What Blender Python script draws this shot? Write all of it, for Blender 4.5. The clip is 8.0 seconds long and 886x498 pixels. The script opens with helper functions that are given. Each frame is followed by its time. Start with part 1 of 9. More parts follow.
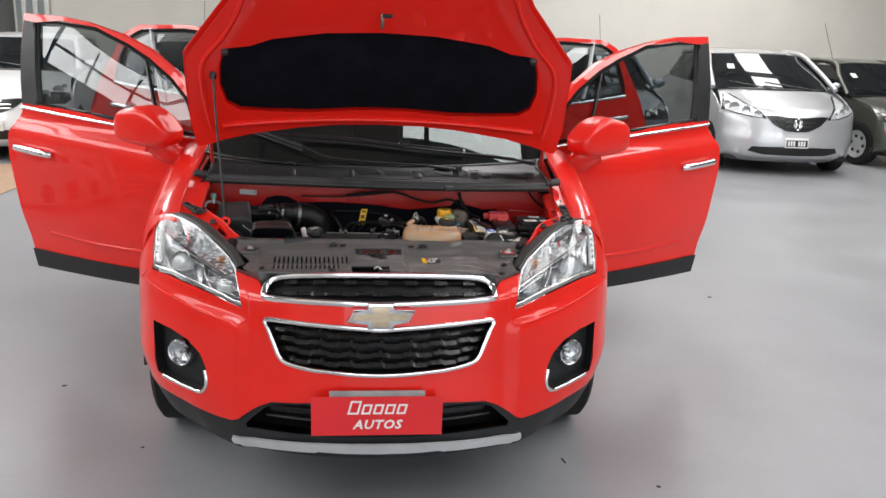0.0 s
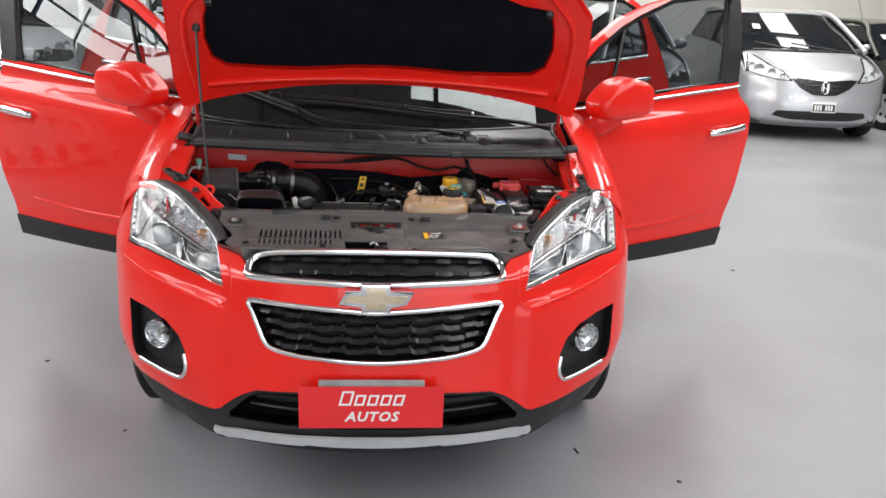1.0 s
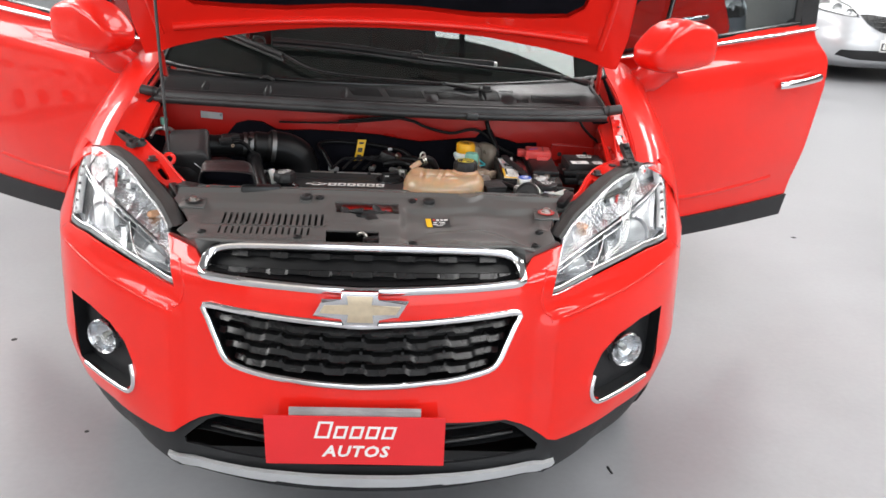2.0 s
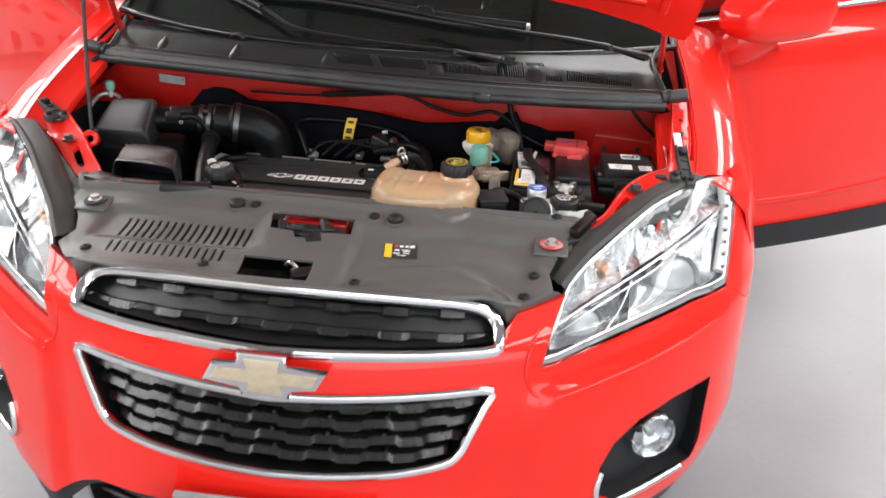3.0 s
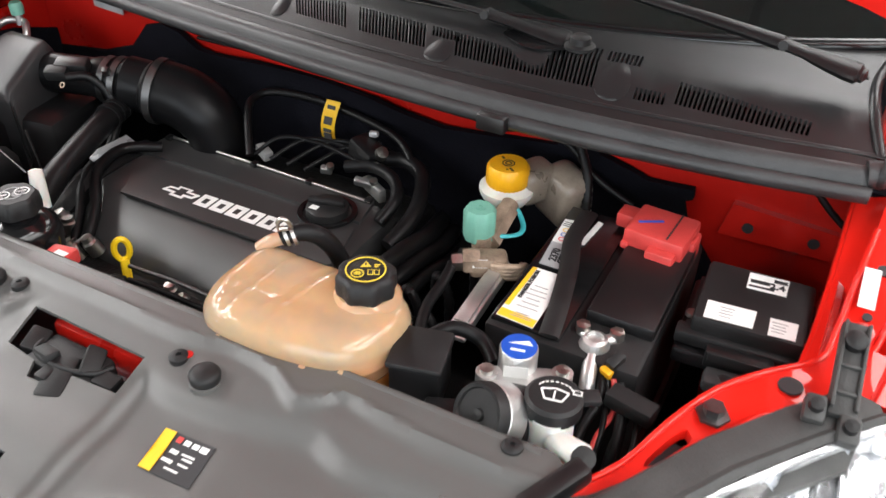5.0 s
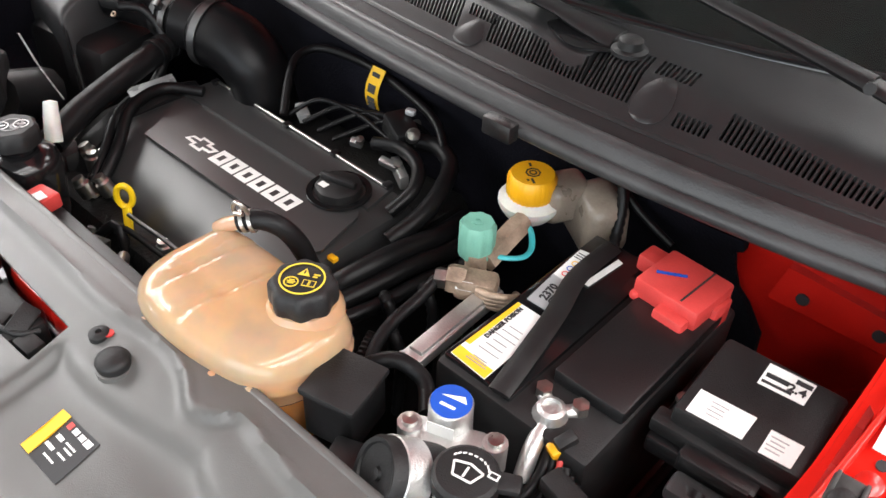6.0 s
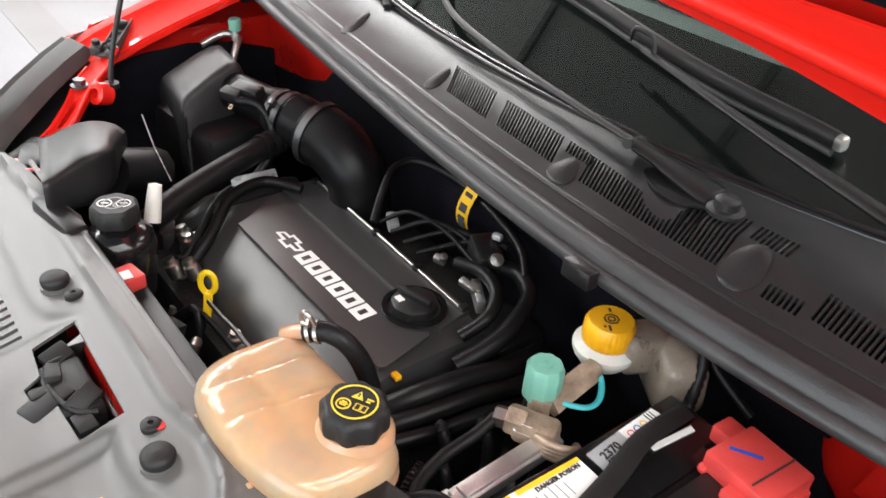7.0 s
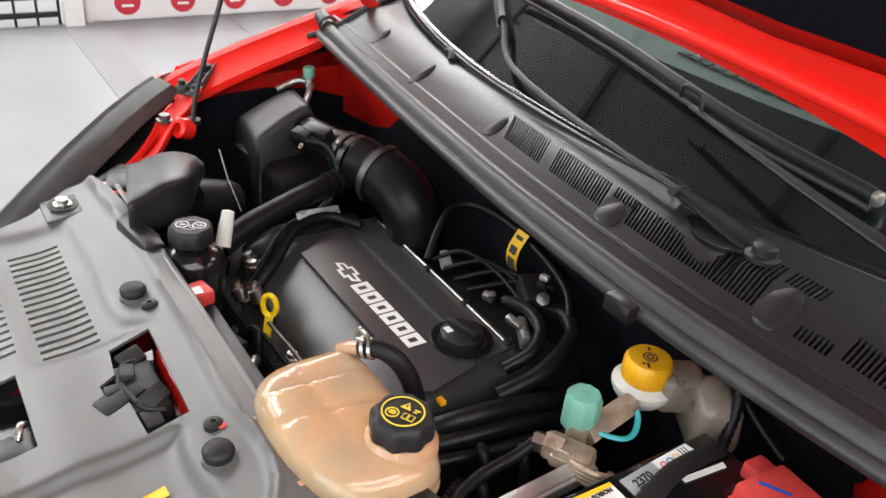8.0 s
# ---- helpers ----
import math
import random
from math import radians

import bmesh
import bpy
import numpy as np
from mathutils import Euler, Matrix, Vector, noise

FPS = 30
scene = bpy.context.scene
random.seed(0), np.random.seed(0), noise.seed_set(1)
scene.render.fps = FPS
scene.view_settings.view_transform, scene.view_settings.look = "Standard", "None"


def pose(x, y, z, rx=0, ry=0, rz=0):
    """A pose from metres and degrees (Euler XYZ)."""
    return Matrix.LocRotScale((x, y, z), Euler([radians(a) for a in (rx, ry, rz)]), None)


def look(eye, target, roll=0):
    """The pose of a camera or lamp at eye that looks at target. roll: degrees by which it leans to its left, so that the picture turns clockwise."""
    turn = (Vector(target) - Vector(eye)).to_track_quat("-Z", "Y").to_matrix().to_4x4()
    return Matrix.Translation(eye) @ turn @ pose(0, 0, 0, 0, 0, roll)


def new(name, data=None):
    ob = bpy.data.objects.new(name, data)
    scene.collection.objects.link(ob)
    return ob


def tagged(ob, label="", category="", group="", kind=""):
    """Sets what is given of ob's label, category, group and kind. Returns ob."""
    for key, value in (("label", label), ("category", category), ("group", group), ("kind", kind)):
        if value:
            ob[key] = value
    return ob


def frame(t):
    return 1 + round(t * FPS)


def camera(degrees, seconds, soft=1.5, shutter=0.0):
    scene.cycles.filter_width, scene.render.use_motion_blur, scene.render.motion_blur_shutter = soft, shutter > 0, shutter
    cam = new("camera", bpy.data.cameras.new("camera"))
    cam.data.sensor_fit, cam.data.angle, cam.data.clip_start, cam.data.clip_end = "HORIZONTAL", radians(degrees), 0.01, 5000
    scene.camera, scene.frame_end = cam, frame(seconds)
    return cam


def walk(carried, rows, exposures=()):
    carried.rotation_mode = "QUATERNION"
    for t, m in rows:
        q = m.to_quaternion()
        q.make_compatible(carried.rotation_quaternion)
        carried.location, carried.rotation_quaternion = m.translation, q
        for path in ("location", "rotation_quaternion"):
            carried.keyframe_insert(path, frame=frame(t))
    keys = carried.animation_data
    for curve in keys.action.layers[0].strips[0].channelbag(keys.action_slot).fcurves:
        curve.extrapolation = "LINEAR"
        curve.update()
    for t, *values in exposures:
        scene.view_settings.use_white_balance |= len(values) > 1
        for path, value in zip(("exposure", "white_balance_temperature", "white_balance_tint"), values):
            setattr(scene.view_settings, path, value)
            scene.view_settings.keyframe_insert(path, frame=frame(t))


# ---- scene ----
cam = camera(56.0, 8.0, 1.5, 0.3)
PATH = [
    (0, (-0.03, -2.449, 1.581), (0.148, -0.517, 1.093), 1.9),
    (0.5, (-0.003, -2.355, 1.565), (0.158, -0.435, 1.03), 1.9),
    (1, (0.024, -2.186, 1.551), (0.17, -0.276, 0.975), 2.2),
    (1.5, (0.036, -1.906, 1.547), (0.173, -0.019, 0.897), 2.2),
    (1.7, (0.062, -1.811, 1.546), (0.18, 0.067, 0.867), 2.1),
    (2.8, (0.363, -1.214, 1.513), (0.21, 0.588, 0.661), 2.9),
    (3, (0.405, -1.084, 1.52), (0.204, 0.705, 0.648), 2.6),
    (3.5, (0.519, -0.806, 1.501), (0.113, 0.937, 0.608), 1.5),
    (4, (0.649, -0.534, 1.505), (0.049, 1.103, 0.525), 1.5),
    (4.5, (0.644, -0.297, 1.47), (-0.027, 1.237, 0.377), 2.0),
    (5, (0.622, -0.092, 1.466), (-0.12, 1.349, 0.294), 1.4),
    (5.2, (0.627, -0.029, 1.458), (-0.167, 1.358, 0.255), 1.3),
    (6.3, (0.712, 0.166, 1.456), (-0.374, 1.256, 0.179), 3.3),
    (6.5, (0.708, 0.178, 1.463), (-0.439, 1.256, 0.229), 3.8),
    (7, (0.688, 0.172, 1.474), (-0.579, 1.249, 0.363), 5.5),
    (7.5, (0.674, 0.155, 1.469), (-0.636, 1.21, 0.387), 6.8),
    (8, (0.742, 0.13, 1.476), (-0.664, 1.148, 0.481), 6.4),
]
EXPOSURES = [(0.0, -0.09), (1.0, 0.04), (1.7, 0.28), (3.0, 0.52), (4.0, 0.73), (5.0, 0.88), (6.5, 1.06), (7.2, 1.0), (8.0, 0.78)]

walk(cam, [(t, look(eye, target, roll)) for t, eye, target, roll in PATH], EXPOSURES)

# ---- light: daylight through roof lights and the open street side ----
world = bpy.data.worlds.new("sky")
scene.world = world
world.use_nodes = True
wn = world.node_tree.nodes
sky = wn.new("ShaderNodeTexSky")
sky.sky_type, sky.sun_disc = "NISHITA", False
sky.sun_elevation, sky.sun_rotation = radians(52), radians(200)
wn["Background"].inputs["Strength"].default_value = 0.12
world.node_tree.links.new(sky.outputs["Color"], wn["Background"].inputs["Color"])


def daylight(name, eye, target, w, h, watts, colour=(1.0, 0.98, 0.95)):
    lamp = new(name, bpy.data.lights.new(name, "AREA"))
    lamp.data.shape, lamp.data.size, lamp.data.size_y = "RECTANGLE", w, h
    lamp.data.energy, lamp.data.color = watts, colour
    lamp.matrix_world = look(eye, target)
    return lamp


# hall: x from HX0 to HX1, y from HY0 to HY1
HX0, HX1, HY0, HY1, HZ = -6.3, 13.0, -7.0, 13.4, 4.8
# roof lights: middle, width, first and last y, watts
ROOFLIGHTS = [(-5.4, 1.4, -5.5, 0.4, 340), (-5.4, 1.4, 2.1, 10.5, 440), (1.15, 1.7, 2.55, 10.5, 230), (2.6, 0.9, -5.5, 2.3, 150), (4.8, 0.9, -5.5, 12.9, 520), (7.2, 0.9, -5.5, 12.9, 520)]
for rx_, rw_, ra_, rb_, watts_ in ROOFLIGHTS:
    daylight("roof_light_daylight", (rx_, (ra_ + rb_) / 2, HZ + 0.05), (rx_, (ra_ + rb_) / 2 + 0.001, 0), rw_ - 0.04, rb_ - ra_ - 0.04, watts_)
STREET = (-2.0, 9.0)
daylight("street_daylight", (3.5, HY0 - 0.1, 2.0), (3.5, 3, 1.4), 10.5, 3.6, 230, (0.93, 0.97, 1.0))
# high windows along the west wall
CLERESTORY = ((-6.0, 2.6, 2.85, 3.85), (2.6, 5.6, 2.85, 4.65))
for a_, b_, p_, q_ in CLERESTORY:
    daylight("west_window_daylight", (HX0 - 0.1, (a_ + b_) / 2, (p_ + q_) / 2), (0.0, (a_ + b_) / 2, 2.0), b_ - a_ - 0.1, q_ - p_ - 0.05, 21 * (b_ - a_) * (q_ - p_))


# ---- materials ----
def material(name, colour, rough=0.5, metal=0.0, **more):
    m = bpy.data.materials.new(name)
    m.use_nodes = True
    b = m.node_tree.nodes["Principled BSDF"]
    b.inputs["Base Color"].default_value = (*colour, 1)
    b.inputs["Roughness"].default_value = rough
    b.inputs["Metallic"].default_value = metal
    for key, value in more.items():
        b.inputs[key.replace("_", " ")].default_value = value
    return m


def varied(m, scale=8.0, amount=0.25, fine=220.0, bump=0.15, rough_amount=0.12, depth=0.0015, tint=(1, 1, 1)):
    """Two scales of colour variation, uneven gloss and a fine relief."""
    nt = m.node_tree
    n, k = nt.nodes, nt.links
    b = n["Principled BSDF"]
    colour, rough = b.inputs["Base Color"].default_value[:], b.inputs["Roughness"].default_value
    tc = n.new("ShaderNodeTexCoord")
    big, small = n.new("ShaderNodeTexNoise"), n.new("ShaderNodeTexNoise")
    big.inputs["Scale"].default_value, big.inputs["Detail"].default_value = scale, 5
    small.inputs["Scale"].default_value, small.inputs["Detail"].default_value = fine, 2
    for x in (big, small):
        k.new(tc.outputs["Object"], x.inputs["Vector"])
    mix = n.new("ShaderNodeMix")
    mix.data_type = "RGBA"
    mix.inputs[6].default_value = (*[c * (1 - amount) for c in colour[:3]], 1)
    mix.inputs[7].default_value = (*[min(1, c * (1 + amount) * t) for c, t in zip(colour[:3], tint)], 1)
    add = n.new("ShaderNodeMath")
    add.operation = "MULTIPLY_ADD"
    add.inputs[1].default_value = 0.25
    k.new(small.outputs["Fac"], add.inputs[0])
    k.new(big.outputs["Fac"], add.inputs[2])
    sub = n.new("ShaderNodeMapRange")
    sub.inputs["From Min"].default_value, sub.inputs["From Max"].default_value = 0.4, 0.85
    k.new(add.outputs[0], sub.inputs["Value"])
    k.new(sub.outputs[0], mix.inputs[0])
    k.new(mix.outputs[2], b.inputs["Base Color"])
    rr = n.new("ShaderNodeMapRange")
    rr.inputs["To Min"].default_value = max(0.02, rough - rough_amount)
    rr.inputs["To Max"].default_value = min(1, rough + rough_amount)
    k.new(big.outputs["Fac"], rr.inputs["Value"])
    k.new(rr.outputs[0], b.inputs["Roughness"])
    if bump:
        bp = n.new("ShaderNodeBump")
        bp.inputs["Strength"].default_value, bp.inputs["Distance"].default_value = bump, depth
        k.new(small.outputs["Fac"], bp.inputs["Height"])
        k.new(bp.outputs[0], b.inputs["Normal"])
    return m


RED = varied(material("red_car_paint", (0.75, 0.016, 0.009), 0.4, 0.0, Coat_Weight=0.7, Coat_Roughness=0.03, Specular_IOR_Level=0.1), 3, 0.06, 900, 0.0, 0.05)
# body red again, with the shade of the bay put into a darker base
RED_SHADE = varied(material("shaded_red_paint", (0.45, 0.010, 0.006), 0.3, 0.0, Coat_Weight=0.6, Coat_Roughness=0.1), 9, 0.12, 400, 0.1, 0.1)
GASKET = varied(material("dusty_grey_gasket_plastic", (0.052, 0.052, 0.051), 0.5, 0.0, Specular_IOR_Level=0.35), 14, 0.3, 500, 0.25, 0.12)
BANDBLACK = varied(material("black_print_and_bonnet_reflection", (0.004, 0.004, 0.0042), 0.9, 0.0, Specular_IOR_Level=0.05), 10, 0.15, 300, 0.0, 0.03)
WIPER = varied(material("satin_black_wiper_paint", (0.006, 0.006, 0.0065), 0.42, 0.0, Specular_IOR_Level=0.35), 20, 0.2, 700, 0.15, 0.08)
PLASTIC = varied(material("black_grained_plastic", (0.007, 0.007, 0.0075), 0.36), 14, 0.3, 900, 0.25, 0.1)
SHROUD = varied(material("dark_grey_moulded_plastic", (0.095, 0.094, 0.091), 0.21), 9, 0.025, 1200, 0.25, 0.012)
CLADDING = varied(material("charcoal_cladding_plastic", (0.016, 0.0165, 0.018), 0.5, 0.0, Specular_IOR_Level=0.3), 9, 0.2, 900, 0.25, 0.1)
GLOSSBLACK = varied(material("glossy_black_plastic", (0.007, 0.007, 0.0075), 0.16), 10, 0.2, 500, 0.05, 0.08)
GRILLE = varied(material("satin_black_grille", (0.014, 0.014, 0.0145), 0.26), 10, 0.2, 600, 0.1, 0.1)
RUBBER = varied(material("black_rubber", (0.030, 0.030, 0.031), 0.42, 0.0, Specular_IOR_Level=0.45), 12, 0.35, 500, 0.25, 0.15)
AIRBOX = varied(material("dark_grained_airbox_plastic", (0.018, 0.018, 0.019), 0.42, 0.0, Specular_IOR_Level=0.4), 9, 0.15, 900, 0.2, 0.05)
DUCT = varied(material("glossy_black_duct_rubber", (0.005, 0.005, 0.0055), 0.36, 0.0, Specular_IOR_Level=0.2), 14, 0.2, 700, 0.1, 0.06)
CLAMP = varied(material("dull_steel_clamp", (0.16, 0.16, 0.16), 0.4, 1.0), 30, 0.2, 400, 0.2, 0.1)
HOSE = varied(material("black_hose_rubber", (0.006, 0.006, 0.0065), 0.38, 0.0, Specular_IOR_Level=0.2), 20, 0.3, 700, 0.2, 0.12)
COWL = varied(material("black_cowl_plastic", (0.015, 0.0153, 0.016), 0.30, 0.0, Specular_IOR_Level=0.36), 9, 0.12, 1000, 0.2, 0.04)
DIRTY = varied(material("dark_engine_metal", (0.010, 0.010, 0.010), 0.6, 0.3), 20, 0.5, 250, 0.5, 0.2, 0.003)
CHROME = varied(material("chrome", (0.86, 0.86, 0.87), 0.15, 1.0), 6, 0.04, 300, 0.0, 0.04)
SILVER = varied(material("satin_silver_paint", (0.74, 0.75, 0.76), 0.3, 0.45), 8, 0.08, 800, 0.1, 0.06)
ALU = varied(material("cast_aluminium", (0.6, 0.6, 0.59), 0.38, 0.9), 25, 0.18, 500, 0.4, 0.12)
STEEL = varied(material("zinc_plated_steel", (0.5, 0.49, 0.46), 0.32, 1.0), 30, 0.2, 400, 0.2, 0.12)
BRASS = varied(material("weathered_brass", (0.36, 0.27, 0.20), 0.5, 0.5), 40, 0.4, 400, 0.4, 0.15)
GOLD = varied(material("pale_gold_emblem", (0.64, 0.53, 0.38), 0.35, 0.4), 60, 0.1, 900, 0.2, 0.05)
# felt of the pads; the same near-black also stands for shade in recesses
PAD_SHADE = varied(material("black_felt_and_shade", (0.0055, 0.0055, 0.0085), 0.95, 0.0, Specular_IOR_Level=0.08), 12, 0.3, 300, 0.6, 0.03, 0.003)
TANK = varied(material("amber_translucent_plastic", (0.70, 0.46, 0.31), 0.12, 0.0, Transmission_Weight=0.3, Subsurface_Weight=0.3, Subsurface_Scale=0.02), 16, 0.2, 60, 0.08, 0.05, 0.001, (1.0, 0.80, 0.60))
CAPBLACK = varied(material("matt_black_cap", (0.011, 0.011, 0.0115), 0.5, 0.0, Specular_IOR_Level=0.36), 30, 0.3, 700, 0.3, 0.1)
YELLOW = varied(material("yellow_plastic", (0.85, 0.42, 0.01), 0.35), 30, 0.08, 500, 0.1, 0.06)
YELLOWPRINT = varied(material("yellow_print", (0.72, 0.55, 0.05), 0.5), 30, 0.1, 500, 0.0, 0.06)
DIPYELLOW = varied(material("dipstick_yellow", (0.85, 0.58, 0.01), 0.38), 30, 0.08, 500, 0.1, 0.06)
WHITEPLASTIC = varied(material("milky_white_plastic", (0.72, 0.72, 0.68), 0.4, 0.0, Subsurface_Weight=0.2, Subsurface_Scale=0.01), 20, 0.12, 300, 0.1, 0.08)
SMOKE = varied(material("stained_clear_plastic", (0.30, 0.25, 0.20), 0.3, 0.0, Transmission_Weight=0.25), 30, 0.3, 300, 0.2, 0.08)
GREENCAP = varied(material("green_plastic_cap", (0.15, 0.37, 0.29), 0.5), 30, 0.12, 500, 0.2, 0.08)
TEAL = varied(material("teal_plastic", (0.05, 0.42, 0.45), 0.45), 30, 0.1, 500, 0.1, 0.08)
REDPLASTIC = varied(material("faded_red_plastic", (0.55, 0.05, 0.045), 0.42), 30, 0.15, 500, 0.2, 0.1)
BLUEPAPER = varied(material("blue_sticker", (0.008, 0.07, 0.42), 0.4), 30, 0.1, 300, 0.0, 0.05)
PAPER = varied(material("white_sticker", (0.78, 0.78, 0.76), 0.5), 25, 0.06, 300, 0.05, 0.05)
INK = varied(material("dark_ink", (0.02, 0.02, 0.022), 0.6), 20, 0.2, 300, 0.0, 0.05)
GREYINK = varied(material("grey_ink", (0.28, 0.28, 0.28), 0.6), 20, 0.2, 300, 0.0, 0.05)
YELLOWPAPER = varied(material("yellow_sticker", (0.85, 0.50, 0.02), 0.5), 25, 0.08, 300, 0.05, 0.05)
REDPAPER = varied(material("red_sign_board", (0.74, 0.022, 0.026), 0.45), 6, 0.06, 300, 0.05, 0.06)
LETTER = varied(material("white_letter_paint", (0.80, 0.80, 0.78), 0.45), 20, 0.05, 300, 0.0, 0.05)
REFLECTOR = varied(material("lamp_reflector", (0.60, 0.61, 0.63), 0.26, 1.0), 60, 0.08, 150, 0.3, 0.08, 0.003)
LAMPGREY = varied(material("lamp_bezel_grey", (0.48, 0.49, 0.50), 0.3, 0.4), 30, 0.1, 300, 0.1, 0.1)
TANKLOW = varied(material("orange_translucent_plastic", (0.72, 0.31, 0.09), 0.2, 0.0, Transmission_Weight=0.3, Subsurface_Weight=0.2, Subsurface_Scale=0.02), 14, 0.2, 90, 0.1, 0.06, 0.001, (1.0, 0.86, 0.7))
BOWL = varied(material("silver_lamp_bowl", (0.34, 0.35, 0.365), 0.22, 0.85), 30, 0.1, 300, 0.15, 0.08)
DOME = varied(material("grey_lamp_dome", (0.30, 0.31, 0.32), 0.22, 0.3), 40, 0.12, 300, 0.1, 0.08)
ENGINECOVER = varied(material("satin_black_engine_cover", (0.030, 0.030, 0.0305), 0.40, 0.0, Specular_IOR_Level=0.95), 14, 0.08, 900, 0.04, 0.02)
AMBER = varied(material("amber_bulb", (0.42, 0.22, 0.12), 0.25), 30, 0.1, 300, 0.0, 0.05)
TYRE = varied(material("tyre_rubber", (0.014, 0.014, 0.014), 0.75, 0.0, Specular_IOR_Level=0.25), 12, 0.3, 200, 0.4, 0.1)
FABRIC = varied(material("dark_seat_fabric", (0.02, 0.02, 0.022), 0.9, 0.0, Specular_IOR_Level=0.1), 18, 0.3, 500, 0.5, 0.05)
DASH = varied(material("dark_dashboard_vinyl", (0.085, 0.088, 0.09), 0.6), 12, 0.25, 700, 0.3, 0.08)


def glass(name, colour, rough=0.0):
    return material(name, colour, rough, 0.0, Transmission_Weight=1.0, IOR=1.46)


GLASS = glass("tinted_car_glass", (0.40, 0.52, 0.48))
DARKGLASS = glass("dark_tinted_glass", (0.30, 0.33, 0.34))
CLEAR = material("clear_lens", (0.97, 0.98, 0.98), 0.0, 0.0, Transmission_Weight=1.0, IOR=1.2)


# ---- building tools ----
from mathutils.geometry import delaunay_2d_cdt


def part(name, bm, mat, parent=None, label="", smooth=40, category="", kind=""):
    """One mesh object from a bmesh, under a thing or a part."""
    me = bpy.data.meshes.new(name)
    bmesh.ops.recalc_face_normals(bm, faces=bm.faces)
    bm.to_mesh(me)
    bm.free()
    me.materials.append(mat)
    if smooth:
        me.polygons.foreach_set("use_smooth", [True] * len(me.polygons))
        me.set_sharp_from_angle(angle=radians(smooth))
    ob = new(name, me)
    ob.parent = parent
    return tagged(ob, label, category, "", kind)


def thing(name, label, category, m=None, group="", kind=""):
    ob = new(name)
    ob.empty_display_size = 0.1
    if m is not None:
        ob.matrix_world = m
    return tagged(ob, label, category, group, kind)


def lifted(ob, category):
    """Makes a fitted part a thing of its own: it can be lifted out of the bay."""
    ob.parent = None
    return tagged(ob, "", category)


def spline(points, n=6, closed=False):
    """Points on a smooth curve through the given ones."""
    p = [Vector(q) for q in points]
    k, out = len(p), []
    for i in range(k if closed else k - 1):
        a, b, c, d = (p[j % k] if closed else p[min(max(j, 0), k - 1)] for j in (i - 1, i, i + 1, i + 2))
        for s in range(n):
            t = s / n
            out.append(0.5 * (2 * b + (c - a) * t + (2 * a - 5 * b + 4 * c - d) * t * t + (3 * b - a - 3 * c + d) * t ** 3))
    return out if closed else out + [p[-1]]


def bm_tube(bm, pts, r, sides=10, closed=False, caps=True, flat=1.0, up=(0, 0, 1), ribs=0, rib=0.0):
    """A round tube along pts; flat squeezes it along up; ribs makes it corrugated."""
    pts = [Vector(p) for p in pts]
    rings, n, up = [], len(pts), Vector(up)
    for i, p in enumerate(pts):
        a, b = (pts[i - 1], pts[(i + 1) % n]) if closed else (pts[max(i - 1, 0)], pts[min(i + 1, n - 1)])
        t = (b - a).normalized()
        side = t.cross(up)
        if side.length < 1e-4:
            side = t.cross(Vector((1, 0, 0)))
        side.normalize()
        top = side.cross(t)
        rad = r[i] if isinstance(r, (list, tuple)) else r
        if ribs:
            rad *= 1 + rib * (i % 2)
        rings.append([bm.verts.new(p + side * rad * math.cos(u) + top * rad * flat * math.sin(u)) for u in (2 * math.pi * j / sides for j in range(sides))])
    for i in range(n if closed else n - 1):
        q, w = rings[i], rings[(i + 1) % n]
        for j in range(sides):
            bm.faces.new((q[j], q[(j + 1) % sides], w[(j + 1) % sides], w[j]))
    if caps and not closed:
        bm.faces.new(rings[0][::-1])
        bm.faces.new(rings[-1])
    return bm


def tube(name, pts, r, mat, parent=None, label="", n=5, **more):
    closed = more.get("closed", False)
    return part(name, bm_tube(bmesh.new(), spline(pts, n, closed), r, **more), mat, parent, label)


def bm_lathe(bm, profile, sides=24, m=Matrix(), lobes=0, lobe=0.0):
    """Turns (radius, height) pairs round z, placed by m; lobes makes a scalloped grip."""
    rings = []
    for r, h in profile:
        ring = []
        for j in range(sides):
            u = 2 * math.pi * j / sides
            k = r * (1 + lobe * math.cos(lobes * u)) if lobes and r > 0.004 else r
            ring.append(bm.verts.new(m @ Vector((k * math.cos(u), k * math.sin(u), h))))
        rings.append(ring)
    for q, w in zip(rings, rings[1:]):
        for j in range(sides):
            bm.faces.new((q[j], q[(j + 1) % sides], w[(j + 1) % sides], w[j]))
    if min(profile[0][0], profile[-1][0]) > 1e-4:
        q, w = rings[-1], rings[0]
        for j in range(sides):
            bm.faces.new((q[j], q[(j + 1) % sides], w[(j + 1) % sides], w[j]))
    return bm


def lathe(name, profile, mat, parent=None, label="", at=(0, 0, 0), turn=(0, 0, 0), **more):
    return part(name, bm_lathe(bmesh.new(), profile, m=pose(*at, *turn), **more), mat, parent, label)


def bm_box(bm, size, m=Matrix(), bevel=0.0, taper=1.0, segments=2):
    made = bmesh.ops.create_cube(bm, size=1.0, matrix=Matrix())
    vs = made["verts"]
    for v in vs:
        k = taper if v.co.z > 0 else 1.0
        v.co = Vector((v.co.x * size[0] * k, v.co.y * size[1] * k, v.co.z * size[2]))
    if bevel:
        es = list({e for v in vs for e in v.link_edges})
        fresh = bmesh.ops.bevel(bm, geom=es, offset=bevel, segments=segments, profile=0.5, affect="EDGES")
        vs = list({v for f in fresh["faces"] for v in f.verts} | {v for v in vs if v.is_valid})
    bmesh.ops.transform(bm, matrix=m, verts=vs)
    return bm


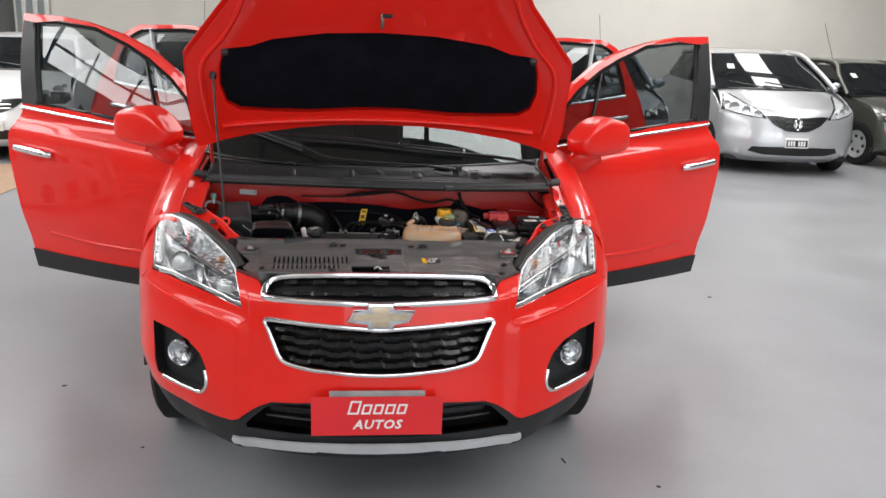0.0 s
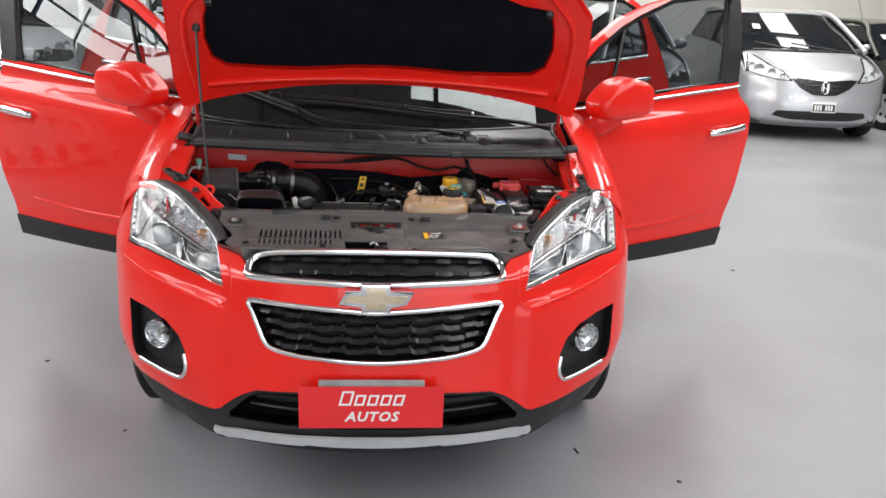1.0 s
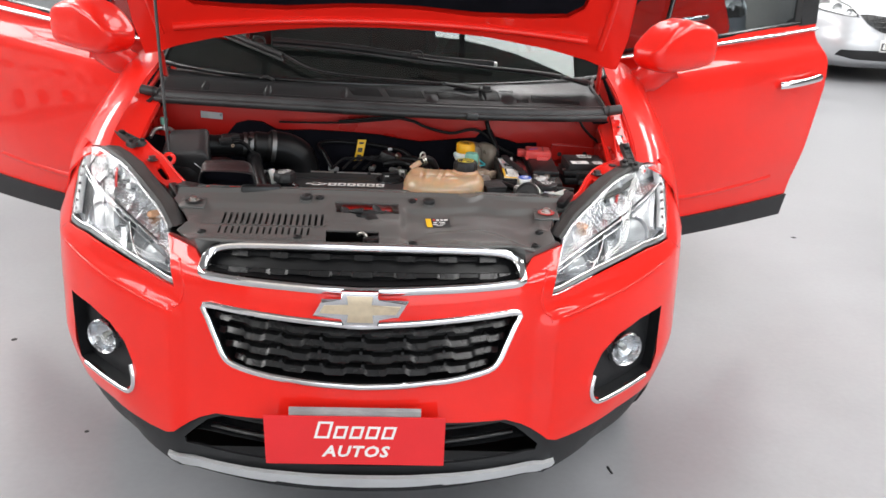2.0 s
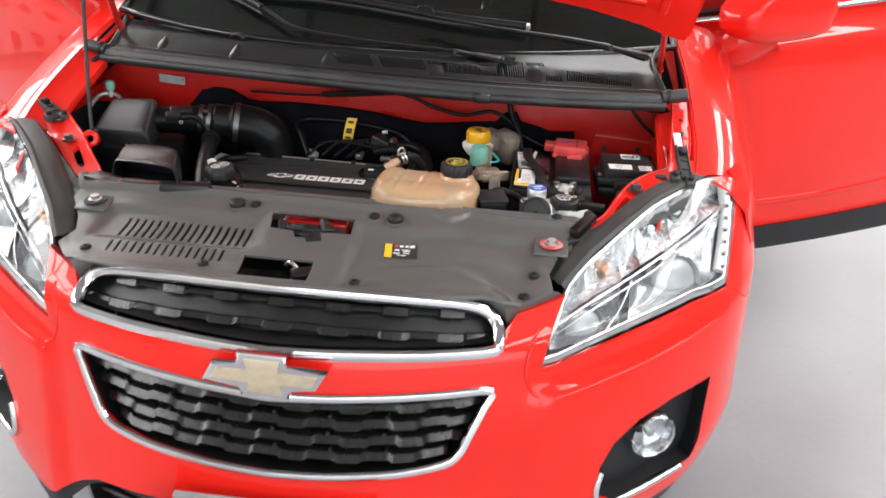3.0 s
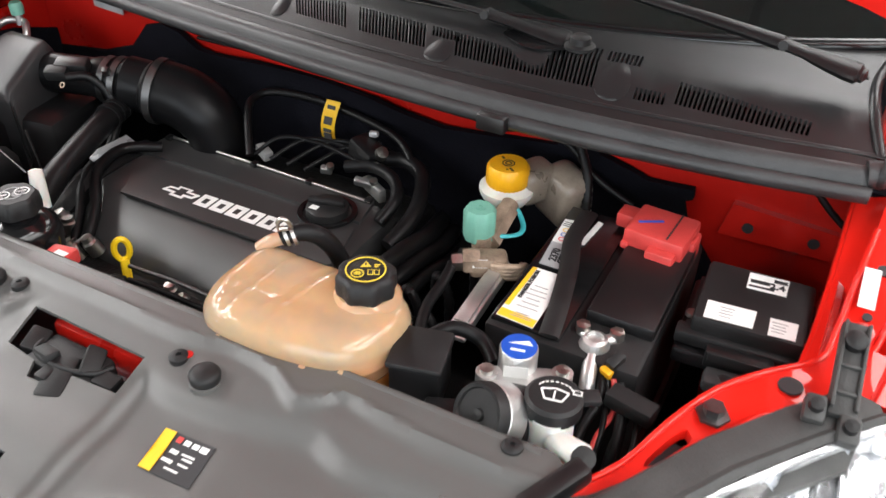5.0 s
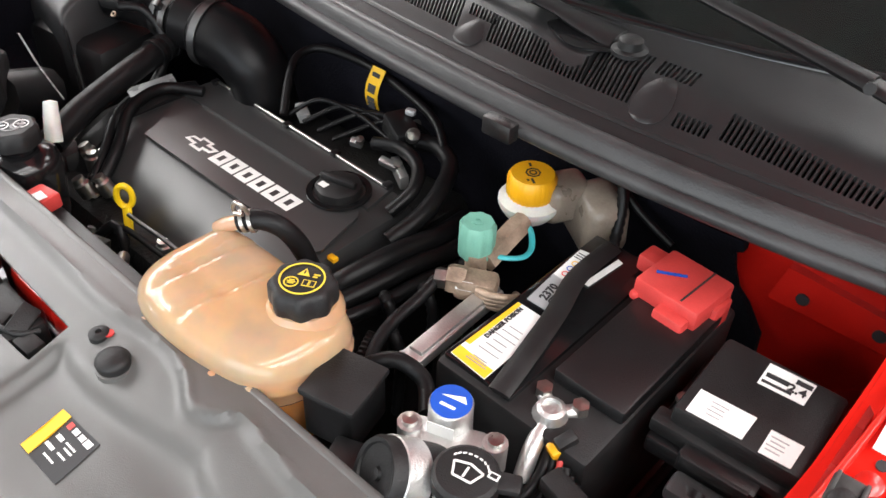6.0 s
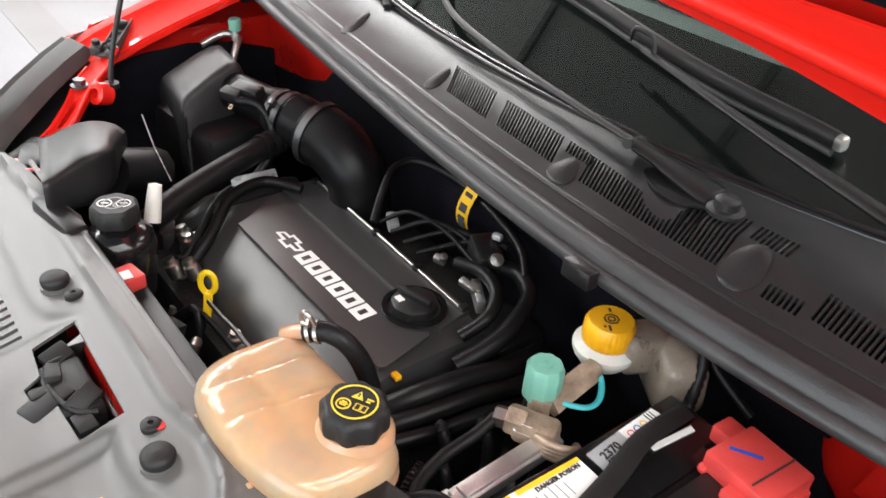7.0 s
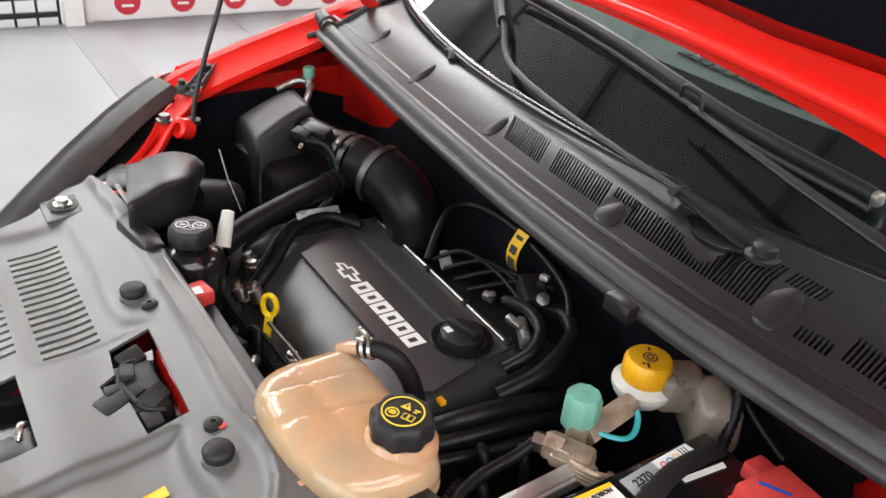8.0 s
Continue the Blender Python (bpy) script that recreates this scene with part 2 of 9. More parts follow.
def box(name, size, mat, parent=None, label="", at=(0, 0, 0), turn=(0, 0, 0), bevel=0.004, **more):
    return part(name, bm_box(bmesh.new(), size, pose(*at, *turn), bevel, **more), mat, parent, label)


def inside(x, y, loop):
    hit = False
    for (x0, y0), (x1, y1) in zip(loop, loop[1:] + loop[:1]):
        if (y0 > y) != (y1 > y) and x < x0 + (x1 - x0) * (y - y0) / (y1 - y0):
            hit = not hit
    return hit


def fill2d(outer, holes=(), step=0.03):
    """A flat outline with holes, cut into small triangles: points and triples of indices."""
    loops = [[(p[0], p[1]) for p in loop] for loop in (outer, *holes)]
    pts, edges = [], []
    for loop in loops:
        k = len(pts)
        fine = []
        for (x0, y0), (x1, y1) in zip(loop, loop[1:] + loop[:1]):
            n = max(1, int(math.hypot(x1 - x0, y1 - y0) / step))
            fine += [(x0 + (x1 - x0) * i / n, y0 + (y1 - y0) * i / n) for i in range(n)]
        pts += fine
        edges += [(k + i, k + (i + 1) % len(fine)) for i in range(len(fine))]
    xs, ys = [p[0] for p in loops[0]], [p[1] for p in loops[0]]
    for i in range(1, int((max(xs) - min(xs)) / step) + 1):
        for j in range(1, int((max(ys) - min(ys)) / step) + 1):
            x, y = min(xs) + (i + 0.5 * (j % 2)) * step, min(ys) + j * step
            if inside(x, y, loops[0]) and not any(inside(x, y, h) for h in loops[1:]):
                pts.append((x, y))
    vs, _, fs, *_ = delaunay_2d_cdt([Vector(p) for p in pts], edges, [], 0, 1e-6)
    keep = []
    for f in fs:
        cx, cy = sum(vs[i].x for i in f) / len(f), sum(vs[i].y for i in f) / len(f)
        if inside(cx, cy, loops[0]) and not any(inside(cx, cy, h) for h in loops[1:]):
            keep.append(f)
    return vs, keep


def bm_panel(outer, holes=(), f=None, back=(0, 0, -0.003), step=0.03):
    """A sheet with thickness: outline points pass through f; back is the way to its inner face."""
    vs, faces = fill2d(outer, holes, step)
    bm, back = bmesh.new(), Vector(back)
    top = [bm.verts.new(f(v.x, v.y) if f else (v.x, v.y, 0)) for v in vs]
    low = [bm.verts.new(v.co + back) for v in top]
    rim = {}
    for ids in faces:
        bm.faces.new([top[i] for i in ids])
        bm.faces.new([low[i] for i in reversed(ids)])
        for a, c in zip(ids, ids[1:] + ids[:1]):
            key = (min(a, c), max(a, c))
            rim[key] = rim.get(key, 0) + 1
    for (a, c), n in rim.items():
        if n == 1:
            bm.faces.new((top[a], top[c], low[c], low[a]))
    for v in [v for v in bm.verts if not v.link_faces]:
        bm.verts.remove(v)
    return bm


def panel(name, outer, mat, parent=None, label="", holes=(), f=None, back=(0, 0, -0.003), step=0.03, smooth=40):
    return part(name, bm_panel(outer, holes, f, back, step), mat, parent, label, smooth)


def mirror2(half):
    """A whole outline from its right half, which begins and ends on the centre line."""
    return [*half, *[(-x, y) for x, y in half[-2:0:-1]]] if abs(half[0][0]) < 1e-6 and abs(half[-1][0]) < 1e-6 else [*half, *[(-x, y) for x, y in reversed(half)]]


def round2(points, n=4):
    return [(p.x, p.y) for p in spline([(x, y, 0) for x, y in points], n, True)]


def grid(name, rows, mat, parent=None, label="", back=None, smooth=40):
    """A sheet through rows of points, given thickness by back."""
    bm = bmesh.new()
    vs = [[bm.verts.new(p) for p in row] for row in rows]
    for a, b in zip(vs, vs[1:]):
        for i in range(len(a) - 1):
            bm.faces.new((a[i], a[i + 1], b[i + 1], b[i]))
    if back is not None:
        ws = [[bm.verts.new(v.co + Vector(back)) for v in row] for row in vs]
        for a, b in zip(ws, ws[1:]):
            for i in range(len(a) - 1):
                bm.faces.new((a[i], b[i], b[i + 1], a[i + 1]))
        rim = [*[(vs[0][i], ws[0][i]) for i in range(len(vs[0]))], *[(r[-1], s[-1]) for r, s in zip(vs[1:], ws[1:])],
               *[(vs[-1][i], ws[-1][i]) for i in range(len(vs[-1]) - 2, -1, -1)], *[(vs[j][0], ws[j][0]) for j in range(len(vs) - 2, 0, -1)]]
        for (a, c), (b, d) in zip(rim, rim[1:] + rim[:1]):
            bm.faces.new((a, b, d, c))
    return part(name, bm, mat, parent, label, smooth)


def prism(name, outline, depth, mat, parent=None, label="", m=Matrix(), bevel=0.0):
    """An outline in the local xy plane, raised by depth along local z."""
    bm = bmesh.new()
    lo = [bm.verts.new((x, y, 0)) for x, y in outline]
    hi = [bm.verts.new((x, y, depth)) for x, y in outline]
    n = len(outline)
    top = bm.faces.new(hi)
    bm.faces.new(lo[::-1])
    for i in range(n):
        bm.faces.new((lo[i], lo[(i + 1) % n], hi[(i + 1) % n], hi[i]))
    if bevel:
        bmesh.ops.bevel(bm, geom=list(top.edges), offset=bevel, segments=2, profile=0.5, affect="EDGES")
    bmesh.ops.transform(bm, matrix=m, verts=bm.verts)
    return part(name, bm, mat, parent, label, 30)


def text(name, body, size, mat, parent, m, bold=0.0, shear=0.0, space=1.0):
    cu = bpy.data.curves.new(name, "FONT")
    cu.body, cu.size, cu.extrude, cu.offset, cu.shear, cu.space_character = body, size, 0.0006, bold, shear, space
    cu.align_x, cu.align_y = "CENTER", "CENTER"
    cu.resolution_u = 2
    tmp = bpy.data.objects.new("tmp", cu)
    me = bpy.data.meshes.new_from_object(tmp)
    bpy.data.objects.remove(tmp)
    me.name = name
    me.transform(m)
    me.materials.clear()
    me.materials.append(mat)
    ob = new(name, me)
    ob.parent = parent
    return ob


def curve1(xs, ys, x):
    """A smooth curve through (xs, ys), read at x."""
    n, i = len(xs), 0
    x = min(max(x, xs[0]), xs[-1])
    while i < n - 2 and x > xs[i + 1]:
        i += 1

    def slope(k):
        a, b = max(k - 1, 0), min(k + 1, n - 1)
        return (ys[b] - ys[a]) / (xs[b] - xs[a])

    h = xs[i + 1] - xs[i]
    t = (x - xs[i]) / h
    return (2 * t ** 3 - 3 * t * t + 1) * ys[i] + (t ** 3 - 2 * t * t + t) * slope(i) * h + (3 * t * t - 2 * t ** 3) * ys[i + 1] + (t ** 3 - t * t) * slope(i + 1) * h


# ---- the hall ----
def floor_material():
    m = material("grey_epoxy_floor", (0.268, 0.271, 0.284), 0.34, 0.0, Specular_IOR_Level=0.4)
    varied(m, 1.7, 0.10, 45, 0.12, 0.10, 0.001)
    return m


WALLPAINT = varied(material("cream_wall_paint", (0.78, 0.75, 0.69), 0.7), 1.2, 0.05, 60, 0.15, 0.1)
SIDEPAINT = varied(material("grey_side_wall_paint", (0.20, 0.20, 0.20), 0.7), 1.2, 0.08, 60, 0.15, 0.1)
# roof sheets darkened to cut their bounce and their reflection in glass
CEILINGSHEET = varied(material("darkened_roof_sheet", (0.26, 0.26, 0.256), 0.5), 1.5, 0.08, 40, 0.05, 0.1)
STEELBEAM = varied(material("dark_steel_beam", (0.10, 0.10, 0.105), 0.5, 0.4), 5, 0.2, 90, 0.2, 0.1)
GLAZING = varied(material("grey_green_glazing", (0.30, 0.34, 0.34), 0.12), 0.8, 0.2, 20, 0.0, 0.06)
WHITEFRAME = varied(material("white_window_frame", (0.74, 0.74, 0.72), 0.4), 4, 0.06, 60, 0.1, 0.1)
BANNER = varied(material("white_banner_vinyl", (0.80, 0.79, 0.78), 0.45), 3, 0.05, 60, 0.1, 0.1)
BANNERRED = varied(material("red_banner_print", (0.52, 0.03, 0.05), 0.5), 9, 0.1, 60, 0.0, 0.1)
TILE = varied(material("terracotta_tile", (0.42, 0.27, 0.18), 0.5), 4, 0.15, 60, 0.1, 0.1)
FLOORLINE = varied(material("darker_grey_floor_paint", (0.24, 0.24, 0.245), 0.35), 2, 0.12, 60, 0.05, 0.1)
BLACKIRON = varied(material("black_iron", (0.02, 0.02, 0.022), 0.5, 0.3), 12, 0.2, 200, 0.2, 0.1)


def slab(name, lo, hi, mat, label="", kind="structure", bevel=0.0):
    size = [b - a for a, b in zip(lo, hi)]
    ob = part(name, bm_box(bmesh.new(), size, pose(*[(a + b) / 2 for a, b in zip(lo, hi)]), bevel), mat, None, label, 30)
    ob["kind"] = kind
    return ob


slab("floor", (HX0 - 0.2, HY0 - 6, -0.2), (HX1 + 0.2, HY1 + 0.2, 0.0), floor_material(), "light grey polished epoxy showroom floor with faint scuffs")
slab("wall_north", (HX0 - 0.2, HY1, 0), (HX1 + 0.2, HY1 + 0.2, HZ), WALLPAINT, "cream painted back wall of the showroom")


def west_wall():
    """Side wall with a long row of high windows."""
    bm = bmesh.new()
    ys = [HY0, CLERESTORY[0][0], CLERESTORY[1][0], CLERESTORY[1][1], HY1]
    pieces = [((HX0 - 0.2, ys[0], 0), (HX0, ys[1], HZ)), ((HX0 - 0.2, ys[3], 0), (HX0, ys[4], HZ))]
    for a, b, z0, z1 in CLERESTORY:
        pieces += [((HX0 - 0.2, a, 0), (HX0, b, z0)), ((HX0 - 0.2, a, z1), (HX0, b, HZ))]
    for lo, hi in pieces:
        bm_box(bm, [b - a for a, b in zip(lo, hi)], pose(*[(a + b) / 2 for a, b in zip(lo, hi)]))
    part("wall_west", bm, SIDEPAINT, None, "grey painted side wall with high windows", 30, "", "structure")
    for k, (y0, y1, z0, z1) in enumerate(CLERESTORY):
        win = thing(("window_2", "window_3")[k], "row of high windows with slim dark bars", "window", kind="structure")
        n = round((y1 - y0) / 0.84)
        for i in range(n + 1):
            box("window_frame", (0.06, 0.05, z1 - z0), STEELBEAM, win, at=(HX0 - 0.05, y0 + (y1 - y0) * i / n, (z0 + z1) / 2), bevel=0.004)
        for z in (z0 + 0.03, (z0 + z1) / 2, z1 - 0.03):
            box("window_frame", (0.06, y1 - y0, 0.05), STEELBEAM, win, at=(HX0 - 0.05, (y0 + y1) / 2, z), bevel=0.004)


west_wall()
slab("wall_east", (HX1, HY0, 0), (HX1 + 0.2, HY1, HZ), SIDEPAINT, "grey painted side wall of the showroom")


def south_wall():
    """The street side, with one wide opening."""
    bm = bmesh.new()
    for lo, hi in (((HX0, HY0 - 0.2, 0), (STREET[0], HY0, HZ)), ((STREET[1], HY0 - 0.2, 0), (HX1, HY0, HZ)), ((STREET[0], HY0 - 0.2, 3.8), (STREET[1], HY0, HZ))):
        bm_box(bm, [b - a for a, b in zip(lo, hi)], pose(*[(a + b) / 2 for a, b in zip(lo, hi)]))
    part("wall_south", bm, WALLPAINT, None, "painted street wall with a wide opening", 30, "", "structure")


def roof():
    """Corrugated sheets between the long roof lights, in a grey that cuts bounced light."""
    bm = bmesh.new()
    xs = sorted({HX0, HX1, *[e for x, w, *_ in ROOFLIGHTS for e in (x - w / 2, x + w / 2)]})
    for a, b in zip(xs, xs[1:]):
        gaps = sorted((p, q) for x, w, p, q, _ in ROOFLIGHTS if x - w / 2 < (a + b) / 2 < x + w / 2)
        ys = [HY0, *[e for gap in gaps for e in gap], HY1]
        n = max(int((b - a) / 0.075), 2)
        for y0, y1 in zip(ys[::2], ys[1::2]):
            cols = []
            for i in range(n + 1):
                cols.append([bm.verts.new((a + (b - a) * i / n, y, HZ + 0.005 * (i % 2) + dz)) for y in (y0, y1) for dz in (0, 0.12)])
            for p, q in zip(cols, cols[1:]):
                bm.faces.new((p[0], p[2], q[2], q[0]))
                bm.faces.new((p[1], q[1], q[3], p[3]))
    part("ceiling", bm, CEILINGSHEET, None, "grey corrugated sheet roof with long roof lights", 0, "", "structure")
    for i in range(5):
        beam = bmesh.new()
        y = -5.0 + 4.1 * i
        for z, w, h in ((HZ - 0.07, 0.14, 0.02), (HZ - 0.19, 0.02, 0.22), (HZ - 0.31, 0.14, 0.02)):
            bm_box(beam, (HX1 - HX0, w, h), pose((HX0 + HX1) / 2, y, z))
        part("trim", beam, STEELBEAM, None, "dark steel roof beam", 30, "", "structure")
    for i in range(9):
        x = HX0 + 0.9 + 2.0 * i
        slab("trim", (x - 0.03, HY0, HZ - 0.05), (x + 0.03, HY1, HZ - 0.005), STEELBEAM, "slim steel purlin under the roof sheets")


south_wall()
roof()


def glazed_corner():
    """Tall glazing with white posts in the far corner."""
    win = thing("window_1", "tall grey glazed shop window with white posts", "window", kind="structure")
    x0, x1, y = HX0 + 0.02, -5.7, HY1 - 0.06
    panes = 3
    for i in range(panes):
        a, b = x0 + (x1 - x0) * i / panes, x0 + (x1 - x0) * (i + 1) / panes
        box("pane", (b - a - 0.09, 0.012, 3.1), GLAZING, win, at=((a + b) / 2, y, 1.65), bevel=0.0)
        box("window_frame", (0.08, 0.08, 3.3), WHITEFRAME, win, at=(b, y - 0.02, 1.65), bevel=0.006)
    box("window_frame", (x1 - x0, 0.08, 0.09), WHITEFRAME, win, at=((x0 + x1) / 2, y - 0.02, 3.28), bevel=0.006)
    box("window_sill", (x1 - x0, 0.09, 0.1), WHITEFRAME, win, at=((x0 + x1) / 2, y - 0.02, 0.05), bevel=0.006)


glazed_corner()


PX = -4.44


def side_banner():
    """The white banner with round red prints along the side wall, and the iron gate beside it."""
    slab("wall_partition", (PX - 0.12, 1.12, 0), (PX + 0.04, 5.3, 1.0), WALLPAINT, "low white partition wall")
    ban = thing("banner", "long white vinyl banner with round red prints along the wall", "banner")
    x, y0, y1, h = PX + 0.05, 1.12, 5.2, 0.95
    box("sheet", (0.012, y1 - y0, h), BANNER, ban, at=(x, (y0 + y1) / 2, h / 2 + 0.01), bevel=0.002)
    for i in range(12):
        y = y0 + 0.24 + i * 0.328
        for z in (0.11, 0.50):
            lathe("disc", [(0.0, 0), (0.075, 0), (0.075, 0.003), (0.0, 0.003)], BANNERRED, ban, at=(x + 0.007, y, z), turn=(0, 90, 0), sides=28)
            for dz in (0.025, -0.02):
                box("bar", (0.002, 0.088 - abs(dz), 0.014), BANNER, ban, at=(x + 0.0112, y, z + dz), bevel=0.0)
    for y in (y0 + 0.02, y1 - 0.02):
        box("batten", (0.03, 0.03, h + 0.04), WHITEFRAME, ban, at=(x, y, h / 2 + 0.02), bevel=0.003)
    gate = thing("iron_gate", "low black iron gate of upright bars at the side wall", "gate")
    g0, g1 = -1.2, 0.98
    for z in (0.06, 0.16, 1.0):
        box("rail", (0.025, g1 - g0, 0.03), BLACKIRON, gate, at=(x, (g0 + g1) / 2, z), bevel=0.003)
    for i in range(20):
        box("bar", (0.014, 0.014, 1.02), BLACKIRON, gate, at=(x, g0 + (g1 - g0) * i / 19, 0.51), bevel=0.002)
    post = slab("trim", (PX, 1.0, 0), (PX + 0.12, 1.1, 2.4), WHITEFRAME, "white painted door post")
    slab("road_marking", (PX + 0.06, 0.985, 0.0), (-1.9, 1.175, 0.004), FLOORLINE, "band of darker grey floor paint")
    slab("threshold_tile", (-4.95, 5.4, 0.0), (-3.55, 7.6, 0.006), TILE, "terracotta floor tiles by the side wall")
    slab("floor_channel", (-4.34, 1.945, 0.0), (-2.6, 1.965, 0.003), FLOORLINE, "thin saw-cut joint in the floor")


side_banner()


def floor_scuffs():
    bm = bmesh.new()
    bm_box(bm, (0.006, 0.035, 0.004), pose(0.737, 0.45, 0.002, 0, 0, 12), 0.001)
    for x, y, r in ((-1.4, 1.2, 0.012), (1.05, 0.25, 0.01), (2.2, 2.6, 0.015), (1.9, 4.9, 0.014), (-0.9, 0.6, 0.008), (2.9, 1.4, 0.01)):
        bm_lathe(bm, [(0.0, 0.0), (r, 0.0), (r * 0.6, 0.002), (0, 0.003)], 7, pose(x, y, 0))
    part("floor_grit", bm, INK, None, "specks of dark grit on the grey floor", 30, "grit", "stuff")


floor_scuffs()


# ---- the red compact SUV: outer body ----
CX = 0.01
PLAN = [(0, 0), (0.12, 0.006), (0.24, 0.028), (0.36, 0.068), (0.45, 0.112), (0.6, 0.205), (0.7, 0.287), (0.79, 0.385), (0.847, 0.50), (0.876, 0.63), (0.887, 0.78), (0.89, 1.0), (0.89, 1.3)]
LEAN_Z = [(0.15, 0.03), (0.28, 0.055), (0.36, 0.06), (0.46, 0.05), (0.56, 0.035), (0.66, 0.025), (0.73, 0.012), (0.78, 0), (0.82, -0.04), (0.86, -0.085), (0.90, -0.13), (0.94, -0.18), (1.0, -0.26)]
ARC = [0.0]
for p_, q_ in zip(PLAN, PLAN[1:]):
    ARC.append(ARC[-1] + math.dist(p_, q_))


def front(s, z, out=0.0):
    """The nose of the car: s metres round from the middle, at height z, raised by out."""
    a = abs(s)
    x, y = curve1(ARC, [p[0] for p in PLAN], a), curve1(ARC, [p[1] for p in PLAN], a)
    o = curve1([p[0] for p in LEAN_Z], [p[1] for p in LEAN_Z], z)
    if a > 0.42:
        q = min(max((0.700 + (a - 0.46) * 0.14 - z) / 0.030 + 0.5, 0), 1)
        o += 0.018 * q * q * (3 - 2 * q) * min((a - 0.42) / 0.05, 1)
    if a > 0.45 and z < 0.5:
        x -= 0.075 * ((0.5 - z) / 0.2) ** 1.4 * min((a - 0.45) / 0.3, 1)
    if out:
        b = a + 0.01
        tx, ty = curve1(ARC, [p[0] for p in PLAN], b) - x, curve1(ARC, [p[1] for p in PLAN], b) - y
        k = math.hypot(tx, ty) or 1
        x, y = x + out * ty / k, y - out * tx / k
    return Vector((CX + (x if s >= 0 else -x), y - o, z))


CAR = thing("compact_suv", "bright red compact SUV with bonnet and all four doors open", "car")

UPPER = [(0, 0.86), (0.147, 0.858), (0.283, 0.849), (0.345, 0.837), (0.369, 0.819), (0.377, 0.798), (0.378, 0.786), (0.368, 0.779), (0.293, 0.778), (0.16, 0.779), (0.06, 0.777), (0, 0.776)]
LOWER = [(0, 0.711), (0.07, 0.715), (0.18, 0.72), (0.294, 0.723), (0.371, 0.721), (0.359, 0.687), (0.338, 0.64), (0.322, 0.605), (0.295, 0.585), (0.22, 0.572), (0.15, 0.567), (0.07, 0.562), (0, 0.56)]
FOG = [(0.866, 0.627), (0.864, 0.565), (0.862, 0.45), (0.81, 0.446), (0.742, 0.446), (0.637, 0.444), (0.606, 0.458), (0.592, 0.487), (0.596, 0.526), (0.622, 0.57), (0.676, 0.605), (0.76, 0.623)]
REDBOT = [(0, 0.476), (0.2, 0.471), (0.345, 0.458), (0.39, 0.438), (0.43, 0.412), (0.468, 0.388), (0.5, 0.377), (0.566, 0.375), (0.70, 0.378), (0.865, 0.386)]
LAMP = [(0.452, 0.742), (0.54, 0.759), (0.645, 0.777), (0.78, 0.789), (0.885, 0.789), (0.905, 0.83), (0.925, 0.895), (0.918, 0.93), (0.832, 0.95), (0.755, 0.945), (0.67, 0.931), (0.60, 0.904), (0.545, 0.880), (0.495, 0.848), (0.472, 0.80)]


def inset2(loop, d):
    """The outline moved inwards by d."""
    n, out = len(loop), []
    area = sum(a[0] * b[1] - b[0] * a[1] for a, b in zip(loop, loop[1:] + loop[:1]))
    k = d if area > 0 else -d
    for i in range(n):
        a, p, b = Vector(loop[i - 1]), Vector(loop[i]), Vector(loop[(i + 1) % n])
        u, w = (p - a).normalized(), (b - p).normalized()
        m = Vector((-(u + w).y, (u + w).x))
        if m.length < 1e-6:
            m = Vector((-u.y, u.x))
        m.normalize()
        m /= max(m.dot(Vector((-u.y, u.x))), 0.5)
        out.append((p.x + m.x * k, p.y + m.y * k))
    return out


def flip(loop):
    return [(-x, y) for x, y in reversed(loop)]


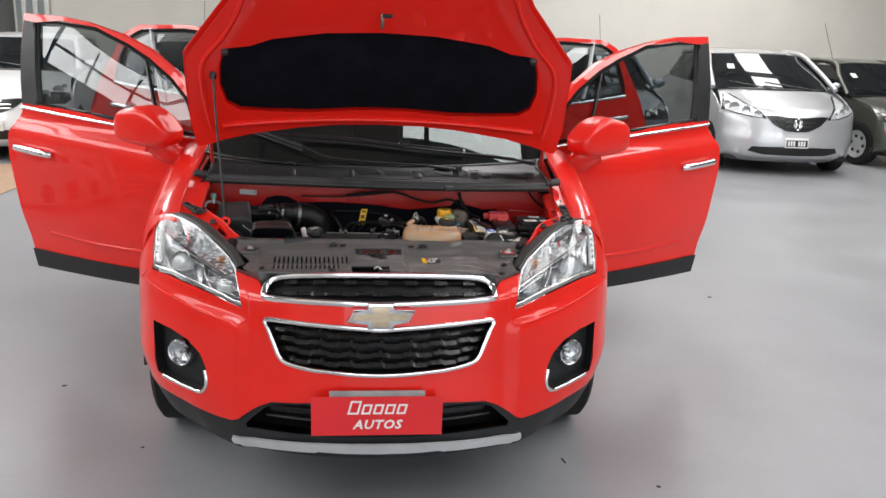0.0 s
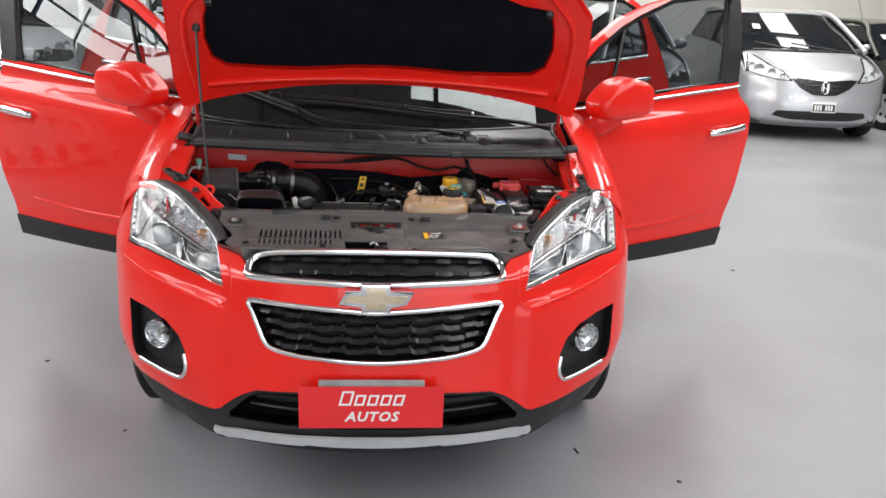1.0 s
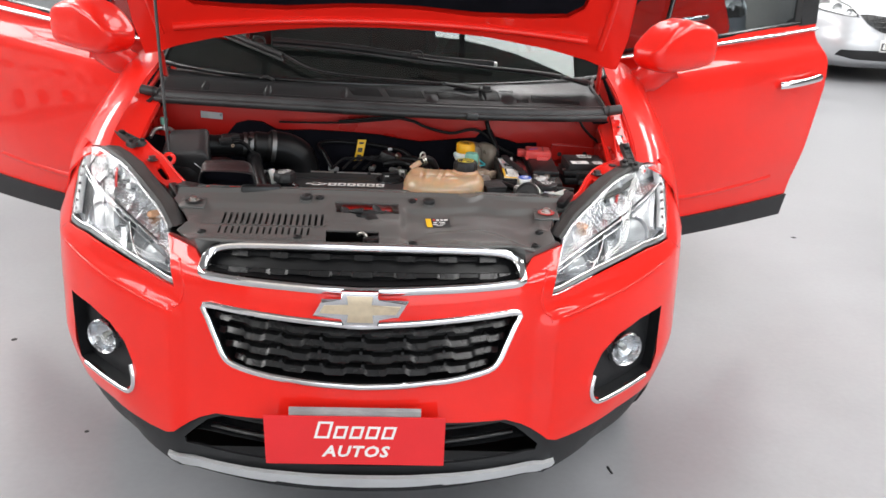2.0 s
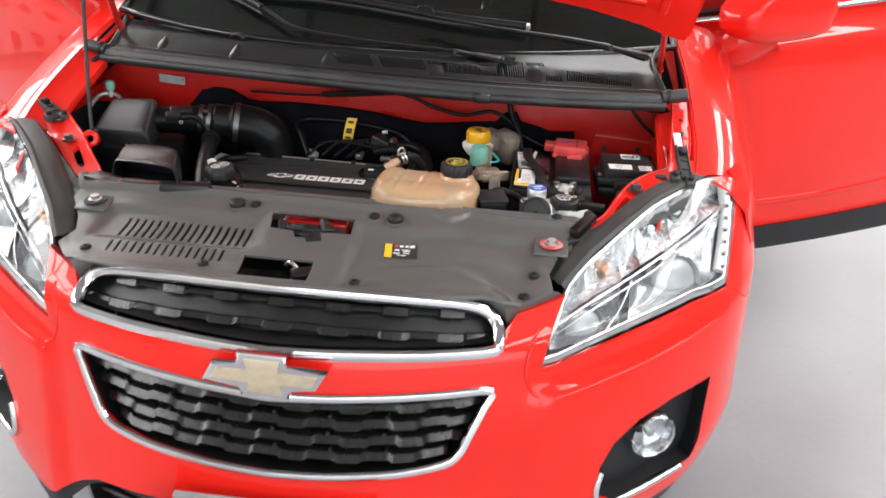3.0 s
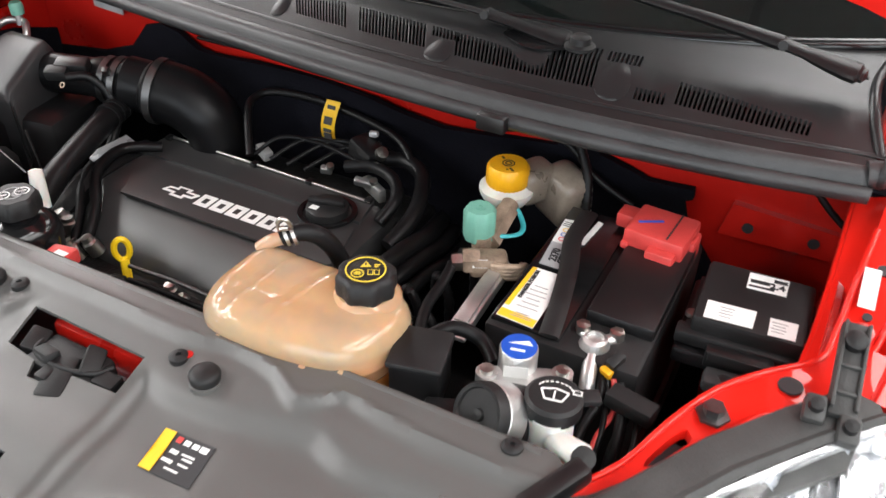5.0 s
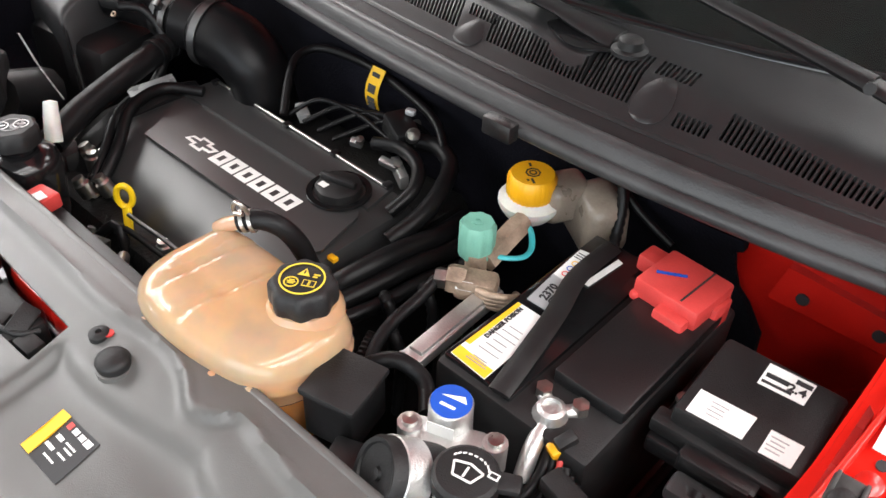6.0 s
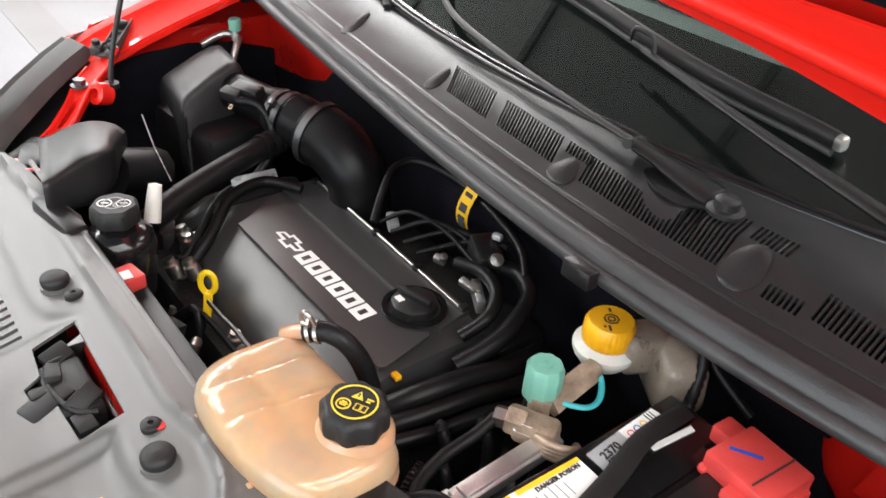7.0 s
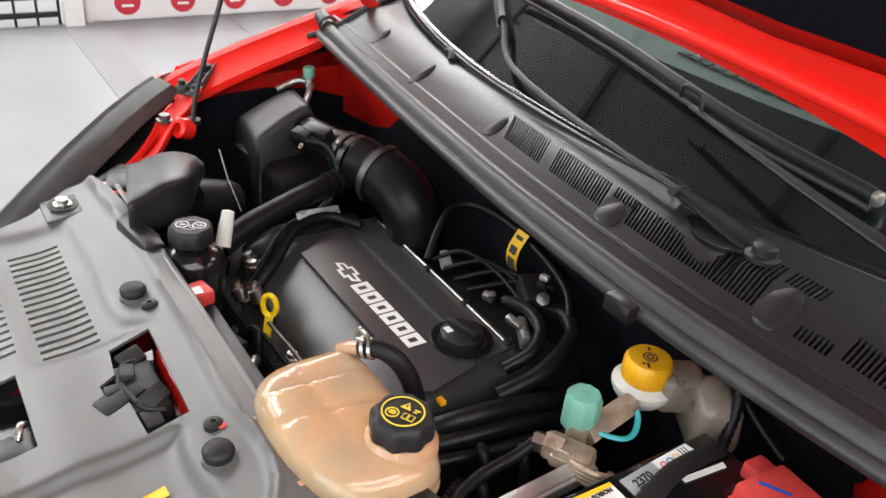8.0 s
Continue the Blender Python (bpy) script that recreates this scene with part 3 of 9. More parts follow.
def bumper():
    half = [*REDBOT, (1.07, 0.395), (1.10, 0.52), (1.13, 0.65), (1.06, 0.728), (0.985, 0.742), (0.91, 0.781), (0.885, 0.785), (0.78, 0.785), (0.645, 0.773), (0.54, 0.755), (0.452, 0.738), (0.468, 0.80), (0.487, 0.836), (0.40, 0.824), (0.381, 0.806), (0.378, 0.786), (0.368, 0.779), (0.293, 0.778), (0.16, 0.779), (0.06, 0.777), (0, 0.776)]
    loop = [*half, *[(-x, y) for x, y in half[-2:0:-1]]]
    up, lo = mirror2(UPPER), mirror2(LOWER)
    panel("front_bumper", loop, RED, CAR, "", [lo, FOG, flip(FOG)], lambda s, z: front(s, z), (0, 0.012, 0), 0.015)
    # sharp creases below the lamps
    for s in (1, -1):
        tube("crease", [front(s * a, 0.686 + (a - 0.46) * 0.14, -0.0025) for a in (0.455, 0.52, 0.60, 0.70, 0.80, 0.90)], [0.004] * 21, RED, CAR, "", 4, up=(0, 1, 0))
        tube("crease", [front(s * a, z, -0.001) for a, z in ((0.455, 0.696), (0.437, 0.706), (0.425, 0.735), (0.428, 0.77), (0.44, 0.80))], 0.0035, RED, CAR, "", 4, up=(0, 1, 0))
    # chrome surrounds
    for hole, r in (([p for p in up if abs(abs(p[0]) - 0.378) > 0.0005], 0.0105), (lo, 0.0075)):
        path = [front(s, z, 0.003) for s, z in round2(inset2(hole, r * 0.55), 3)]
        part("chrome_surround", bm_tube(bmesh.new(), path, r, 8, True, flat=0.8, up=(0, 1, 0)), CHROME, CAR, "bright chrome grille surround")
    # dark wells behind the two openings
    for hole, deep, rim in ((up, 0.040, 0.012), (lo, 0.075, -0.012)):
        panel("grille_backing", inset2(hole, rim), PLASTIC, CAR, "", (), lambda s, z: front(s, z) + Vector((0, deep, 0)), (0, 0.004, 0), 0.06)
        wall = bmesh.new()
        ring = [(wall.verts.new(front(s, z) + Vector((0, 0.006, 0))), wall.verts.new(front(s, z) + Vector((0, deep, 0)))) for s, z in inset2(hole, 0.013 if rim > 0 else -0.004)]
        for (a, b), (c, d) in zip(ring, ring[1:] + ring[:1]):
            wall.faces.new((a, c, d, b))
        part("grille_well", wall, PLASTIC, CAR)


def slat(zs, half_at, wave, parent, period=0.082, tall=0.017, phase=0.0, thin=0.45, back=1.25):
    """One grille bar: wide proud blocks alternate with narrow set-back links."""
    bm, n = bmesh.new(), 140
    rows = []
    w = half_at - 0.006
    for i in range(n + 1):
        s = -w + 2 * w * i / n
        u = ((s + phase) / period) % 1.0
        k = min(max((abs(u - 0.5) - 0.23) / 0.03, 0), 1)   # 0 on the block, 1 on the link
        end = min(1, (w - abs(s)) / 0.05)
        z = zs(s) + wave * (0.5 - k)
        hgt = tall * (1 - thin * k)
        dep = 0.014 + 0.02 * thin * k + 0.008 * (1 - end) ** 2
        p = front(s, z)
        q = front(s, z)
        rows.append([bm.verts.new((p.x, p.y + dep + 0.7 * tall, z + hgt / 2)), bm.verts.new((p.x, p.y + dep, z - hgt * 0.28)), bm.verts.new((p.x, p.y + dep + 0.001, z - hgt * 0.42)), bm.verts.new((p.x, p.y + dep + 0.003, z - hgt / 2)),
                     bm.verts.new((q.x, q.y + dep + back * tall, z - hgt / 2)), bm.verts.new((q.x, q.y + dep + back * tall, z + hgt * 0.4))])
    for a, b in zip(rows, rows[1:]):
        for j in range(6):
            bm.faces.new((a[j], a[(j + 1) % 6], b[(j + 1) % 6], b[j]))
    bm.faces.new(rows[0])
    bm.faces.new(rows[-1][::-1])
    return part("grille_slat", bm, GRILLE, parent, "", 25)


def half_width(loop, z):
    """Half the width of an outline's right side at height z."""
    best = 0
    for (x0, z0), (x1, z1) in zip(loop, loop[1:]):
        if (z0 - z) * (z1 - z) <= 0 and abs(z0 - z1) > 1e-6:
            best = max(best, x0 + (x1 - x0) * (z - z0) / (z1 - z0))
    return best


def grilles():
    for base in (0.827, 0.799):
        w = half_width(UPPER, base - 0.003) - 0.004
        slat(lambda s, b=base: b - 0.10 * s * s + 0.004, w, 0.001, CAR, 0.096, 0.0125, 0.048, 0.40)
    for k in range(4):
        base = 0.678 - 0.0315 * k
        w = half_width(LOWER, base + 0.012) - 0.006
        slat(lambda s, b=base: b + 0.06 * s * s + 0.004, w, -0.0045, CAR, 0.094, 0.0135, 0.012 * (k % 2), 0.08, 2.6)
    # small pegs between the lower bars
    for k in range(4):
        z = 0.694 - 0.0315 * k
        w = half_width(LOWER, z) - 0.03
        for i in range(-4, 5):
            s = i * 0.094 + 0.004 * (k % 2)
            if abs(s) < w:
                p = front(s, z)
                box("grille_peg", (0.006, 0.02, 0.008), GRILLE, CAR, at=(p.x, p.y + 0.034, z), bevel=0.0)


def emblem():
    """The plain gold cross with a chrome rim."""
    cross = [(-0.105, -0.021), (-0.084, 0.018), (-0.036, 0.019), (-0.041, 0.042), (0.041, 0.042), (0.036, 0.019), (0.105, 0.018), (0.084, -0.021), (0.037, -0.022), (0.041, -0.043), (-0.041, -0.043), (-0.037, -0.022)]
    m = Matrix.Translation((CX, -0.022, 0.755)) @ pose(0, 0, 0, 94, 0, 0)
    back = prism("emblem", cross, 0.010, CHROME, CAR, "plain pale gold cross emblem with a chrome rim", m, 0.004)
    prism("emblem_face", inset2(cross, 0.010), 0.003, GOLD, back, "pale gold emblem face", m @ pose(0, 0, 0.009), 0.001)


def fog_lamps():
    for side in (1, -1):
        loop = FOG if side > 0 else flip(FOG)
        c = front(side * 0.722, 0.548)
        bez = panel("fog_bezel", loop, CLADDING, CAR, "black fog lamp surround", (), lambda s, z: front(s, z) + Vector((-side * 0.018, 0.034, 0)), (0, 0.004, 0), 0.03)
        wall = bmesh.new()
        ring = [(wall.verts.new(front(s, z)), wall.verts.new(front(s, z) + Vector((-side * 0.018, 0.036, 0)))) for s, z in loop]
        for (a, b), (p, q) in zip(ring, ring[1:] + ring[:1]):
            wall.faces.new((a, p, q, b))
        part("fog_recess", wall, CLADDING, bez)
        hook = [(side * s, z) for s, z in ((0.83, 0.447), (0.742, 0.444), (0.65, 0.441), (0.62, 0.447), (0.60, 0.466), (0.594, 0.492), (0.60, 0.52))]
        tube("chrome_trim", [front(s, z, 0.002) for s, z in hook], 0.0065, CHROME, bez, "chrome fog lamp trim", 4, up=(0, 1, 0))
        # round lamp looking forwards
        q = (c.x - side * 0.005, c.y + 0.012, 0.548)
        turn = (90, 0, side * 22)
        lamp = lathe("fog_lamp", [(0.0, -0.03), (0.043, -0.03), (0.047, 0.004), (0.044, 0.010), (0.040, 0.006), (0.034, -0.012), (0.012, -0.024), (0.0, -0.024)], REFLECTOR, CAR, "round clear fog lamp", q, turn)
        lathe("fog_lens", [(0.0, 0.016), (0.02, 0.014), (0.041, 0.004), (0.041, 0.001), (0.02, 0.011), (0.0, 0.013)], CLEAR, lamp, "clear fog lamp lens", q, turn)
        lathe("fog_bulb", [(0.0, -0.02), (0.008, -0.02), (0.008, -0.002), (0.0, 0.0)], STEEL, lamp, "", q, turn, sides=10)


def valance():
    half = [(0.0, 0.476), (0.2, 0.471), (0.345, 0.458), (0.39, 0.438), (0.43, 0.412), (0.468, 0.388), (0.5, 0.377), (0.566, 0.375), (0.70, 0.378), (0.865, 0.386), (1.07, 0.394), (1.05, 0.31), (0.87, 0.29), (0.78, 0.283), (0.65, 0.285), (0.51, 0.285), (0.3, 0.29), (0.0, 0.29)]
    loop = [*half, *[(-x, y) for x, y in half[-2:0:-1]]]
    inlet = mirror2([(0, 0.465), (0.2, 0.461), (0.335, 0.449), (0.372, 0.432), (0.44, 0.372), (0.436, 0.356), (0.2, 0.362), (0, 0.364)])
    panel("lower_valance", loop, CLADDING, CAR, "charcoal plastic lower bumper", [inlet], lambda s, z: front(s, z) + Vector((0, 0.008, 0)), (0, 0.008, 0), 0.04)
    well = panel("air_inlet", inset2(inlet, -0.02), GLOSSBLACK, CAR, "glossy black lower air inlet", (), lambda s, z: front(s, z) + Vector((0, 0.10, 0)), (0, 0.004, 0), 0.06)
    for z in (0.43, 0.395):
        tube("inlet_bar", [front(s, z) + Vector((0, 0.05, 0)) for s in [-0.37 + 0.074 * i for i in range(11)]], 0.008, PLASTIC, well, "", 2, flat=0.7)
    sk = mirror2([(0, 0.35), (0.16, 0.347), (0.313, 0.335), (0.50, 0.322), (0.513, 0.303), (0.506, 0.29), (0.45, 0.287), (0.31, 0.298), (0.20, 0.305), (0.19, 0.311), (0.1, 0.309), (0, 0.309)])
    panel("skid_plate", sk, SILVER, CAR, "satin silver skid plate", (), lambda s, z: front(s, z, 0.012) + Vector((0, (0.33 - z) * 0.5, 0)), (0, 0.014, 0), 0.04)
    under = [(-0.45, 0.15), (0.45, 0.15), (0.62, 0.35), (0.66, 0.6), (0.66, 4.0), (-0.66, 4.0), (-0.66, 0.6), (-0.62, 0.35)]
    panel("underbody", under, PLASTIC, CAR, "", (), lambda x, y: Vector((x + CX, y, 0.27)), (0, 0, -0.03), 0.4)


def dealer_board():
    """The red board in the number plate's place."""
    m = Matrix.Translation((CX - 0.008, -0.072, 0.447)) @ pose(0, 0, 0, 94, 0, 0.5)
    w, h = 0.202, 0.066
    board = lifted(prism("dealer_board", [(-w, -h), (w, -h), (w, h), (-w, h)], 0.003, REDPAPER, CAR, "red dealer board with white lettering on the bumper", m), "sign board")
    prism("plate_bracket", [(-0.147, -h), (0.147, -h), (0.147, h + 0.012), (-0.147, h + 0.012)], 0.012, GREYINK, CAR, "grey number plate bracket", m @ pose(0, 0, -0.016), 0.002)
    text("lettering", "AUTOS", 0.042, LETTER, board, m @ pose(0, -0.03, 0.0036), 0.0012, 0.25, 1.12)
    # the trade name as plain slanted frames
    x = -0.092
    for wd, ht in ((0.034, 0.046), (0.028, 0.034), (0.028, 0.034), (0.028, 0.034), (0.028, 0.034)):
        slanted_frame("letter_bar", x, 0.007, wd, ht, 0.006, 0.25, LETTER, board, m @ pose(0, 0, 0.003))
        x += wd + 0.008


def slanted_frame(name, x, y, w, h, bar, s, mat, parent, m):
    """A plain slanted frame that stands for one letter of a trade name."""
    for k, (a, b) in enumerate(((0, bar), (h - bar, h))):
        prism(name, [(x + a * s, y + a), (x + w + a * s, y + a), (x + w + b * s, y + b), (x + b * s, y + b)], 0.0006, mat, parent, "", m)
    for o in (0.0, w - bar):
        prism(name, [(x + o + bar * s, y + bar), (x + o + bar + bar * s, y + bar), (x + o + bar + (h - bar) * s, y + h - bar), (x + o + (h - bar) * s, y + h - bar)], 0.0006, mat, parent, "", m)


def headlamp(side):
    loop = LAMP if side > 0 else flip(LAMP)
    sm_ = round2(loop, 2)
    at = lambda d: (lambda s, z: front(s, z) + Vector((-side * 0.45 * d, d, 0)))
    rear = lambda s, z: at(0.070)(s, 0.742 + (z - 0.742) * 0.70)
    body = panel("headlamp", sm_, LAMPGREY, CAR, "large clear headlamp with chrome reflectors", (), rear, (0, 0.01, 0), 0.035)
    wall = bmesh.new()
    ring = [(wall.verts.new(at(0.006)(s, z)), wall.verts.new(rear(s, z))) for s, z in inset2(sm_, 0.002)]
    for (a, b), (p, q) in zip(ring, ring[1:] + ring[:1]):
        wall.faces.new((a, p, q, b))
    part("housing", wall, LAMPGREY, body)
    shell = bmesh.new()
    ring = [(shell.verts.new(at(0.008)(s, z)), shell.verts.new(rear(s, z) + Vector((0, 0.012, 0)))) for s, z in inset2(sm_, -0.002)]
    for (a, b), (p, q) in zip(ring, ring[1:] + ring[:1]):
        shell.faces.new((a, p, q, b))
    part("housing_shell", shell, PLASTIC, body, "black back shell of the headlamp")
    panel("lens", sm_, CLEAR, body, "clear polycarbonate lens", (), at(0.0), (-side * 0.0014, 0.003, 0), 0.025).visible_shadow = False
    # bright inner rim
    tube("rim", [at(0.012)(s, z) for s, z in inset2(sm_, 0.008)], 0.003, CHROME, body, "", 1, closed=True, up=(0, 1, 0))
    # upper chamber: fluted reflectors between the top edge and the bright bar
    upper_s = [0.478, 0.50, 0.55, 0.60, 0.68, 0.76, 0.84, 0.905]
    upper_z = [0.820, 0.836, 0.870, 0.893, 0.921, 0.934, 0.938, 0.928]
    bar_z = [0.796, 0.803, 0.818, 0.831, 0.850, 0.868, 0.886, 0.902]
    low_z = [0.760, 0.760, 0.767, 0.776, 0.788, 0.796, 0.797, 0.815]
    cells = [0.478, 0.545, 0.615, 0.655, 0.735, 0.80, 0.905]
    for c, (a, b) in enumerate(zip(cells, cells[1:])):
        rows = []
        for i in range(19):
            u = i / 18
            s = a + 0.0004 + (b - a - 0.0008) * u
            zt, zb = curve1(upper_s, upper_z, s), curve1(upper_s, bar_z, s)
            deep = 0.030 + 0.026 * math.sin(math.pi * u) + (0.004 if i % 2 else 0)
            rows.append([at(0.018 + (deep - 0.012) * math.sin(math.pi * min(max(v, 0), 1)) ** 0.6)(side * s, zb + (zt - zb) * (0.06 + 0.88 * v)) for v in (0, 0.15, 0.35, 0.6, 0.85, 1.0)])
        grid("reflector", rows, REFLECTOR, body, "fluted chrome reflector", (0, 0.002, 0))
    # lower chamber: two grey domes in bright bowls
    for a, b in ((0.475, 0.612), (0.632, 0.89)):
        rows = []
        for i in range(13):
            u = i / 12
            s = a + (b - a) * u
            zt, zb = curve1(upper_s, bar_z, s), curve1(upper_s, low_z, s)
            rows.append([at(0.018 + 0.045 * math.sin(math.pi * u) ** 0.5 * math.sin(math.pi * v) ** 0.5)(side * s, zb + (zt - zb) * v) for v in (0, 0.08, 0.2, 0.4, 0.6, 0.8, 0.92, 1.0)])
        grid("bowl", rows, BOWL, body, "silver reflector bowl", (0, 0.002, 0))
    for s, z, r in ((0.550, 0.776, 0.034), (0.755, 0.806, 0.048)):
        turn = (80, 0, side * 26)
        lathe("dome", [(0.0, 0.012), (r * 0.5, 0.010), (r * 0.85, 0.004), (r, -0.006), (r, -0.02), (0.0, -0.02)], DOME, body, "grey low-beam dome", at(0.035)(side * s, z), turn, sides=28)
        lathe("dome_ring", [(r, -0.004), (r * 1.1, 0.004), (r * 1.16, -0.006), (r * 1.16, -0.012), (r, -0.012)], CHROME, body, "", at(0.035)(side * s, z), turn, sides=28)
        for k in range(5):
            box("flute", (0.0018, 0.004, 0.016), INK, body, "dark flute below the dome", at=at(0.012)(side * (s - 0.010 + 0.007 * k), z - r * 0.62), bevel=0.0006)
    for off, r in ((0.0, 0.0028), (-0.011, 0.0014)):
        tube("divider", [at(0.014)(side * s, z + off) for s, z in zip(upper_s, bar_z)], r, CHROME, body, "bright bar between the chambers", 4, flat=1.3, up=(0, 1, 0))
    tube("divider", [at(0.016)(side * s, z) for s, z in ((0.585, 0.776), (0.612, 0.80), (0.635, 0.832))], 0.002, CHROME, body, "", 4, up=(0, 1, 0))
    tube("light_strip", [at(0.014)(side * s, z) for s, z in ((0.868, 0.808), (0.885, 0.85), (0.895, 0.895), (0.885, 0.925))], 0.011, LAMPGREY, body, "pale upright light strip", 4, flat=0.6, up=(0, 1, 0))
    for k in range(7):
        u = k / 6
        box("strip_cell", (0.010, 0.004, 0.008), REFLECTOR, body, at=at(0.003)(side * (0.872 + 0.022 * u), 0.818 + 0.098 * u), turn=(0, 0, side * 40), bevel=0.001)
    lathe("bulb", [(0.0, -0.02), (0.009, -0.02), (0.010, 0.0), (0.007, 0.012), (0.0, 0.014)], AMBER, body, "amber indicator bulb", at(0.04)(side * 0.585, 0.848), (78, 0, side * 24), sides=12)
    for s, z in ((0.695, 0.885), (0.765, 0.90), (0.84, 0.912)):
        lathe("bulb", [(0.0, -0.02), (0.007, -0.02), (0.008, 0.0), (0.0, 0.004)], LAMPGREY, body, "", at(0.04)(side * s, z), (78, 0, side * 24), sides=12)
    # dark gasket above the lamp
    edge = [(side * s, z) for s, z in ((0.485, 0.844), (0.535, 0.879), (0.60, 0.907), (0.68, 0.935), (0.75, 0.946), (0.81, 0.950))]
    rows = []
    for i, (s, z) in enumerate(edge):
        p = front(s, z)
        k = 0.022 - 0.008 * i / 5
        rows.append([p + Vector((0, 0.002, 0.003)), p + Vector((-side * k * 0.3, k * 0.3, 0.008)), p + Vector((-side * k * 0.55, k * 0.6, 0.0045)), p + Vector((-side * k * 0.8, k * 1.0, 0.007)), p + Vector((-side * (0.028 + 0.010 * i / 5), 0.040 - 0.012 * i / 5, 0.001)), p + Vector((-side * (0.030 + 0.008 * i / 5), 0.058 - 0.015 * i / 5, -0.014))])
    grid("lamp_gasket", rows, GASKET, body, "dark rubber strip above the headlamp", (0, 0.002, -0.003))


def fender(side):
    """Front wing: side skin round the wheel arch, and the top with its inner flange."""
    top = [(0.53, 0.712, 0.947), (0.56, 0.718, 0.958), (0.62, 0.724, 0.979), (0.70, 0.726, 1.005), (0.80, 0.726, 1.035), (0.90, 0.724, 1.065), (1.0, 0.718, 1.092), (1.08, 0.712, 1.117), (1.17, 0.705, 1.145)]
    rows = []
    for y, x, z in top:
        low = 0.045 if side > 0 else 0.018
        lip = 1.0 if y < 0.82 else 0.2
        wide = curve1([0.5, 0.63, 0.78, 1.0], [0.840, 0.868, 0.878, 0.882], y)
        rows.append([Vector((CX + side * p, q, r)) for p, q, r in ((x - 0.070 * lip, y, z - low - 0.008), (x - 0.069 * lip, y, z - low), (x - 0.03 * lip, y, z - low * 0.7), (x - 0.006 * lip, y, z - low * 0.25), (x, y, z), (x + 0.03, y, z - 0.004), (x + (wide - x) * 0.55, y, z - 0.025), (x + (wide - x) * 0.85, y, z - 0.065), (wide, y, z - 0.13), (wide + 0.012, y, max(0.70, z - 0.25)), (wide + 0.006, y, 0.66))])
    grid("fender", rows, RED, CAR, "", (-side * 0.004, 0, -0.004))
    wrap = [(0.888, 0.785), (0.908, 0.83), (0.928, 0.895), (0.922, 0.933), (0.90, 0.95), (0.95, 0.95), (1.0, 0.91), (1.08, 0.85), (1.15, 0.77), (1.175, 0.69), (1.135, 0.655), (1.065, 0.731), (0.985, 0.745), (0.91, 0.782)]
    panel("fender_front", [(side * s, z) for s, z in wrap], RED, CAR, "", (), lambda s, z: front(s, z), (-side * 0.004, 0.004, 0), 0.03)
    # side skin with the wheel opening
    cy, r = 0.93, 0.365
    loop = [(0.575, 0.80), (0.575, 0.66)]
    for i in range(15):
        a = radians(172 - 164 * i / 14)
        loop.append((cy + r * math.cos(a), 0.36 + r * math.sin(a)))
    loop += [(1.29, 0.30), (1.30, 0.72), (1.19, 0.76), (1.19, 0.80)]
    panel("fender_side", loop, RED, CAR, "", (), lambda y, z: Vector((CX + side * (curve1([0.5, 0.63, 0.78, 1.0], [0.842, 0.872, 0.884, 0.888], y) - 0.25 * max(0, z - 0.74) ** 2), y, z)), (-side * 0.006, 0, 0), 0.06)
    arch_pts = [(CX + side * 0.868, cy + (r - 0.012) * math.cos(radians(a)), 0.36 + (r - 0.012) * math.sin(radians(a))) for a in range(172, 4, -8)]
    tube("arch_trim", arch_pts, 0.016, CLADDING, CAR, "charcoal wheel arch trim", 2, flat=0.8)


def wheel(side, y):
    w = part("wheel", bm_lathe(bmesh.new(), [(0.0, -0.02), (0.10, -0.03), (0.20, -0.05), (0.215, -0.09), (0.215, 0.08), (0.21, 0.085), (0.19, 0.06), (0.0, 0.05)], 32, pose(CX + side * 0.765, y, 0.335, 0, 90 * side, 0)), SILVER, CAR, "alloy wheel with a black tyre")
    part("tyre", bm_lathe(bmesh.new(), [(0.215, -0.085), (0.25, -0.105), (0.31, -0.108), (0.332, -0.09), (0.335, 0), (0.332, 0.09), (0.31, 0.108), (0.25, 0.105), (0.215, 0.085)], 40, pose(CX + side * 0.765, y, 0.335, 0, 90 * side, 0)), TYRE, w, "black tyre")
    for i in range(5):
        a = math.radians(72 * i)
        box("spoke", (0.02, 0.05, 0.2), SILVER, w, at=(CX + side * 0.843, y + 0.11 * math.sin(a), 0.335 + 0.11 * math.cos(a)), turn=(-72 * i, 0, 0), bevel=0.006)


HOOD_H = Vector((CX, 0.95, 1.10))
HOOD_D = Vector((0, -math.cos(radians(59)), math.sin(radians(59))))
HOOD_N = Vector((0, -HOOD_D.z, HOOD_D.y))     # towards the engine


def on_hood(x, v, out=0.0):
    crown = 0.030 * (1 - (x / 0.75) ** 2) + 0.03 * math.sin(math.pi * min(max(v, 0), 1)) - 0.06 * max(0, v - 0.75) ** 2 * 4
    return HOOD_H + Vector((x, 0, 0)) + HOOD_D * v + HOOD_N * (out - crown + 0.03)


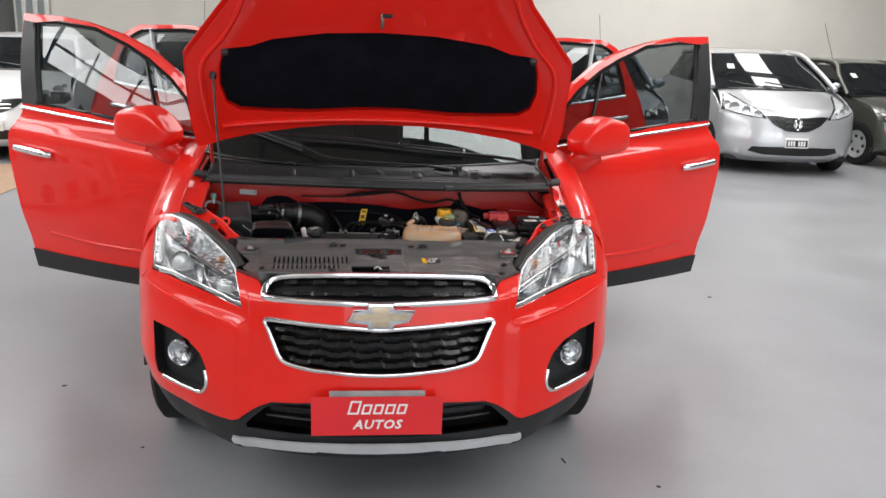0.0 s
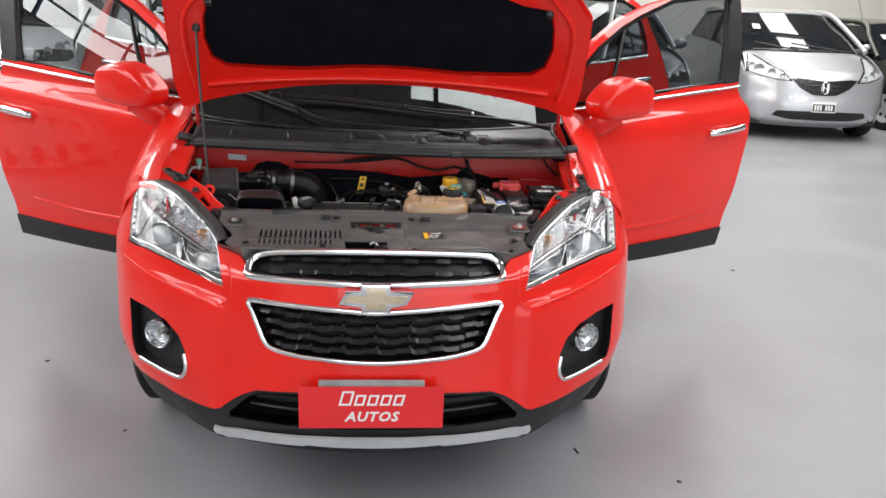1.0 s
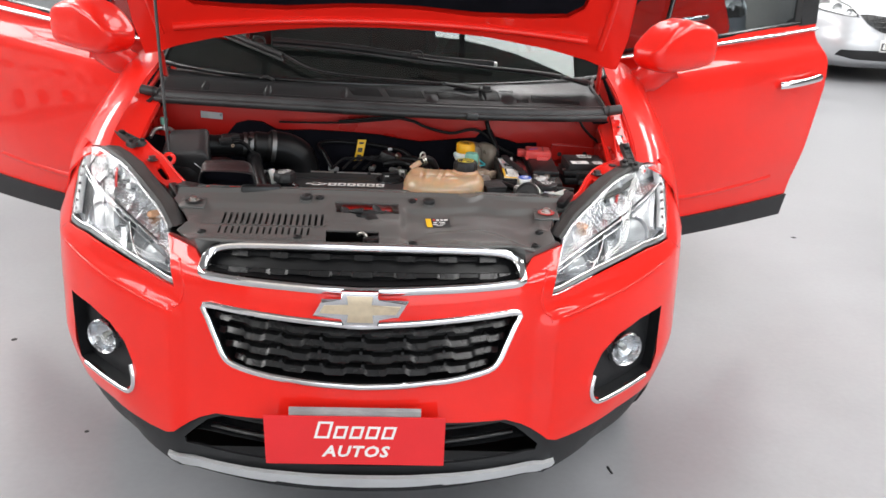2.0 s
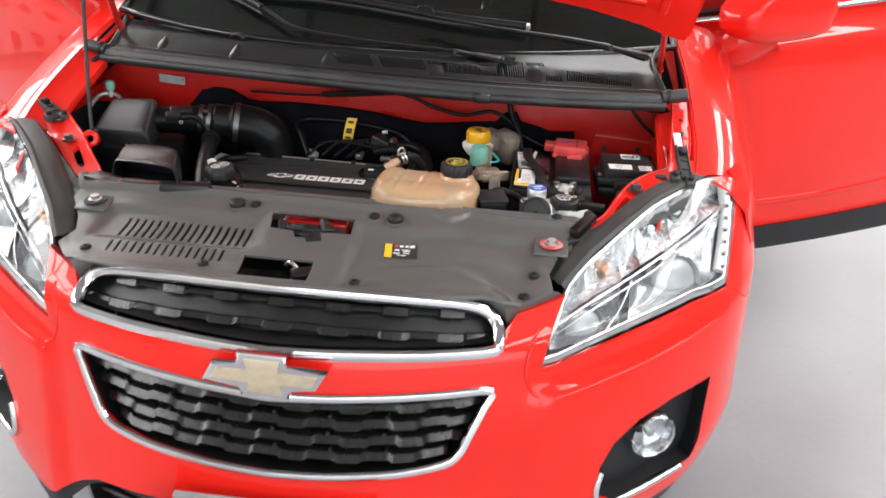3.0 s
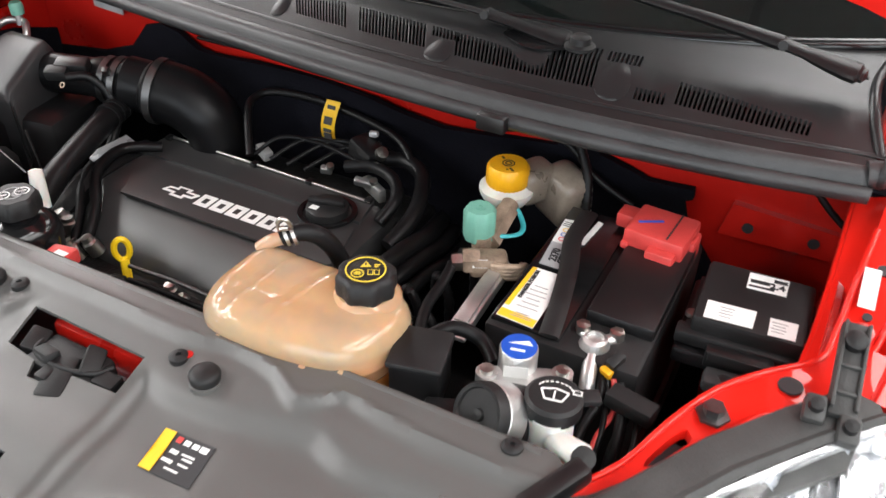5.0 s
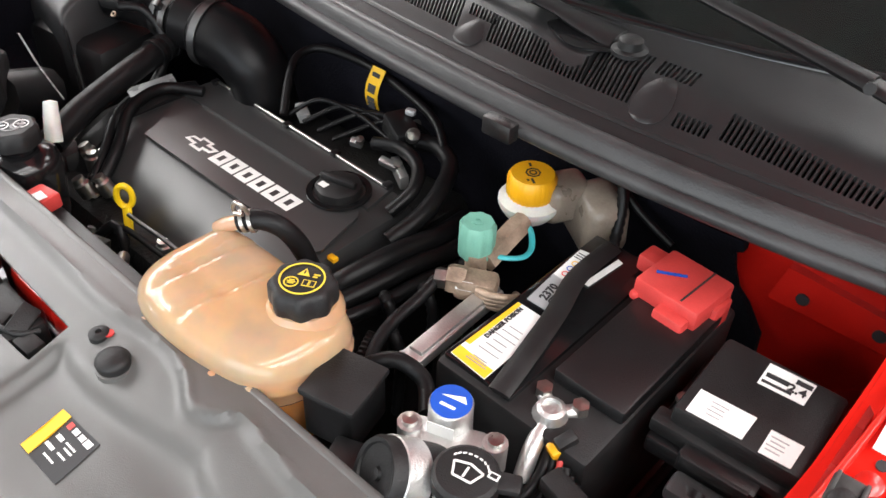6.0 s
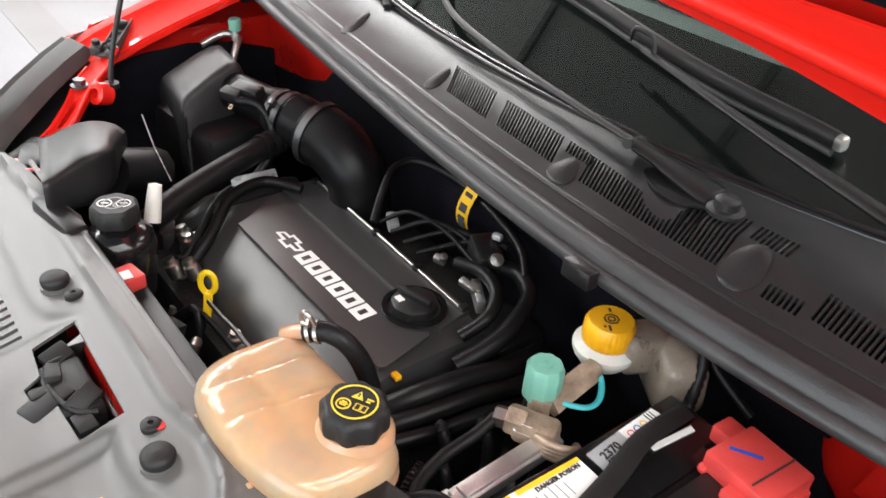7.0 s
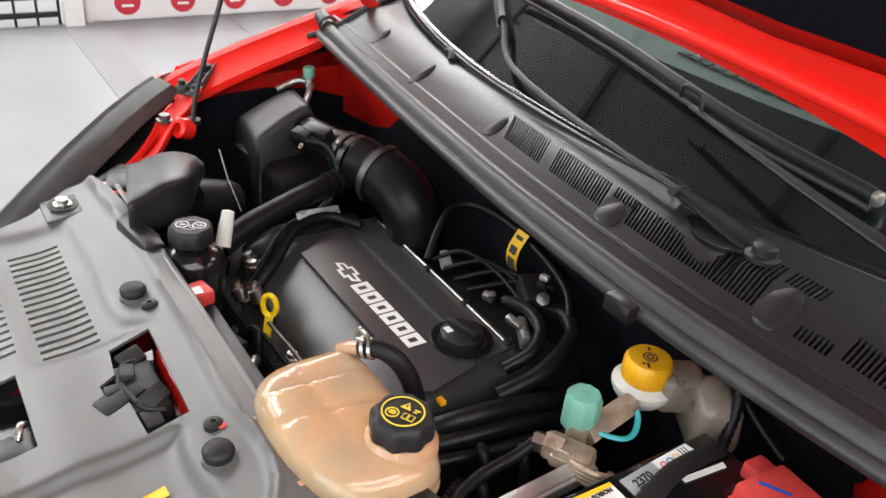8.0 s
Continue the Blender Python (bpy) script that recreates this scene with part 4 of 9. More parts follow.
def hood():
    half = [(0, 0.175), (0.15, 0.172), (0.3, 0.16), (0.48, 0.133), (0.6, 0.105), (0.68, 0.075), (0.715, 0.07), (0.728, 0.17), (0.725, 0.35), (0.716, 0.475), (0.63, 0.585), (0.54, 0.70), (0.49, 0.80), (0.42, 0.90), (0.2, 0.955), (0, 0.965)]
    loop = [*half, *[(-x, y) for x, y in half[-2:0:-1]]]
    lid = panel("hood", loop, RED, CAR, "raised red bonnet with a black pad beneath", (), lambda x, v: on_hood(x, v), HOOD_N * -0.006, 0.05)
    pad = [(0, 0.258), (0.1, 0.256), (0.27, 0.243), (0.42, 0.248), (0.53, 0.258), (0.572, 0.29), (0.588, 0.36), (0.58, 0.44), (0.562, 0.505), (0.47, 0.515), (0.39, 0.545), (0.2, 0.572), (0, 0.58)]
    pad = [*pad, *[(-x, y) for x, y in pad[-2:0:-1]]]
    hole = inset2(pad, -0.006)
    panel("inner_panel", inset2(loop, 0.014), RED, lid, "red inner panel of the bonnet", [hole], lambda x, v: on_hood(x, v, 0.028 + 0.012 * min(1, (0.74 - abs(x)) / 0.1)), HOOD_N * -0.004, 0.04)
    panel("insulation", pad, PAD_SHADE, lid, "black felt insulation pad", (), lambda x, v: on_hood(x, v, 0.022 + 0.014 * math.sin(math.pi * min(max((v - 0.24) / 0.34, 0), 1)) ** 0.6), HOOD_N * -0.01, 0.04)
    # pressed swages round the pad
    for s in (1, -1):
        tube("swage", [on_hood(s * x, v, 0.041) for x, v in ((0.64, 0.16), (0.655, 0.3), (0.645, 0.45), (0.56, 0.56), (0.49, 0.68), (0.44, 0.82))], 0.010, RED, lid, "", 4, up=HOOD_N)
        tube("hinge_arm", [on_hood(s * 0.655, 0.10, 0.035), on_hood(s * 0.66, 0.02, 0.03), (CX + s * 0.665, 0.93, 1.06), (CX + s * 0.665, 0.90, 1.0)], 0.007, RED_SHADE, lid, "red bonnet hinge", 4, flat=1.6)
        lathe("rubber_stop", [(0.0, 0.0), (0.014, 0.0), (0.012, 0.016), (0.0, 0.018)], RUBBER, lid, "", on_hood(s * 0.56, 0.50, 0.036), (59 + 90, 0, 0), sides=12)
    tube("swage", [on_hood(x, 0.212 - 0.08 * x * x, 0.043) for x in [-0.6 + 0.12 * i for i in range(11)]], 0.011, RED, lid, "", 2, up=HOOD_N)
    # striker
    box("striker", (0.012, 0.012, 0.06), STEEL, lid, at=on_hood(0.0, 0.645, 0.06), turn=(31, 0, 0), bevel=0.003)
    box("striker", (0.035, 0.012, 0.012), INK, lid, at=on_hood(0.018, 0.675, 0.075), turn=(31, 0, 0), bevel=0.003)
    # prop rod from the left inner wing to the bonnet
    top = on_hood(-0.612, 0.412, 0.045)
    rod = tube("prop_rod", [(-0.545, 0.527, 0.926), (-0.550, 0.541, 1.0), (-0.582, 0.638, 1.25), top], 0.0042, RUBBER, CAR, "thin dark steel bonnet prop rod", 4)
    lathe("grip", [(0.0, 0.0), (0.013, 0.0), (0.013, 0.03), (0.0, 0.034)], RUBBER, rod, "black rubber grip", top - HOOD_N * 0.02, (149, 0, 0), sides=12)


DOOR_Z = [0.3, 0.42, 0.52, 0.62, 0.80, 0.96, 1.035, 1.055, 1.115, 1.13, 1.18, 1.30, 1.50, 1.65]
DOOR_OUT = [-0.005, 0.0, 0.006, 0.022, 0.034, 0.042, 0.039, 0.033, -0.011, -0.014, -0.014, -0.020, -0.037, -0.056]


def door_frame(side, hinge):
    """Local frame of an open door: d along it, out of its outer face, z."""
    a = math.atan2(0.57, 0.82)
    ex = Vector((side * math.cos(a), math.sin(a), 0))
    ey = Vector((side * math.sin(a), -math.cos(a), 0))    # outwards, to the street
    base = Vector((CX + side * hinge[0], hinge[1], 0))

    def f(d, z, out=0.0):
        bulge = curve1(DOOR_Z, DOOR_OUT, z - 0.03 * d) + 0.02 * math.sin(math.pi * min(max(d / 1.1, 0), 1))
        lean = max(0, z - 0.03 * d - 1.15)
        return base + ex * (d + 0.58 * lean) + ey * (bulge - 0.23 * lean - 0.10 * lean * lean + out - 0.03) + Vector((0, 0, z + 0.02 * lean))
    return f, ex, ey


def front_door(side):
    f, ex, ey = door_frame(side, (0.87, 1.2))
    loop = [(0.0, 0.445), (0.3, 0.428), (0.7, 0.41), (1.045, 0.393), (1.075, 0.49), (1.125, 0.7), (1.158, 0.95), (1.15, 1.06), (1.095, 1.19), (1.05, 1.40), (0.985, 1.632), (0.70, 1.622), (0.50, 1.598), (0.275, 1.55), (0.10, 1.487), (-0.036, 1.396), (-0.13, 1.28), (-0.19, 1.13), (-0.06, 1.02), (-0.01, 0.8)]
    win = [(0.90, 1.586), (0.962, 1.215), (0.4, 1.183), (-0.10, 1.152), (-0.07, 1.295), (0.0, 1.365), (0.12, 1.445), (0.24, 1.50), (0.44, 1.567), (0.70, 1.593)]
    door = panel("front_door", loop, RED, CAR, "open red front door", [win], f, ey * -0.028, 0.028)
    panel("pane", inset2(win, -0.01), DARKGLASS, door, "tinted door glass", (), lambda d, z: f(d, z, -0.02), ey * -0.004, 0.12).visible_shadow = False
    seal = [f(d, z, -0.004) for d, z in win]
    part("window_seal", bm_tube(bmesh.new(), seal, 0.010, 6, True, up=ey), GLOSSBLACK, door, "black window seal")
    panel("pillar_trim", [(0.892, 1.588), (0.985, 1.600), (1.045, 1.40), (1.086, 1.21), (0.954, 1.205)], CLADDING, door, "satin black window pillar", (), lambda d, z: f(d, z, 0.004), ey * -0.036, 0.08)
    tube("quarter_divider", [f(0.13, 1.17, -0.008), f(0.135, 1.3, -0.008), (f(0.14, 1.452, -0.008))], 0.009, GLOSSBLACK, door, "", 3, up=ey)
    tube("belt_trim", [f(d, 1.133 + 0.058 * (d + 0.18) / 1.27, 0.005) for d in (-0.17, 0.1, 0.4, 0.7, 0.95, 1.085)], 0.009, CHROME, door, "bright chrome belt strip", 4, flat=1.2, up=ey)
    panel("sill_cladding", [(0.0, 0.447), (0.3, 0.43), (0.7, 0.412), (1.043, 0.395), (1.07, 0.484), (0.6, 0.497), (0.25, 0.508), (0.0, 0.512)], CLADDING, door, "charcoal cladding along the door foot", (), lambda d, z: f(d, z, 0.012), ey * -0.014, 0.1)
    # handle with its cup
    cup = lathe("handle_cup", [(0.0, -0.012), (0.03, -0.010), (0.055, 0.0), (0.0, 0.002)], RED, door, "", f(0.93, 0.998, 0.001), (90, 0, side * 35), sides=20)
    tube("handle", [f(0.795, 0.99, 0.008), f(0.83, 0.994, 0.03), f(0.95, 1.0, 0.036), f(1.05, 1.004, 0.03), f(1.085, 1.004, 0.010)], 0.015, CHROME, door, "chrome door handle", 5, flat=0.7, up=ey)
    # lower side crease
    tube("swage", [f(0.15, 0.60, -0.004), f(0.5, 0.585, -0.004), f(0.9, 0.59, -0.004)], 0.012, RED, door, "", 4, up=ey, flat=0.8)
    # inner trim card
    panel("door_card", [(0.02, 0.50), (1.0, 0.46), (1.08, 0.9), (1.05, 1.15), (0.0, 1.1)], DASH, door, "dark inner door trim", (), lambda d, z: f(d, z, -0.055), ey * -0.02, 0.2)
    # mirror
    mc = f(0.075, 1.165, 0.12)
    bm = bmesh.new()
    bmesh.ops.create_uvsphere(bm, u_segments=28, v_segments=16, radius=1.0)
    for v in bm.verts:
        x, y, z = v.co
        sx, sy, sz = (math.copysign(abs(c) ** e, c) for c, e in ((x, 0.38), (y, 0.55), (z, 0.42)))
        top = curve1([-1, -0.5, -0.1, 0.4, 0.8, 1], [0.0, 0.07, 0.095, 0.085, 0.068, 0.045], sx)
        low = curve1([-1, -0.5, 0.3, 1], [-0.055, -0.075, -0.072, -0.058], sx)
        v.co = mc + ex * (sx * 0.165 - 0.02) + ey * (sy * 0.075 * (1.0 if sy > 0 else 0.8)) + Vector((0, 0, 0.015 + (top * sz if sz > 0 else -low * sz)))
    mir = part("mirror", bm, RED, door, "red door mirror housing", 60)
    tube("mirror_foot", [f(-0.05, 1.05, -0.01), f(-0.01, 1.08, 0.05), f(0.05, 1.13, 0.11)], [0.05] * 5 + [0.06] * 5 + [0.07], RED, door, "red mirror foot", 5, flat=0.7, up=ey)
    return door


def rear_door(side):
    f, ex, ey = door_frame(side, (0.87, 2.3))
    loop = [(0.0, 0.46), (0.75, 0.45), (0.80, 0.62), (0.92, 0.82), (1.05, 0.95), (1.08, 1.08), (1.055, 1.22), (0.94, 1.33), (0.84, 1.42), (0.74, 1.53), (0.68, 1.56), (0.56, 1.60), (0.2, 1.606), (-0.02, 1.59), (-0.02, 1.1), (-0.01, 0.8)]
    win = [(0.04, 1.565), (0.2, 1.575), (0.54, 1.567), (0.65, 1.53), (0.75, 1.43), (0.83, 1.32), (0.85, 1.27), (0.5, 1.25), (0.04, 1.225)]
    door = panel("rear_door", loop, RED, CAR, "open red rear door", [win], f, ey * -0.028, 0.07)
    panel("pane", inset2(win, -0.01), DARKGLASS, door, "tinted door glass", (), lambda d, z: f(d, z, -0.02), ey * -0.004, 0.15).visible_shadow = False
    part("window_seal", bm_tube(bmesh.new(), [f(d, z, -0.004) for d, z in win], 0.012, 6, True, up=ey), GLOSSBLACK, door)
    tube("quarter_divider", [f(0.455, 1.25, -0.006), f(0.465, 1.4, -0.006), f(0.47, 1.575, -0.006)], 0.012, LAMPGREY, door, "", 3, up=ey)
    tube("belt_trim", [f(0.02, 1.212, 0.004), f(0.45, 1.235, 0.004), f(0.86, 1.262, 0.004)], 0.009, CHROME, door, "bright chrome belt strip", 4, up=ey)
    tube("handle", [f(0.70, 1.125, 0.008), f(0.74, 1.13, 0.03), f(0.86, 1.135, 0.03), f(0.91, 1.135, 0.008)], 0.014, CHROME, door, "chrome door handle", 5, up=ey)
    panel("door_card", [(0.02, 0.52), (0.72, 0.5), (0.95, 0.95), (0.98, 1.15), (0.0, 1.15)], DASH, door, "", (), lambda d, z: f(d, z, -0.055), ey * -0.02, 0.2)


def cabin():
    """Roof, pillars, sills, rear end and what is behind the windscreen."""
    half = [0, 0.2, 0.4, 0.55, 0.62]
    xs = [-x for x in half[:0:-1]] + half
    roof_rows = [[Vector((CX + x * w, y, z - 0.05 * (x / 0.62) ** 4)) for x in xs] for y, z, w in ((1.70, 1.575, 0.95), (1.95, 1.63, 0.98), (2.5, 1.665, 1.0), (3.2, 1.66, 1.0), (3.9, 1.60, 0.97), (4.1, 1.56, 0.95))]
    grid("roof", roof_rows, RED, CAR, "", (0, 0, -0.02))
    glass_rows = []
    for i in range(9):
        t = i / 8
        w = 0.70 - 0.10 * t
        glass_rows.append([Vector((CX + w * u, 0.872 + 0.85 * t + 0.13 * abs(u) ** 2.4 * (1 - 0.4 * t), 1.078 + 0.50 * t + 0.025 * abs(u) ** 2.4 * (1 - t))) for u in [-1 + 0.1 * k for k in range(21)]])
    wind = grid("windscreen", glass_rows, GLASS, CAR, "tinted windscreen", (0, 0.002, -0.005))
    wind.visible_shadow = False
    # one black strip for the printed band and the bonnet's dark reflection
    band = [[a.lerp(b, f) + Vector((0, 0.004, -0.0075)) for a, b in zip(p, q)] for p, q, f in ((glass_rows[0], glass_rows[1], 0), (glass_rows[0], glass_rows[1], 0.5), (glass_rows[0], glass_rows[1], 1.0), (glass_rows[1], glass_rows[2], 0.35))]
    grid("screen_band", band, BANDBLACK, wind, "black printed band along the glass, with the bonnet's dark reflection painted in", (0, 0.001, -0.002))
    tube("screen_edge", [r[0] + Vector((0, -0.004, 0.002)) for r in glass_rows][::-1] + [p + Vector((0, -0.004, 0)) for p in glass_rows[0][1:]] + [r[-1] + Vector((0, -0.004, 0.002)) for r in glass_rows[1:]], 0.009, GLOSSBLACK, wind, "black windscreen edge", 1)
    for s in (1, -1):
        tube("pillar", [(CX + s * 0.74, 1.12, 1.06), (CX + s * 0.70, 1.32, 1.22), (CX + s * 0.645, 1.62, 1.49), (CX + s * 0.62, 1.78, 1.575), (CX + s * 0.63, 2.5, 1.615), (CX + s * 0.63, 3.4, 1.6), (CX + s * 0.66, 3.95, 1.45), (CX + s * 0.75, 4.12, 1.15)], 0.042, RED, CAR, "red windscreen pillar and roof rail", 5)
        tube("sill", [(CX + s * 0.82, 1.25, 0.36), (CX + s * 0.83, 2.2, 0.36), (CX + s * 0.82, 3.1, 0.36)], 0.07, RED, CAR, "", 3)
        tube("middle_pillar", [(CX + s * 0.82, 2.26, 0.4), (CX + s * 0.80, 2.26, 1.1), (CX + s * 0.65, 2.26, 1.6)], 0.045, RED, CAR, "", 4)
        loop = [(3.05, 0.62), (3.12, 1.15), (3.5, 1.5), (3.95, 1.45), (4.2, 1.0), (4.22, 0.4), (3.88, 0.36)] + [(3.49 + 0.37 * math.cos(radians(a)), 0.36 + 0.37 * math.sin(radians(a))) for a in range(5, 176, 17)]
        panel("rear_wing", loop, RED, CAR, "", (), lambda y, z: Vector((CX + s * (0.88 - 0.25 * max(0, z - 0.9)), y, z)), (-s * 0.02, 0, 0), 0.15)
    back = [(-0.85, 0.35), (0.85, 0.35), (0.88, 0.95), (0.72, 1.5), (-0.72, 1.5), (-0.88, 0.95)]
    panel("tailgate", back, RED, CAR, "", (), lambda x, z: Vector((CX + x, 4.22 - 0.25 * max(0, z - 0.95), z)), (0, -0.03, 0), 0.2)
    for s in (1, -1):
        panel("hinge_post", [(0.98, 0.36), (1.30, 0.36), (1.30, 0.98), (1.24, 1.12), (1.12, 1.10), (0.98, 1.04)], RED, CAR, "", (), lambda y, z: Vector((CX + s * 0.79, y, z)), (-s * 0.02, 0, 0), 0.2)
    # dashboard with its defroster slots
    dash_rows = [[Vector((CX + x, y + 0.10 * (x / 0.7) ** 2, z)) for x in [-0.77 + 0.154 * k for k in range(11)]] for y, z in ((0.99, 1.035), (1.1, 1.045), (1.4, 1.05), (1.6, 1.03), (1.66, 0.95), (1.64, 0.7))]
    dash = grid("dashboard", dash_rows, DASH, CAR, "dark grey dashboard", (0, 0.01, -0.02))
    for i in range(24):
        x = -0.30 + i * 0.030
        box("vent_slot", (0.020, 0.022, 0.004), INK, dash, at=(CX + x, 1.375 + 0.08 * (x / 0.7) ** 2, 1.0535), bevel=0.0)
    lathe("sensor_dome", [(0.035, 0.0), (0.03, 0.006), (0.012, 0.010), (0.0, 0.012)], CHROME, dash, "", (-0.26, 1.44, 1.05), sides=16)
    bm = bm_tube(bmesh.new(), [(CX + 0.36 + 0.185 * math.cos(a), 1.78 + 0.06 * math.sin(a), 1.0 + 0.175 * math.sin(a)) for a in [2 * math.pi * k / 28 for k in range(28)]], 0.016, 8, True)
    bm_box(bm, (0.3, 0.05, 0.06), pose(CX + 0.36, 1.77, 0.99), 0.015)
    part("steering_wheel", bm, GLOSSBLACK, CAR, "black steering wheel")
    for x in (-0.37, 0.37):
        seat = box("seat", (0.5, 0.52, 0.16), FABRIC, CAR, "dark fabric front seat", at=(CX + x, 2.15, 0.62), bevel=0.05)
        box("backrest", (0.48, 0.14, 0.62), FABRIC, seat, at=(CX + x, 2.45, 0.98), turn=(-12, 0, 0), bevel=0.05)
        box("headrest", (0.26, 0.1, 0.18), FABRIC, seat, at=(CX + x, 2.55, 1.40), turn=(-10, 0, 0), bevel=0.04)
    box("rear_bench", (1.25, 0.5, 0.16), FABRIC, CAR, "", at=(CX, 3.1, 0.66), bevel=0.05)
    box("rear_backrest", (1.25, 0.14, 0.62), FABRIC, CAR, "", at=(CX, 3.42, 1.0), turn=(-14, 0, 0), bevel=0.05)
    panel("cabin_floor", [(-0.8, 1.1), (0.8, 1.1), (0.8, 4.1), (-0.8, 4.1)], DASH, CAR, "", (), lambda x, y: Vector((CX + x, y, 0.40)), (0, 0, -0.05), 0.6)


bumper()
grilles()
emblem()
fog_lamps()
valance()
dealer_board()
for side_ in (1, -1):
    headlamp(side_)
    fender(side_)
    front_door(side_)
    rear_door(side_)
    for wy_ in (0.93, 3.49):
        wheel(side_, wy_)
hood()
cabin()


# ---- the engine bay ----
def shroud_z(y):
    return curve1([0.0, 0.085, 0.13, 0.155, 0.198, 0.25, 0.31, 0.345, 0.385, 0.45], [0.83, 0.861, 0.861, 0.862, 0.871, 0.875, 0.889, 0.898, 0.897, 0.89], y)


def edge(v, a, w):
    """A soft step from 0 to 1 at a."""
    return 1 / (1 + math.exp(min(max(-(v - a) / w, -40), 40)))


FIELD = ([0.06, 0.09, 0.126, 0.184, 0.239, 0.286, 0.307, 0.327, 0.366, 0.42], [0.30, 0.299, 0.292, 0.295, 0.304, 0.311, 0.304, 0.299, 0.300, 0.306])
FLANGE = ([-0.48, -0.25, -0.12, 0.02, 0.1, 0.16, 0.2, 0.222, 0.243, 0.256, 0.275, 0.292, 0.32, 0.345, 0.40, 0.50], [0.336, 0.349, 0.348, 0.346, 0.345, 0.353, 0.350, 0.344, 0.332, 0.330, 0.339, 0.352, 0.349, 0.346, 0.342, 0.346])
LEFTFIELD = ([-0.48, -0.34, -0.232, -0.176, -0.114, -0.075, 0.1], [0.29, 0.29, 0.293, 0.289, 0.297, 0.329, 0.329])
NOSE = ([0.10, 0.167, 0.266, 0.31, 0.34, 0.38, 0.40, 0.46], [0.17, 0.188, 0.203, 0.192, 0.172, 0.132, 0.09, 0.05])


def on_shroud(x, y, up=0.0):
    """The cover over the front of the bay: a raised rear flange with a wavy edge, two sunk fields and a domed nose."""
    z = shroud_z(y)
    z -= 0.007 * edge(-y, -curve1(*FLANGE, x), 0.0022)
    z += 0.003 * math.exp(-((y - curve1(*FLANGE, x) - 0.006) / 0.004) ** 2)
    z -= 0.011 * edge(x, 0.094, 0.0030) * edge(-x, -0.415, 0.008) * edge(y, 0.12, 0.02) * edge(-y, -curve1(*FIELD, x), 0.0030)
    z += 0.007 * edge(x, 0.15, 0.012) * edge(-y, -curve1(*NOSE, x), 0.0045) * edge(y, 0.085, 0.012) * edge(-x, -0.40, 0.01)
    z -= 0.007 * edge(x, -0.385, 0.006) * edge(-x, 0.088, 0.006) * edge(y, 0.192, 0.004) * edge(-y, -curve1(*LEFTFIELD, x), 0.0030)
    z += 0.004 * edge(x, 0.20, 0.01) * edge(-x, -0.36, 0.01) * edge(y, 0.215, 0.006) * edge(-y, -0.275, 0.006)
    z -= 0.02 * max(0, abs(x) - 0.36) / 0.1 * max(0, 0.2 - y) / 0.1
    return Vector((x, y, z + up))


def disc(name, x, y, r, mat, parent, h=0.005, up=0.0):
    return lathe(name, [(0.0, -0.004), (r, -0.004), (r, h * 0.6), (r * 0.75, h), (r * 0.3, h), (r * 0.25, h * 0.5), (0.0, h * 0.5)], mat, parent, "", on_shroud(x, y, up), sides=16)


